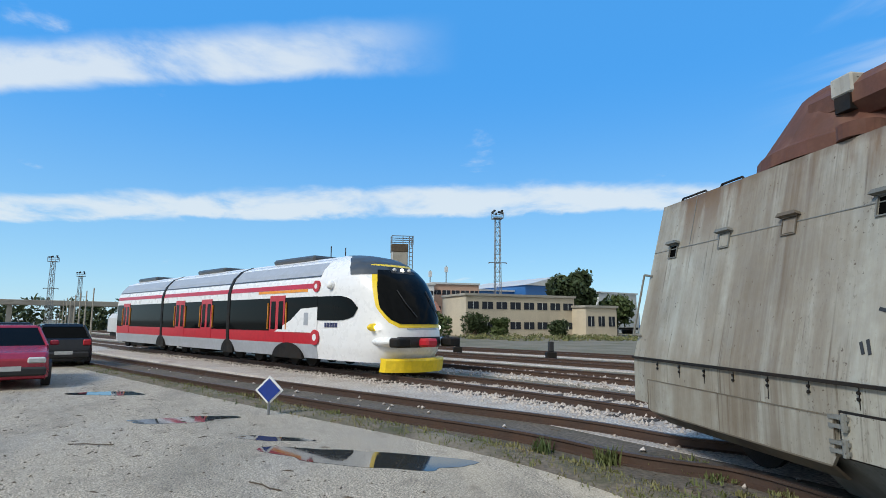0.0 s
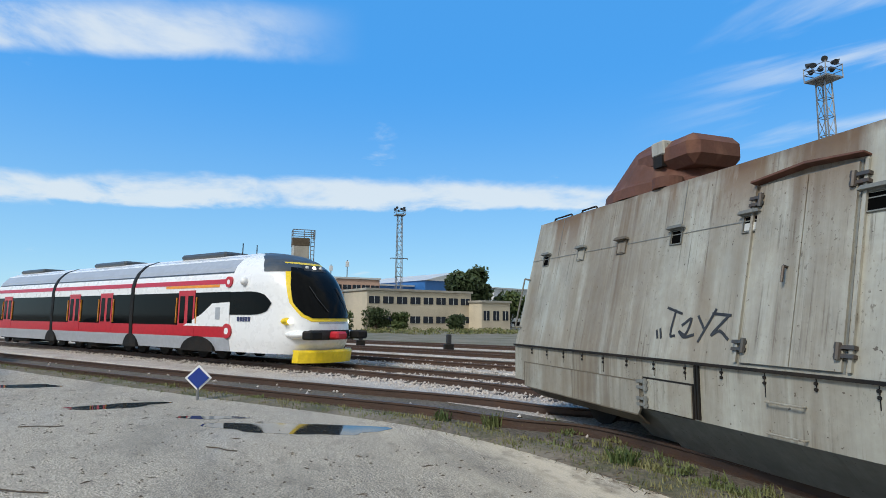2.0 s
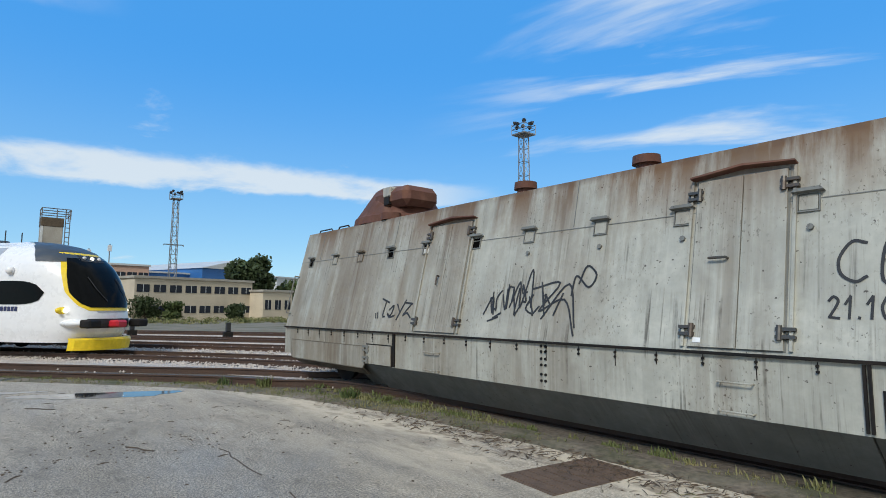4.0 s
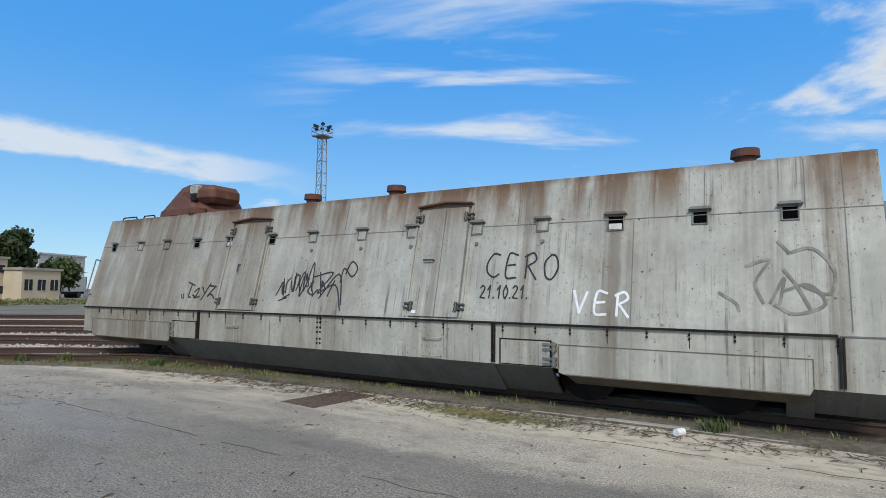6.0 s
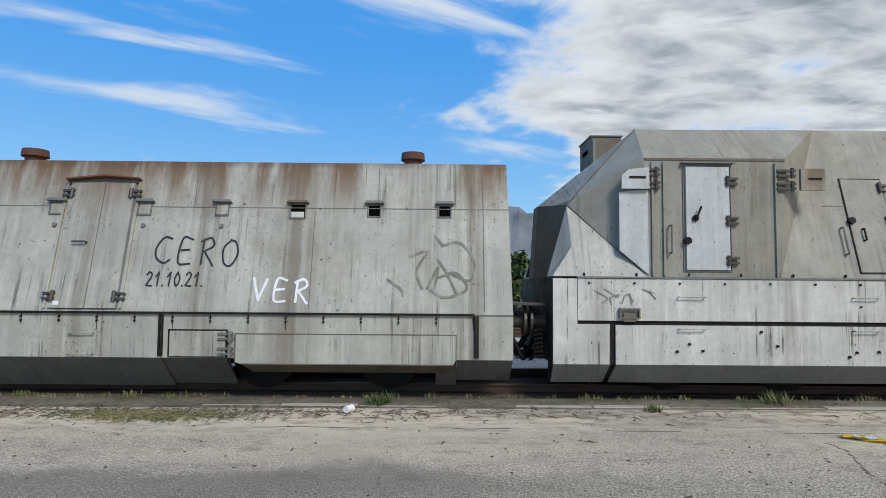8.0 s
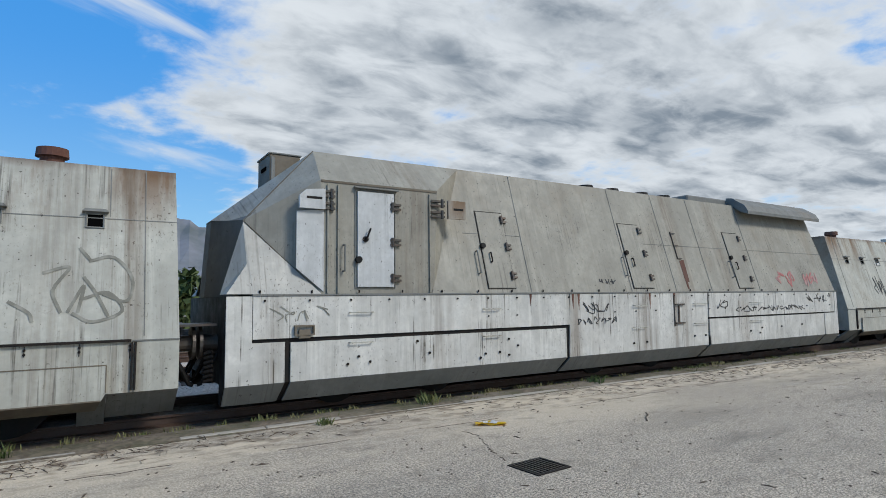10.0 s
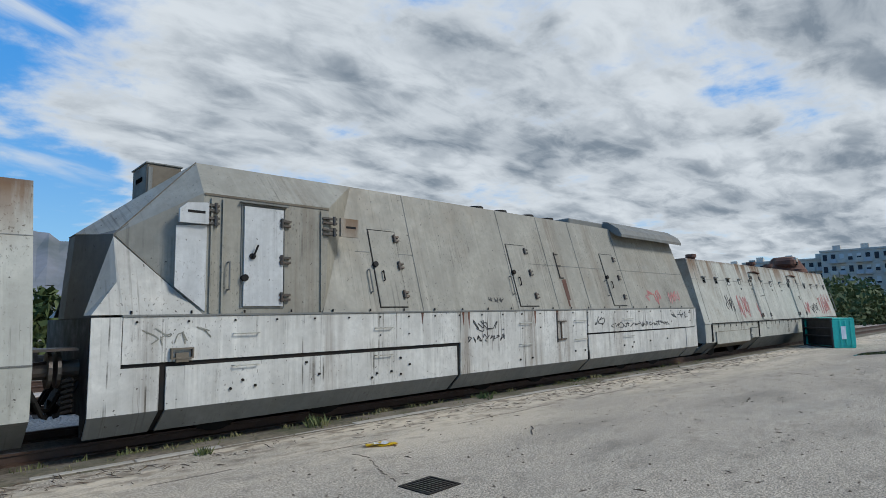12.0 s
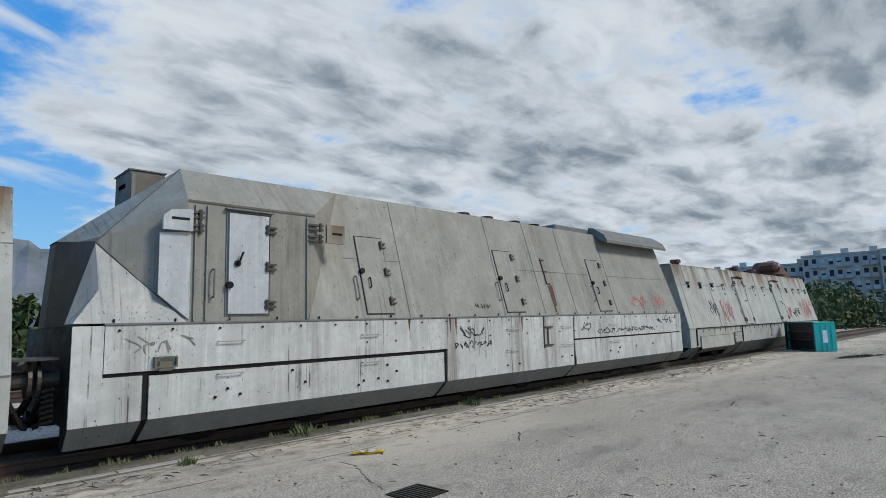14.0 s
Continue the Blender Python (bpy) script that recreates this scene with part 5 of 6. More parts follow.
    for s in (-0.09, 0.0, 0.09):
        bm = bmesh.new()
        p = Vector(nose(3.13, s, 0.05))
        bmesh.ops.create_icosphere(bm, subdivisions=2, radius=0.065, matrix=Matrix.Translation(p))
        part("top_lamp", bm, "headlamp" if s == 0 else "pale", ns)
    for s in (-0.62, 0.62):
        p = Vector(nose(1.42, s, 0.0))
        bm = bmesh.new()
        bmesh.ops.create_uvsphere(bm, u_segments=14, v_segments=8, radius=1.0, matrix=Matrix.Translation(p) @ Matrix.Diagonal((0.10, 0.24, 0.115, 1)))
        hl = part("headlight", bm, "yellow", ns, "yellow-rimmed headlight", smooth=True)
        bm = bmesh.new()
        bmesh.ops.create_icosphere(bm, subdivisions=2, radius=0.07, matrix=Matrix.Translation(Vector(nose(1.42, s * 0.94, 0.06))))
        part("bulb", bm, "headlamp", hl)
        bm = bmesh.new()
        bmesh.ops.create_uvsphere(bm, u_segments=14, v_segments=8, radius=1.0, matrix=Matrix.Translation((24.2, s * 1.7, 1.02)) @ Matrix.Diagonal((0.5, 0.28, 0.13, 1)))
        part("buffer_fairing", bm, "white", ns, smooth=True)
        part("buffer", box((24.55, s * 1.6 - 0.24, 0.88), (24.98, s * 1.6 + 0.24, 1.14), 0.05), "black", ns)
        bm = bmesh.new()
        bmesh.ops.create_icosphere(bm, subdivisions=2, radius=0.14, matrix=Matrix.Translation((22.0, math.copysign(1.42, s), 2.68)))
        part("camera_pod", bm, "white", ns, smooth=True)
        side = math.copysign(1, s)
        for z_, r_ in ((2.68, 0.18), (1.08, 0.24)):
            bm = bmesh.new()
            add_cyl(bm, (21.2, side * 1.36, z_), (21.2, side * 1.442, z_), r_, n=20)
            rd = part("red_roundel", bm, "red", ns)
            bm = bmesh.new()
            add_cyl(bm, (21.2, side * 1.36, z_), (21.2, side * 1.446, z_), r_ * 0.45, n=16)
            part("roundel_centre", bm, "white", rd)
        # side cab window, long rounded end
        bm = bmesh.new()
        rows = []
        for j in range(9):
            u = j / 8
            zc, h_ = 1.98, 0.36 * math.sqrt(max(0.0, 1 - max(0, (u - 0.45) / 0.55) ** 2.2)) + 0.01
            sx = (1.0 - 0.23 * u ** 2) * side
            rows.append([nose(zc - h_ + 2 * h_ * i / 6, sx, 0.016) for i in range(7)])
        loft(bm, rows, caps=False, closed=False)
        part("cab_window", bm, "glass", ns, "dark rounded cab side window", smooth=True)
    nose_patch("coupler_recess", 0.86, 1.16, -0.34, 0.34, "plastic", 0.02, ns)
    part("coupler", box((24.55, -0.22, 0.88), (25.05, 0.22, 1.12), 0.06), "red", ns, "red coupler cover")
    bm = bmesh.new()
    rings = []
    for z, g in ((0.18, 0.0), (0.5, 0.06), (0.56, 0.02)):
        rings.append([(24.85 - 0.55 * abs(v) ** 2.4 + g, v * 1.12, z) for v in [i / 6 - 1 for i in range(13)]] + [(24.6 - 0.55 * abs(v) ** 2.4 + g, v * 1.12, z) for v in [1 - i / 6 for i in range(13)]])
    loft(bm, rings)
    part("snow_plough", bm, "yellow", ns, "bright yellow plough blade")
    for s in (-0.05, 0.3):
        bm = add_tube(bmesh.new(), [nose(1.72, s, 0.06), nose(2.1, s - 0.1, 0.07), nose(2.5, s - 0.16, 0.07)], 0.014)
        part("wiper", bm, "plastic", ns)
    # writing: number in plain bars, company mark as a shape
    nose_patch("number_bar", 1.36, 1.41, -0.2, 0.2, "grey", 0.012, ns, m_=2)
    for s in (-1, 1):
        bm = bmesh.new()
        for i in range(5):
            add_box(bm, (21.7 + i * 0.14, s * 1.405 - 0.01, 1.40), (21.8 + i * 0.14, s * 1.405 + 0.01, 1.54))
        mk = part("side_mark", bm, "navy", ns, "navy company mark")
    for y in (-0.3, 0.3):
        bm = add_tube(bmesh.new(), [(20.3, y, 3.7), (20.3, y, 4.15)], 0.02)
        part("aerial", bm, "plastic", th)
    return th


car_train = railcar()
car_train.matrix_basis = pose(-43.45, -8.97, 0.04, 0, 0, 36.8)


# ---- parked cars, sign ----
def parked_car(label, paint, at, rz, tall=1.45):
    th = thing("parked_car", label, "car", "parked cars", at=at, rz=rz)
    prof = [(-2.0, 0.35, 0.80), (-1.98, 0.60, 0.84), (-1.9, 0.95, 0.86), (-1.6, 1.0, 0.86), (0.75, 0.98, 0.86), (1.75, 0.82, 0.82), (2.0, 0.68, 0.74), (2.04, 0.4, 0.72)]
    bm = bmesh.new()
    loft(bm, [[(x, -w, 0.22), (x, -w, z * 0.6), (x, -w * 0.95, z), (x, w * 0.95, z), (x, w, z * 0.6), (x, w, 0.22)] for x, z, w in prof])
    bmesh.ops.bevel(bm, geom=bm.edges[:], offset=0.03, segments=1, affect="EDGES")
    body = part("body", bm, paint, th)
    bm = bmesh.new()
    loft(bm, [[(-1.85, -0.78, 0.93), (-1.85, 0.78, 0.93), (0.95, 0.78, 0.93), (0.95, -0.78, 0.93)], [(-1.45, -0.60, tall - 0.06), (-1.45, 0.60, tall - 0.06), (0.2, 0.60, tall - 0.06), (0.2, -0.60, tall - 0.06)]])
    part("glasshouse", bm, "glass", body, "dark car windows")
    bm = bmesh.new()
    loft(bm, [[(-1.5, -0.64, tall - 0.09), (-1.5, 0.64, tall - 0.09), (0.24, 0.64, tall - 0.09), (0.24, -0.64, tall - 0.09)], [(-1.4, -0.56, tall), (-1.4, 0.56, tall), (0.1, 0.56, tall), (0.1, -0.56, tall)]])
    part("roof", bm, paint, body)
    for x0, x1, y in ((-1.85, -1.45, 0), (0.95, 0.2, 0), (-0.55, -0.55, 0)):
        for s in (-1, 1):
            part("pillar", add_tube(bmesh.new(), [(x0, s * 0.79, 0.93), (x1, s * 0.61, tall - 0.06)], 0.04), paint, body)
    for x in (-1.25, 1.28):
        for s in (-1, 1):
            bm = bmesh.new()
            add_cyl(bm, (x, s * 0.70, 0.31), (x, s * 0.88, 0.31), 0.31, n=22)
            wh = part("wheel", bm, "plastic", th)
            bm = bmesh.new()
            add_cyl(bm, (x, s * 0.86, 0.31), (x, s * 0.89, 0.31), 0.2, n=14)
            part("rim", bm, "steel", wh)
    for s in (-1, 1):
        part("headlight", box((1.9, s * 0.55 - 0.18, 0.58), (2.04, s * 0.55 + 0.18, 0.72), 0.03), "pale", body, "clear headlight")
        part("tail_light", box((-2.01, s * 0.68 - 0.12, 0.72), (-1.9, s * 0.68 + 0.12, 0.92), 0.03), "red", body, "red tail light")
        part("mirror", box((0.6, s * 0.95 - 0.1, 0.95), (0.72, s * 0.95 + 0.1, 1.08), 0.03), paint, body)
    for x in (-2.03, 2.06):
        part("bumper", box((x - 0.06, -0.75, 0.3), (x + 0.06, 0.75, 0.5), 0.04), "plastic", body)
        part("number_plate", box((x + math.copysign(0.062, x) - 0.008, -0.26, 0.42), (x + math.copysign(0.062, x) + 0.008, 0.26, 0.53)), "pale", body, "blank pale number plate")
    return th


parked_car("dark red older hatchback parked on the apron", "car_red", (-23.6, -5.0, 0), 29)
parked_car("black hatchback parked on the apron, seen from behind", "car_black", (-30.4, -7.0, 0), 210)
parked_car("black hatchback parked further along the apron", "car_black", (-38.0, -12.6, 0), 210)

sg = thing("diamond_sign", "blue enamel diamond shunting sign with white rim on short post", "sign", at=(-17.7, 2.4, 0), rz=-12)
bm = bmesh.new()
add_cyl(bm, (0, 0, -0.1), (0, 0, 0.3), 0.025, n=8)
part("post", bm, "pole", sg)
for nm, r, x, mt_ in (("rim", 0.25, 0.0, "paint_white"), ("face", 0.20, 0.018, "sign_blue")):
    bm = bmesh.new()
    q = [(0, -r, 0), (0, 0, -r), (0, r, 0), (0, 0, r)]
    add_prism(bm, [(x, y, z + 0.42) for _, y, z in q], [(x + 0.015, y, z + 0.42) for _, y, z in q])
    part(nm, bm, mt_, sg)
# ---- far side of the yard ----
def lattice_mast(label, at, h, w, head, rz=0.0, lamps=8):
    th = thing("floodlight_mast", label, "floodlight mast", "yard floodlight masts", at=at, rz=rz)
    n = max(6, int(h / (w * 1.6)))
    lev = [h * i / n for i in range(n + 1)]
    cor = [(-1, -1), (1, -1), (1, 1), (-1, 1)]

    def at_(i, z):
        k = w / 2 * (1.25 - 0.45 * z / h)
        return (cor[i][0] * k, cor[i][1] * k, z)
    for i in range(4):
        part("leg", add_tube(bmesh.new(), [at_(i, -0.15), at_(i, h)], w * 0.07, 5), "pole", th)
    bm = bmesh.new()
    for a, b in zip(lev, lev[1:]):
        for i in range(4):
            j = (i + 1) % 4
            add_cyl(bm, at_(i, a), at_(j, b), w * 0.035, n=4)
            add_cyl(bm, at_(i, b), at_(j, b), w * 0.035, n=4)
    tagged(part("bracing", bm, "pole", th), kind="stuff")
    part("platform", box((-head / 2, -head / 2, h), (head / 2, head / 2, h + 0.08 * head)), "pole", th)
    bm = bmesh.new()
    for i in range(4):
        j = (i + 1) % 4
        p, q = Vector((cor[i][0], cor[i][1], 0)) * head / 2, Vector((cor[j][0], cor[j][1], 0)) * head / 2
        for z in (0.35, 0.6):
            add_cyl(bm, p + Vector((0, 0, h + z * head)), q + Vector((0, 0, h + z * head)), head * 0.02, n=4)
        add_cyl(bm, p + Vector((0, 0, h)), p + Vector((0, 0, h + 0.65 * head)), head * 0.025, n=4)
    part("railing", bm, "pole", th)
    for i in range(lamps):
        t_ = 2 * math.pi * i / lamps
        c = Vector((math.cos(t_) * head * 0.5, math.sin(t_) * head * 0.5, h + head * (0.78 if i % 2 else 0.62)))
        bm = bmesh.new()
        add_cyl(bm, c - Vector((math.cos(t_), math.sin(t_), -0.3)) * head * 0.08, c + Vector((math.cos(t_), math.sin(t_), -0.3)) * head * 0.1, head * 0.08, head * 0.13, n=10)
        part("floodlight", bm, "plastic", th)
    for s in (-1, 1):
        part("side_lamp", add_tube(bmesh.new(), [(0, 0, h * 0.62), (0, s * head * 0.9, h * 0.62), (0, s * head * 0.9, h * 0.62 - head * 0.12)], head * 0.05, 5), "pole", th)
    return th


lattice_mast("tall grey lattice mast with a ring of floodlights", (-15.85, 17.1, -0.1), 7.9, 0.30, 0.60)
lattice_mast("tall dark lattice mast with floodlights far across the yard", (-82.4, 22.7, -0.1), 15.9, 0.75, 1.35)
lattice_mast("slim distant lattice floodlight mast", (-89.8, -36.3, -0.1), 9.3, 0.5, 1.0, lamps=5)
lattice_mast("slim distant lattice floodlight mast", (-107.3, -40.5, -0.1), 8.6, 0.5, 1.0, lamps=5)

tw = thing("concrete_tower", "weathered square concrete tower with a caged ladder and roof railing", "tower", at=(-85.3, 9.5, -0.1))
part("shaft", box((-1.1, -1.1, 0), (1.1, 1.1, 12.2), 0.06), "concrete", tw)
part("cap", box((-1.15, -1.15, 11.2), (1.15, 1.15, 12.3), 0.05), "bark", tw, "darker stained cap")
part("corner_band", box((0.9, -1.13, 0.1), (1.13, -0.9, 11.2)), "pale", tw)
bm = bmesh.new()
for y in (1.3, 1.75):
    add_tube(bm, [(1.0, y, 3), (1.0, y, 13.4)], 0.06, 5)
for i in range(18):
    add_cyl(bm, (1.0, 1.25, 3.2 + i * 0.57), (1.0, 1.8, 3.2 + i * 0.57), 0.05, n=4)
part("ladder", bm, "pole", tw)
bm = bmesh.new()
for z in (12.8, 13.4):
    for a, b in (((1.1, -1.1), (1.1, 1.8)), ((1.1, 1.8), (-1.1, 1.8)), ((-1.1, 1.8), (-1.1, -1.1)), ((-1.1, -1.1), (1.1, -1.1))):
        add_cyl(bm, (*a, z), (*b, z), 0.06, n=5)
for a in ((1.1, -1.1), (1.1, 0.4), (1.1, 1.8), (-1.1, 1.8), (-1.1, -1.1)):
    add_cyl(bm, (*a, 12.2), (*a, 13.4), 0.06, n=5)
part("railing", bm, "pole", tw)


def house(name, label, at, rz, size, h, wall, roof, ridge=1.6, floors=1, cols=4, gable_x=True, win=(0.55, 0.5)):
    """Walls, roof and rows of real windows; the front looks along +x before turning."""
    th = thing(name, label, "building", at=at, rz=rz)
    dx, dy = size
    part("wall", box((-dx, -dy / 2, 0), (0, dy / 2, h)), wall, th)
    if ridge > 0:
        bm = bmesh.new()
        o = 0.3
        if gable_x:
            add_prism(bm, [(o, -dy / 2 - o, h), (o, dy / 2 + o, h), (o, 0, h + ridge)], [(-dx - o, -dy / 2 - o, h), (-dx - o, dy / 2 + o, h), (-dx - o, 0, h + ridge)])
        else:
            add_prism(bm, [(o, -dy / 2 - o, h), (-dx - o, -dy / 2 - o, h), (-dx / 2, -dy / 2 - o, h + ridge)], [(o, dy / 2 + o, h), (-dx - o, dy / 2 + o, h), (-dx / 2, dy / 2 + o, h + ridge)])
        part("roof", bm, roof, th)
    else:
        part("roof", box((-dx - 0.2, -dy / 2 - 0.2, h), (0.2, dy / 2 + 0.2, h + 0.3)), roof, th)
    fh = h / floors
    for f in range(floors):
        for c in range(cols):
            w, y = dy / cols * win[0], -dy / 2 + dy * (c + 0.5) / cols
            z = f * fh + fh * 0.35
            wd = part("window", box((-0.05, y - w / 2, z), (0.04, y + w / 2, z + fh * win[1])), "win", th)
            part("window_frame", box((0.03, y - 0.03, z), (0.07, y + 0.03, z + fh * win[1])), "pale", wd)
    return th


house("gable_house", "old grey yard building with a low clay gable roof", (-81.5, 9.3, -0.1), 4, (7.9, 6.3), 3.59, "concrete", "tile", 1.5, 1, 2, True, (0.2, 0.4))
house("office_block", "pink and white three-storey office block with window strips", (-104.7, 20.8, -0.1), 6, (10.6, 8.4), 8.27, "pink", "pale", 0, 3, 5, True, (0.85, 0.28))
house("office_wing", "white rendered wing of the office block", (-102.7, 15.2, -0.1), 6, (8.8, 3.2), 7.96, "white", "pale", 0, 3, 2, True, (0.8, 0.3))
house("works_building", "long cream two-storey works building with strip windows", (-81.7, 25.9, -0.1), 14, (7.9, 16.7), 5.23, "cream", "concrete", 0, 2, 8, True, (0.75, 0.36))
house("works_annex", "pale works annex with a flat roof", (-81.5, 37.0, -0.1), 16, (7.0, 5.3), 3.90, "cream", "concrete", 0, 1, 3, True, (0.6, 0.35))
house("warehouse", "large blue-clad warehouse with a pale shallow roof", (-115.2, 43.1, -0.1), 20, (26.4, 15.8), 8.97, "blue", "pale", 2.0, 1, 3, True, (0.02, 0.1))
house("warehouse", "low blue-clad warehouse with pale roof", (-114.5, 28.7, -0.1), 14, (17.6, 15.0), 7.80, "blue", "pale", 0, 1, 4, True, (0.02, 0.1))
house("white_shed", "white flat-roofed factory hall", (-110.3, 53.3, -0.1), 24, (12.3, 10.6), 7.41, "pale", "pale", 0, 1, 3, True, (0.3, 0.2))
house("cottage", "small cottage with clay roof", (-93.0, 14.1, -0.1), 10, (5.3, 4.4), 3.43, "cream", "tile", 1.6, 1, 2, False, (0.3, 0.35))
house("far_house", "distant flat pale building above the yard", (-118.4, 7.3, -0.1), 2, (8.8, 10.6), 7.80, "cream", "concrete", 0, 2, 4, True, (0.5, 0.3))
for p, h in (((-108.5, 16.8, 8.2), 2.7), ((-108.5, 19.7, 8.2), 3.6)):
    a_ = thing("roof_aerial", "slim phone mast standing on the office roof", "aerial", at=p)
    part("pole", add_tube(bmesh.new(), [(0, 0, -0.2), (0, 0, h)], 0.09, 6), "pole", a_)
    part("panel", box((-0.2, -0.3, h - 1.2), (0.2, 0.3, h - 0.2), 0.05), "pale", a_)

tr = thing("truck_trailer", "white box trailer with blue end parked beyond tracks", "trailer", at=(-104.0, 50.5, -0.1), rz=118)
part("box", box((-4.5, -1.2, 1.1), (4.0, 1.2, 3.7), 0.05), "pale", tr)
part("end_panel", box((4.0, -1.2, 1.1), (4.15, 1.2, 3.7)), "blue", tr)
for x in (-3.5, -2.4, 2.4):
    bm = bmesh.new()
    add_cyl(bm, (x, -1.15, 0.5), (x, 1.15, 0.5), 0.5, n=16)
    part("wheel_pair", bm, "plastic", tr)
part("chassis", box((-4.4, -0.9, 0.7), (4.0, 0.9, 1.15)), "black", tr)
for i, (x, y, w) in enumerate(((-88.0, 34.5, 1.9), (-92.0, 39.5, 2.2), (-93.0, 43.0, 1.7))):
    v = thing("parked_van", "white van parked by the works building", "van", "vans at works", at=(x, y, -0.1), rz=100 + 9 * i)
    bm = bmesh.new()
    add_prism(bm, [(-w, -0.9, 0.4), (w, -0.9, 0.4), (w, -0.9, 1.1), (w * 0.6, -0.85, 1.9), (-w, -0.85, 2.0)], [(-w, 0.9, 0.4), (w, 0.9, 0.4), (w, 0.9, 1.1), (w * 0.6, 0.85, 1.9), (-w, 0.85, 2.0)])
    part("body", bm, "pale", v)
    part("window", box((w * 0.2, -0.93, 1.2), (w * 0.6, 0.93, 1.7)), "win", v)
    for wx in (-w * 0.6, w * 0.6):
        bm = bmesh.new()
        add_cyl(bm, (wx, -0.9, 0.35), (wx, 0.9, 0.35), 0.35, n=14)
        part("wheel_pair", bm, "plastic", v)


# ---- plants ----
def leaf_cloud(blobs, n, size, seed):
    """Many small leaf faces spread over ellipsoid clumps."""
    rnd = np.random.RandomState(seed)
    co, fc = [], []
    wsum = sum(b[3] ** 2 for b in blobs)
    for bx, by, bz, r, sq in blobs:
        k = max(8, int(n * r * r / wsum))
        d = rnd.normal(size=(k, 3))
        d /= np.linalg.norm(d, axis=1)[:, None]
        d *= (rnd.uniform(0.45, 1.0, (k, 1)) ** 0.5) * r * (1 + 0.25 * rnd.uniform(-1, 1, (k, 1)))
        d[:, 2] *= sq
        c = d + np.array([bx, by, bz])
        u = rnd.normal(size=(k, 3))
        v = rnd.normal(size=(k, 3))
        u *= size * rnd.uniform(0.6, 1.3, (k, 1)) / np.linalg.norm(u, axis=1)[:, None]
        v *= size * 0.6 / np.linalg.norm(v, axis=1)[:, None]
        base = len(co)
        quad = np.stack([c - u, c + v, c + u, c - v], 1).reshape(-1, 3)
        co.extend(map(tuple, quad))
        fc.extend((base + 4 * i, base + 4 * i + 1, base + 4 * i + 2, base + 4 * i + 3) for i in range(k))
    me = bpy.data.meshes.new("leaves")
    me.from_pydata(co, [], fc)
    return me


def tree(name, label, at, h, r, seed, n=2600, leaf=0.3, material="leaf", trunk=0.3, squash=0.85, low=0.35):
    th = thing(name, label, "tree" if name == "tree" else "bush", at=at)
    rnd = random.Random(seed)
    bm = bmesh.new()
    add_cyl(bm, (0, 0, -0.2), (0.1 * r, 0, h * low), trunk, trunk * 0.7, n=8)
    blobs = []
    for i in range(11):
        t_, q = rnd.uniform(0, 6.28), rnd.uniform(0.15, 0.7) * r
        z = h * rnd.uniform(low + 0.08, 0.86)
        c = (math.cos(t_) * q, math.sin(t_) * q, z)
        add_cyl(bm, (0.1 * r, 0, h * low * 0.8), c, trunk * 0.45, trunk * 0.12, n=5)
        blobs.append((*c, r * rnd.uniform(0.34, 0.55), squash))
    part("trunk", bm, "bark", th)
    me = leaf_cloud(blobs, n, leaf, seed)
    me.materials.append(M[material])
    c = new("crown", me)
    c.parent = th
    return th


tree("tree", "broad dark green tree beside the works", (-88.1, 35.9, -0.1), 9.8, 3.6, 3, 4200, 0.42, "leaf_dark", 0.4)
tree("tree", "green tree behind the trailer", (-90.6, 43.3, -0.1), 5.5, 3.4, 4, 2500, 0.4)
for i, (x, y, h, r) in enumerate(((-71.8, 10.0, 2.2, 2.3), (-71.2, 12.3, 2.5, 2.1), (-73.7, 7.7, 1.9, 1.8), (-77.5, 13.2, 3.6, 1.8), (-79.5, 19.1, 3.1, 1.7), (-78.7, 22.0, 2.5, 1.4), (-77.1, 29.2, 2.0, 1.4))):
    tree("bush", "dense green bush growing beside the tracks", (x, y, -0.1), h, r, 20 + i, 1700, 0.22, "leaf" if i % 2 else "leaf_dark", 0.1, 0.8, 0.15)


def wood(name, label, blobs, n, leaf, material, seed):
    me = leaf_cloud(blobs, n, leaf, seed)
    me.materials.append(M[material])
    return tagged(new(name, me), label, "woodland", kind="stuff")


rnd = random.Random(8)
wood("far_trees", "belt of dark green trees closing the yard", [(-108 + rnd.uniform(-9, 9), -75 + i * 1.9, rnd.uniform(1.0, 3.2), rnd.uniform(1.8, 3.2), 0.9) for i in range(44)], 9000, 0.5, "leaf_dark", 5)
wood("far_trees", "belt of green trees beyond the wagons", [(rnd.uniform(36, 90), 40 + rnd.uniform(-3, 8) + i * 0.2, rnd.uniform(1.5, 4.5), rnd.uniform(2.2, 3.6), 0.9) for i in range(30)], 8000, 0.5, "leaf", 6)
wood("far_trees", "green trees seen between the wagons", [(2.5 + i * 1.3, 33 + rnd.uniform(-2, 2), rnd.uniform(1.0, 2.6), rnd.uniform(1.4, 2.4), 0.9) for i in range(10)], 5000, 0.32, "leaf", 7)
wood("slope_shrubs", "dark shrubs and palms on the bank below the flats", [(rnd.uniform(52, 76), 14 + rnd.uniform(-3.5, 8), rnd.uniform(0.4, 2.8), rnd.uniform(1.2, 2.4), 0.85) for i in range(40)], 16000, 0.26, "leaf", 9)
wood("yard_weeds", "green weeds between the far tracks", [(rnd.uniform(-76, -62), rnd.uniform(14, 44), -0.1, rnd.uniform(0.6, 1.6), 0.35) for i in range(90)], 9000, 0.14, "grass", 10)

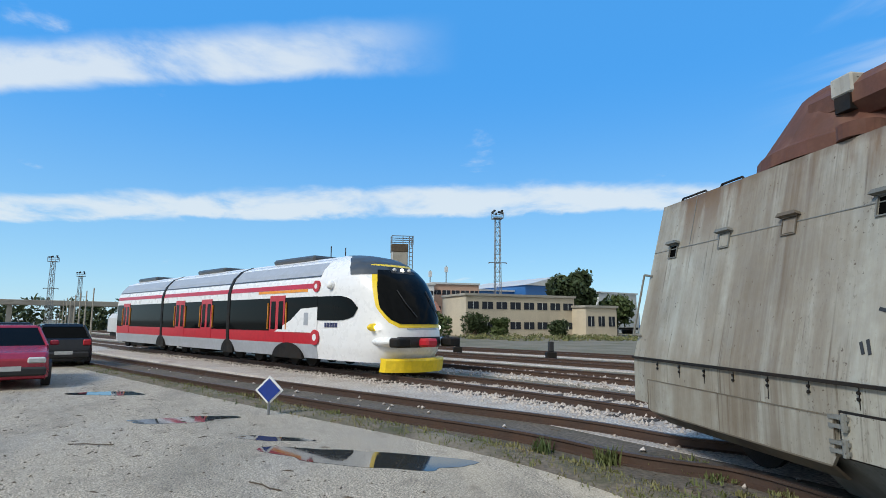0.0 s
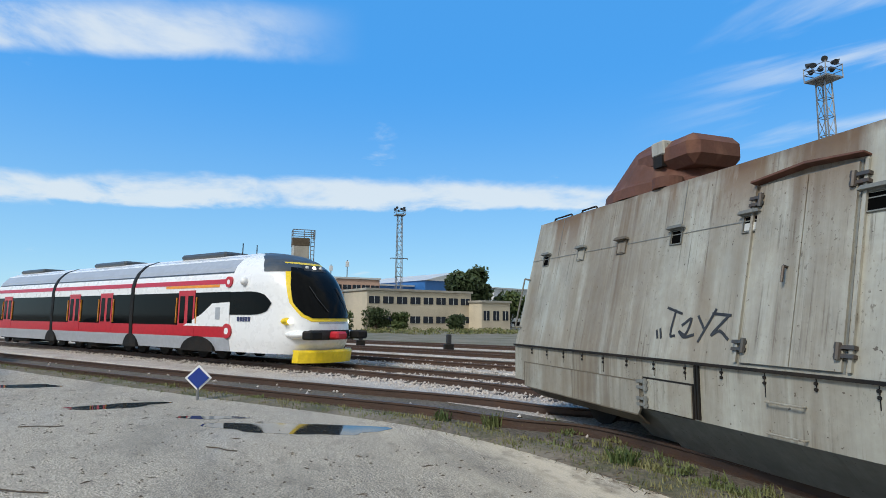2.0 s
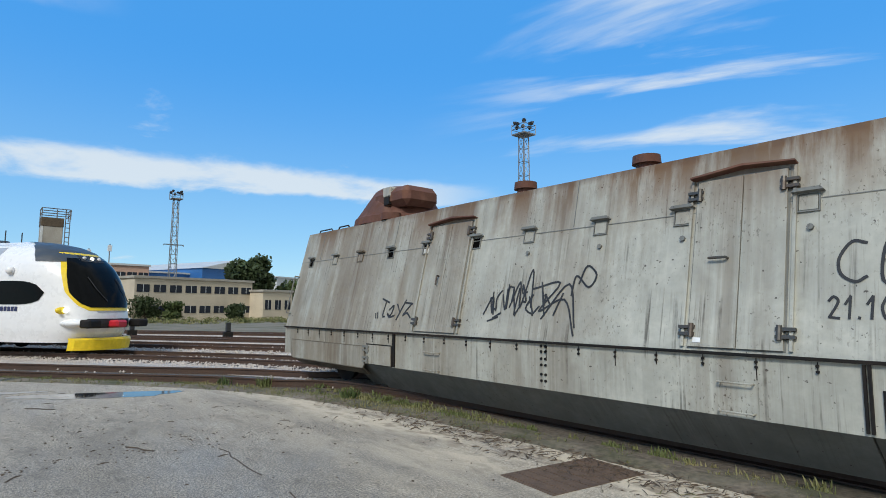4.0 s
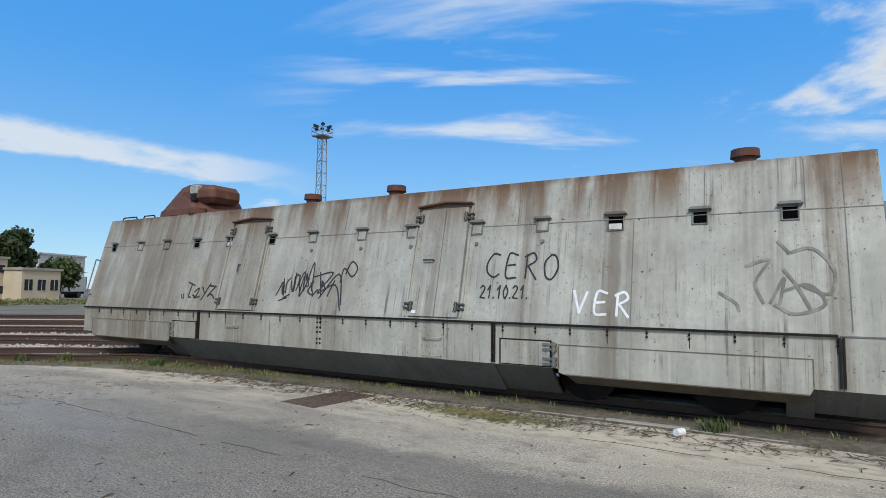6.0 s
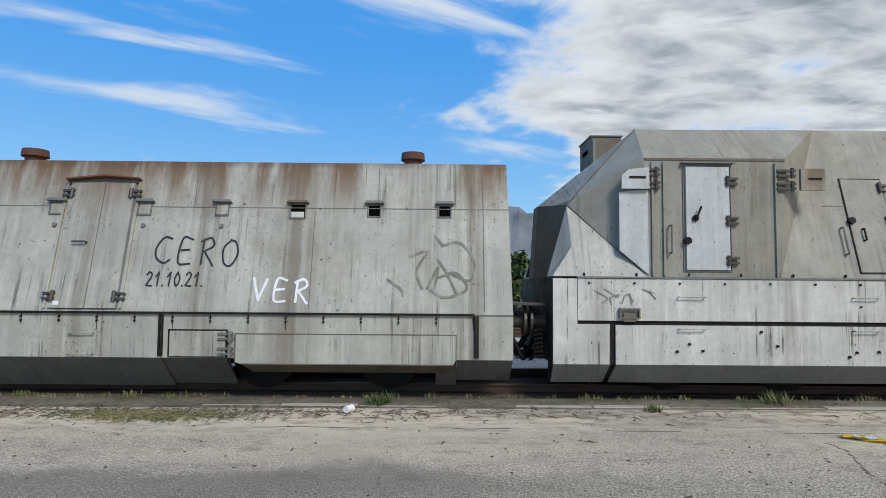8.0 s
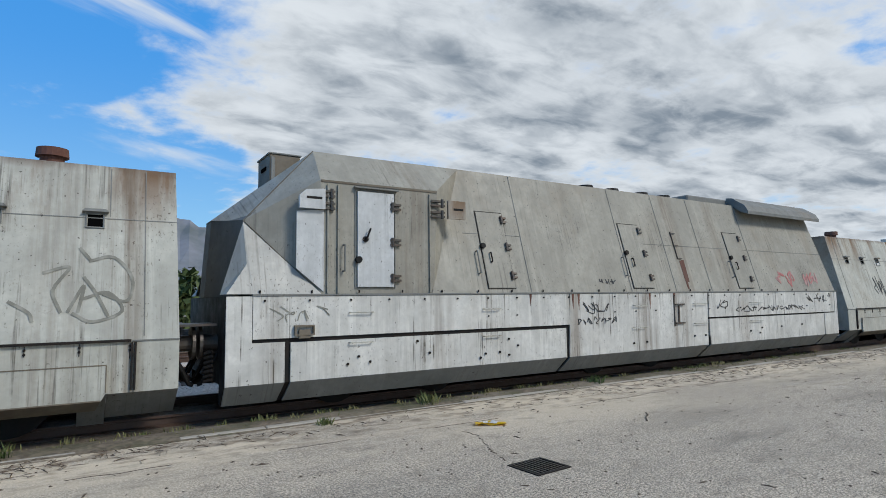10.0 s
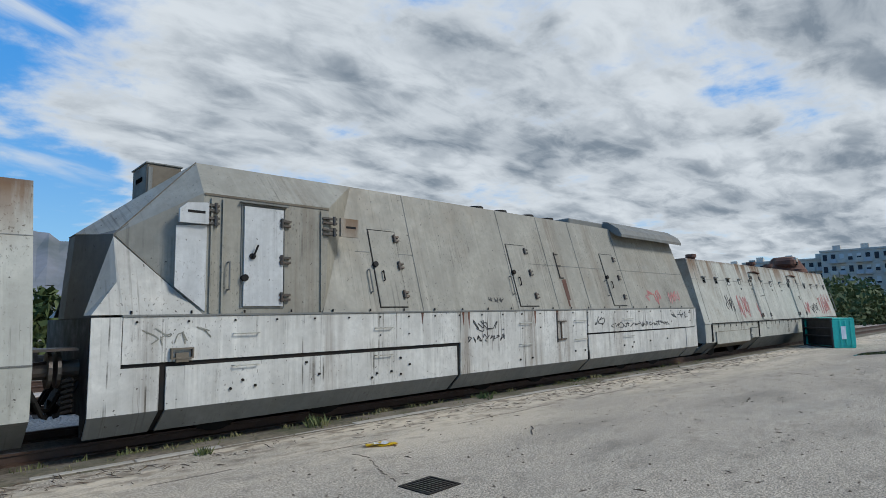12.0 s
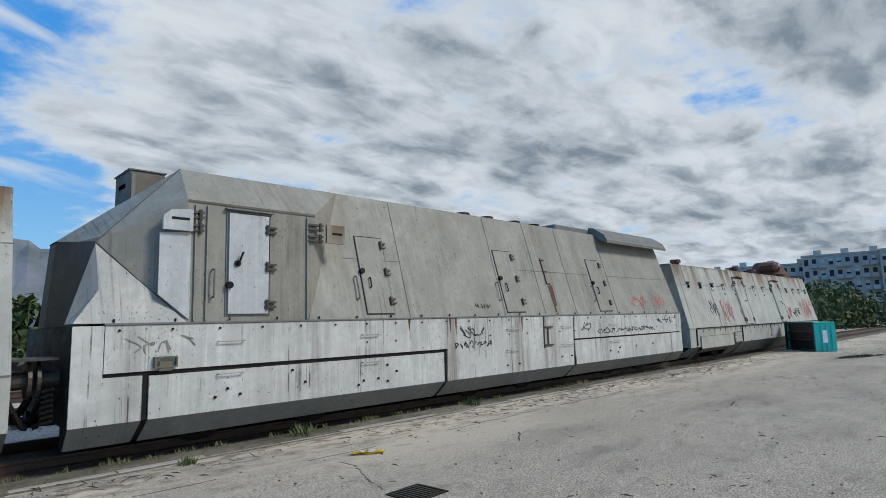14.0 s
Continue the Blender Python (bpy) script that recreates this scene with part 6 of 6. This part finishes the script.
# footbridge, posts and a shed at the yard's end
br = thing("road_bridge", "low grey concrete road bridge across the yard", "bridge", at=(-98.4, -30.9, -0.1), rz=-62)
part("deck", box((-18, -1.5, 3.6), (18, 1.5, 4.3), 0.05), "concrete", br)
for x in (-15, -8, -1, 6, 13):
    part("pier", box((x - 0.3, -1.0, 0), (x + 0.3, 1.0, 3.6)), "concrete", br)
for i in range(9):
    p = thing("catenary_post", "slim pale concrete post beside the tracks", "post", "row of posts", at=(-60 - i * 5.2, -18.4 - i * 2.8, -0.1))
    bm = bmesh.new()
    add_cyl(bm, (0, 0, 0), (0, 0, 4.4), 0.09, 0.05, n=8)
    part("shaft", bm, "kerb", p)
sh = thing("white_wagon", "small white goods wagon standing at the yard's end", "wagon", at=(-70.2, -19.7, -0.1), rz=32)
bm = bmesh.new()
pr = [(-0.95, 0.5), (-0.95, 1.9), (-0.6, 2.35), (0.6, 2.35), (0.95, 1.9), (0.95, 0.5)]
add_prism(bm, [(-2.2, y, z) for y, z in pr], [(2.2, y, z) for y, z in pr])
part("body", bm, "pale", sh)
part("door_opening", box((2.18, -0.5, 0.6), (2.22, 0.5, 2.0)), "black", sh)
part("underframe", box((-2.1, -0.7, 0.0), (2.1, 0.7, 0.5)), "black", sh)
for x, y in ((-36, 5.2), (-39.5, 9.6), (-47, 10.2), (-34, 13.2)):
    s_ = thing("point_lever", "small dark point lever between the tracks", "lever", "point levers", at=(x, y, -0.1))
    part("stand", box((-0.15, -0.25, 0), (0.15, 0.25, 0.35), 0.03), "black", s_)
    part("lamp", box((-0.12, -0.12, 0.35), (0.12, 0.12, 0.85), 0.03), "plastic", s_)


# ---- flats and mountain beyond the train ----
def flats(label, at, rz, width, floors, cols, seed):
    th = thing("apartment_block", label, "apartment block", "apartment blocks", at=at, rz=rz)
    rnd_ = random.Random(seed)
    h = floors * 2.9
    part("wall", box((0, -width / 2, -5), (11, width / 2, h)), "flats", th)
    part("roof", box((-0.2, -width / 2 - 0.2, h), (11.2, width / 2 + 0.2, h + 0.4)), "flats", th)
    for i in range(3):
        part("stair_head", box((2.5, -width / 2 + width * (i + 0.3) / 3, h + 0.4), (5.5, -width / 2 + width * (i + 0.3) / 3 + 1.6, h + 1.7)), "flats", th)
    for f in range(1, floors):
        for c in range(cols):
            y = -width / 2 + width * (c + 0.5) / cols
            z = f * 2.9 + 0.7
            w = width / cols * 0.5
            wd = part("window", box((-0.06, y - w / 2, z), (0.05, y + w / 2, z + 1.5)), "win", th)
            if rnd_.random() < 0.5:
                part("blind", box((-0.1, y - w / 2, z + rnd_.choice((0.4, 0.8))), (-0.065, y + w / 2, z + 1.5)), "pale", wd)
            if c % 3 != 0:
                bal = part("balcony", box((-1.2, y - w * 0.8, z - 0.75), (0, y + w * 0.8, z - 0.6)), "flats", th)
                part("parapet", box((-1.25, y - w * 0.8, z - 0.6), (-1.15, y + w * 0.8, z + 0.35)), rnd_.choice(("pale", "flats", "grey")), bal)
    return th


flats("grey concrete block of flats with balconies", (165, 47, 2), 12, 20, 4, 11, 1)
flats("grey concrete block of flats, taller middle block", (165, 30.5, 0.6), 8, 17, 5, 10, 2)
flats("pale concrete block of flats with stacked balconies", (163, 14.5, 0.6), 4, 17, 5, 10, 3)
flats("low grey block of flats behind the wagons", (170, 62, 2), 14, 14, 4, 8, 4)

bm = bmesh.new()
rows = []
for j in range(7):
    row = []
    for i in range(121):
        a = 0.02 + 1.62 * i / 120
        hh = (1 - 0.42 * min(1, max(0, (a - 0.5) / 0.5))) * (0.128 - 0.02 * math.sin(a * 2.2) + 0.03 * (noise.noise((a * 5, 1.3, 0)) + 0.45 * noise.noise((a * 19, 4, 0)) + 0.2 * noise.noise((a * 60, 7, 0)))) * 1500
        u = j / 6
        d = 1150 + 350 * u
        row.append((math.sin(a) * d, math.cos(a) * d, -2 + hh * u ** 1.3 + 10 * u * noise.noise((a * 30, u * 6, 2))))
    rows.append(row)
loft(bm, rows, caps=False, closed=False)
tagged(part("mountain", bm, "rock", smooth=False), "bare grey limestone mountain ridge", "mountain", kind="structure")
# ---- small things on the ground ----
def puddle(cx, cy, a, b, rz, seed):
    rnd_ = random.Random(seed)
    n = 44
    ph = [rnd_.uniform(0, 6.28) for _ in range(4)]
    pts = []
    for i in range(n):
        t_ = 2 * math.pi * i / n
        k = 1 + 0.16 * math.sin(2 * t_ + ph[0]) + 0.12 * math.sin(3 * t_ + ph[1]) + 0.08 * math.sin(5 * t_ + ph[2]) + 0.05 * math.sin(9 * t_ + ph[3])
        x, y = math.cos(t_) * a * k, math.sin(t_) * b * k
        c, s = math.cos(radians(rz)), math.sin(radians(rz))
        pts.append((cx + x * c - y * s, cy + x * s + y * c))
    bm = bmesh.new()
    add_prism(bm, [(x, y, -0.02) for x, y in pts], [(x, y, 0.004) for x, y in pts])
    return tagged(part("puddle", bm, "water"), "shallow rain puddle mirroring the sky on asphalt", "puddle", "puddles", "structure")


puddle(-14.3, 4.0, 1.2, 0.42, 62, 1)
puddle(-17.3, 1.1, 0.8, 0.30, 96, 2)
puddle(-21.0, -1.5, 0.7, 0.4, 80, 3)
puddle(-15.6, 2.75, 0.5, 0.16, 70, 4)
puddle(24.6, 4.4, 1.5, 0.32, -12, 5)
puddle(-11.2, 0.4, 1.0, 0.2, 35, 6)

mh = thing("cover_plate", "rusty iron cover plate set in the asphalt", "cover plate", at=(-5.85, 6.6, 0), rz=-7)
part("plate", box((-0.36, -0.6, -0.02), (0.36, 0.6, 0.006)), "iron", mh)
bm = bmesh.new()
for i in range(9):
    add_box(bm, (-0.34, -0.56 + i * 0.138, 0.006), (0.34, -0.548 + i * 0.138, 0.011))
part("tread", bm, "iron", mh)

gr = thing("drain_grate", "black cast iron drain grate in the asphalt", "drain grate", at=(3.72, 4.24, 0), rz=4)
part("pit", box((-0.19, -0.18, -0.2), (0.19, 0.18, 0.0045)), "void", gr)
part("rim", add_frame(bmesh.new(), lambda x, z, off=0.0: Vector((x, z, off)), -0.22, -0.205, 0.22, 0.205, 0.03, -0.02, 0.01), "black", gr)
for i in range(8):
    part("bar", box((-0.172 + i * 0.046, -0.178, -0.02), (-0.156 + i * 0.046, 0.178, 0.01)), "steel", gr)

cn = thing("tin_can", "white crushed drink can lying on the kerb edge", "can", at=(-1.07, 7.05, 0.045), rz=60)
bm = bmesh.new()
add_cyl(bm, (-0.06, 0, 0), (0.06, 0, 0), 0.042, 0.045, n=14)
part("shell", bm, "paint_white", cn)
bm = bmesh.new()
add_cyl(bm, (0.06, 0, 0), (0.066, 0, 0), 0.036, n=14)
part("end", bm, "steel", cn)

lt = thing("litter_wrapper", "crumpled yellow and white wrapper on the asphalt", "litter", at=(4.43, 5.95, 0.003), rz=-30)
bm = bmesh.new()
rows = [[(x / 10 - 0.2, y / 20 - 0.08, 0.02 + 0.018 * math.sin(x * 2.1 + y * 1.3)) for y in range(4)] for x in range(5)]
loft(bm, rows, caps=False, closed=False)
bmesh.ops.solidify(bm, geom=bm.faces[:], thickness=0.004)
part("wrapper", bm, "yellow", lt)
bm = bmesh.new()
rows = [[(x / 14 - 0.1, y / 26 - 0.06, 0.032 + 0.012 * math.sin(x * 2.7 + y)) for y in range(4)] for x in range(4)]
loft(bm, rows, caps=False, closed=False)
bmesh.ops.solidify(bm, geom=bm.faces[:], thickness=0.004)
part("lining", bm, "paint_white", lt)

# overturned cabin on the apron
cb = thing("portable_toilet", "overturned teal plastic cabin with open dark front on asphalt", "portable toilet", at=(26.7, 6.2, 0), rz=42)
part("shell_floor", box((0, -0.85, 0), (2.15, 0, 0.06), 0.02), "teal", cb)
part("shell_top", box((0, -0.85, 1.12), (2.15, 0, 1.18), 0.02), "teal", cb)
part("shell_back", box((0, -0.85, 0.06), (2.15, -0.79, 1.12)), "teal", cb)
part("end_panel", box((0.0, -0.79, 0.06), (0.06, -0.02, 1.12)), "teal", cb, "teal ribbed roof panel")
part("end_panel", box((2.09, -0.79, 0.06), (2.15, -0.02, 1.12)), "teal", cb)
part("dark_inside", box((0.1, -0.77, 0.08), (2.05, -0.12, 1.10)), "plastic", cb, "dark open inside")
for x in (0.0, 2.07):
    part("frame_post", box((x, -0.05, 0.0), (x + 0.08, 0.03, 1.18), 0.01), "plastic", cb)
for z in (0.0, 0.42, 0.74, 1.12):
    part("frame_rail", box((0.08, -0.06, z), (2.07, 0.02, z + 0.06), 0.01), "plastic", cb)
for y in (-0.7, -0.5, -0.3):
    part("rib", box((-0.02, y - 0.03, 0.1), (0.0, y + 0.03, 1.08), 0.008), "teal", cb)
bm = bmesh.new()
add_box(bm, (-0.03, -0.5, 0.35), (-0.02, -0.32, 0.85), 0.004)
part("pale_mark", bm, "paint_white", cb)

# kerb stones along the train
kb = tagged(new("kerb"), "pale concrete kerb stones along the apron edge", "kerb", kind="structure")
me = None
for i in range(38):
    x = -3.0 + i
    if me is None:
        k = part("kerb_stone", box((0.004, 0, -0.2), (0.996, 0.13, 0.016), 0.012), "kerb", kb)
        me = k.data
    else:
        k = new("kerb_stone", me)
        k.parent = kb
    k.matrix_basis = pose(x, 7.36 + 0.008 * math.sin(i * 2.3), 0.006 * math.sin(i * 1.7), 0, 0, 0.25 * math.sin(i * 3.1))


def scatter(name, label, category, build, material):
    co, fc = build()
    m_ = bpy.data.meshes.new(name)
    m_.from_pydata(co, [], fc)
    m_.materials.append(M[material])
    return tagged(new(name, m_), label, category, kind="stuff")


def blades(spots, per, h, spread, seed):
    rnd_ = random.Random(seed)

    def build():
        co, fc = [], []
        for x, y, z, k in spots:
            for _ in range(per):
                t_, q = rnd_.uniform(0, 6.28), rnd_.uniform(0, spread) * k
                bx, by = x + math.cos(t_) * q, y + math.sin(t_) * q
                hh, ln, w = h * k * rnd_.uniform(0.4, 1.2), rnd_.uniform(0.1, 0.6) * h * k, 0.006 + 0.004 * k
                a = rnd_.uniform(0, 6.28)
                dx, dy = math.cos(a), math.sin(a)
                n0 = len(co)
                co += [(bx - dy * w, by + dx * w, z), (bx + dy * w, by - dx * w, z), (bx + dx * ln * 0.4 + dy * w * 0.8, by + dy * ln * 0.4 - dx * w * 0.8, z + hh * 0.6), (bx + dx * ln, by + dy * ln, z + hh)]
                fc += [(n0, n0 + 1, n0 + 2), (n0, n0 + 2, n0 + 3)]
        return co, fc
    return build


rnd = random.Random(77)
verge = [(rnd.uniform(-14, 19), rnd.uniform(7.52, 8.1), -0.03, rnd.uniform(0.3, 1.0)) for _ in range(420)]
verge += [(rnd.uniform(-14, -3), rnd.uniform(7.35, 7.95), -0.03, rnd.uniform(0.4, 1.0)) for _ in range(110)]
scatter("verge_grass", "thin green and straw grass along the train's foot", "grass", blades(verge, 18, 0.10, 0.14, 1), "grass")
line = offset_line(spline(EDGE, 30), 0.28)
track_side = [(p.x + rnd.uniform(-0.3, 0.3), p.y + rnd.uniform(-0.2, 0.35), -0.03, rnd.uniform(0.4, 1.2)) for p in line if -34 < p.x < -8 for _ in range(7)]
scatter("verge_grass", "green grass strip between the apron and nearest rail", "grass", blades(track_side, 14, 0.085, 0.16, 2), "grass")
for i, (x, y, k) in enumerate(((-0.75, 7.5, 1.5), (4.5, 7.6, 1.5), (-14.6, 6.3, 1.3), (-13.9, 6.9, 1.5), (8.1, 7.6, 1.4), (2.7, 7.2, 1.0), (-11.2, 7.3, 1.6))):
    scatter("weed_tuft", "tall weed tuft at the wagon's foot", "weed", blades([(x, y, -0.05, k * 0.72)], 90, 0.2, 0.16, 30 + i), "grass" if i % 2 else "leaf")


def straw(n, cx, cy, sx, sy, seed):
    rs = np.random.RandomState(seed)

    def build():
        co, fc = [], []
        for _ in range(n):
            x, y, a, ln = rs.normal(cx, sx), min(7.3, rs.normal(cy, sy)), rs.uniform(0, 3.14), rs.uniform(0.015, 0.09)
            dx, dy, w = math.cos(a) * ln, math.sin(a) * ln, rs.uniform(0.002, 0.005)
            z0, z1 = rs.uniform(0.002, 0.02), rs.uniform(0.002, 0.03)
            n0 = len(co)
            co += [(x - dx - dy * w / ln, y - dy + dx * w / ln, z0), (x - dx + dy * w / ln, y - dy - dx * w / ln, z0), (x + dx, y + dy, z1), (x, y, max(z0, z1) + w)]
            fc += [(n0, n0 + 1, n0 + 2), (n0, n0 + 3, n0 + 2), (n0 + 1, n0 + 2, n0 + 3)]
        return co, fc
    return build


scatter("dry_clippings", "heap of dry straw-coloured clippings on the asphalt", "straw", straw(900, -3.4, 6.8, 0.55, 0.15, 3), "grass")
scatter("dry_clippings", "brown dead stalks lying along the apron edge", "straw", straw(1600, -5.0, 7.0, 4.0, 0.22, 5), "wood")
scatter("dry_clippings", "brown dead leaves and stalks along the kerb", "straw", straw(500, 14.0, 6.9, 4.5, 0.25, 6), "wood")


def stones():
    rs = np.random.RandomState(4)
    co, fc = [], []
    octa = np.array([(1, 0, 0), (-1, 0, 0), (0, 1, 0), (0, -1, 0), (0, 0, 1), (0, 0, -1)], float)
    tri = [(0, 2, 4), (2, 1, 4), (1, 3, 4), (3, 0, 4), (2, 0, 5), (1, 2, 5), (3, 1, 5), (0, 3, 5)]
    spots = []
    for ctrl, n, lo, hi in ((TRACK_B, 11000, -38, -10), (TRACK_A, 120, -34, -10), (TRACK_C, 2500, -45, -15), (TRACK_B, 1800, -2, 6)):
        pts = [p for p in spline(ctrl, 60) if lo < p.x < hi]
        for _ in range(n):
            i = rs.randint(1, len(pts) - 1)
            t_ = (pts[i] - pts[i - 1]).normalized()
            u, o = rs.uniform(0, 1), rs.uniform(-3.0 if ctrl is TRACK_B else -2.0, 2.0)
            if ctrl is TRACK_A and o < -1.0:
                continue
            p = pts[i - 1] + (pts[i] - pts[i - 1]) * u + Vector((-t_.y, t_.x, 0)) * o
            spots.append((p.x, p.y, -0.045 - 0.05 * max(0, abs(o) - 1.3) / 0.7))
    for x, y, z in spots:
        s = rs.uniform(0.025, 0.055)
        v = octa * rs.uniform(0.6, 1.2, (6, 1)) * s + rs.normal(size=(6, 3)) * s * 0.15 + (x, y, z + s * 0.3)
        n0 = len(co)
        co.extend(map(tuple, v))
        fc.extend((a + n0, b + n0, c + n0) for a, b, c in tri)
    return co, fc


scatter("ballast_stones", "loose pale broken stone between the rails", "ballast", stones, "stone")


def crumbs():
    rs = np.random.RandomState(6)
    co, fc = [], []
    for _ in range(4200):
        x, y = rs.uniform(-32, 20) if rs.uniform() < 0.45 else rs.uniform(-26, -9), rs.uniform(0.5, 7.2)
        if x < -10:
            y = rs.uniform(-6, 6)
            if y > 0.76 * (x + 13) + 5.2:
                continue
        s, a, ln = rs.uniform(0.006, 0.014), rs.uniform(0, 3.14), rs.choice((1.0, 1.5, 5.0), p=(0.55, 0.35, 0.10))
        dx, dy = math.cos(a) * s * ln, math.sin(a) * s * ln
        ex, ey = -math.sin(a) * s, math.cos(a) * s
        n0 = len(co)
        co += [(x - dx - ex, y - dy - ey, 0.001), (x + dx - ex, y + dy - ey, 0.001), (x + dx + ex, y + dy + ey, 0.001), (x - dx + ex, y - dy + ey, 0.001), (x, y, 0.001 + s * 0.9)]
        fc += [(n0, n0 + 1, n0 + 4), (n0 + 1, n0 + 2, n0 + 4), (n0 + 2, n0 + 3, n0 + 4), (n0 + 3, n0, n0 + 4)]
    return co, fc


scatter("ground_debris", "scattered leaf crumbs and twigs on asphalt", "debris", crumbs, "wood")
for i, (x, y, ln, rz) in enumerate(((-12.0, 1.2, 0.9, 60), (-15.4, 0.5, 0.6, 75), (-13.2, 3.0, 0.5, 40), (6.4, 5.1, 0.55, 35), (11.0, 3.9, 0.5, 10), (-9.5, 3.6, 0.45, 20))):
    tw_ = thing("dry_twig", "thin dry dark twig lying on the asphalt", "twig", "twigs", at=(x, y, 0.008), rz=rz)
    part("stick", add_tube(bmesh.new(), [(-ln / 2, 0, 0), (-ln * 0.1, 0.03, 0.006), (ln * 0.2, 0.01, 0.004), (ln / 2, 0.05, 0.002)], 0.007, 5), "wood", tw_)
# long crack along the apron
bm = bmesh.new()
for line_ in ([(-9, 4.35), (-6, 4.2), (-3, 4.05), (0, 3.95), (3, 4.0)], [(-2, 6.35), (1, 6.3), (4, 6.2), (8, 6.3), (14, 6.35)], [(3.6, 4.6), (3.7, 5.0), (3.95, 5.6), (3.8, 6.2)]):
    pts = spline([(x, y, 0) for x, y in line_], 14)
    pts = [p + Vector((rnd.uniform(-0.02, 0.02), rnd.uniform(-0.03, 0.03), 0)) for p in pts]
    for k0 in range(0, len(pts) - 7, 9):
        w_ = rnd.uniform(0.003, 0.008)
        strip_section(bm, pts[k0:k0 + rnd.choice((5, 7, 8))], [(-w_, -0.01), (w_, -0.01), (w_, 0.003), (-w_, 0.003)])
tagged(part("asphalt_crack", bm, "wood"), "dark ragged cracks in the asphalt", "crack", kind="structure")

# sleepers, laid last
sl = None
for ctrl, lo, hi in ((TRACK_A, -42, 22), (TRACK_B, -45, 12)):
    pts = [p for p in spline(ctrl, 90) if lo < p.x < hi]
    tk = [o for o in bpy.data.objects if o.name.startswith("railway_track")][0 if ctrl is TRACK_A else 1]
    acc = 0.0
    for a, b in zip(pts, pts[1:]):
        acc += (b - a).length
        if acc > 0.62:
            acc = 0.0
            if sl is None:
                o = part("sleeper", box((-0.12, -1.25, -0.15), (0.12, 1.25, -0.005), 0.015), "sleeper", tk)
                sl = o.data
            else:
                o = new("sleeper", sl)
                o.parent = tk
            t_ = b - a
            o.matrix_basis = pose(a.x, a.y, -0.046 if ctrl is TRACK_A else -0.02, 0, 0, math.degrees(math.atan2(t_.y, t_.x)))
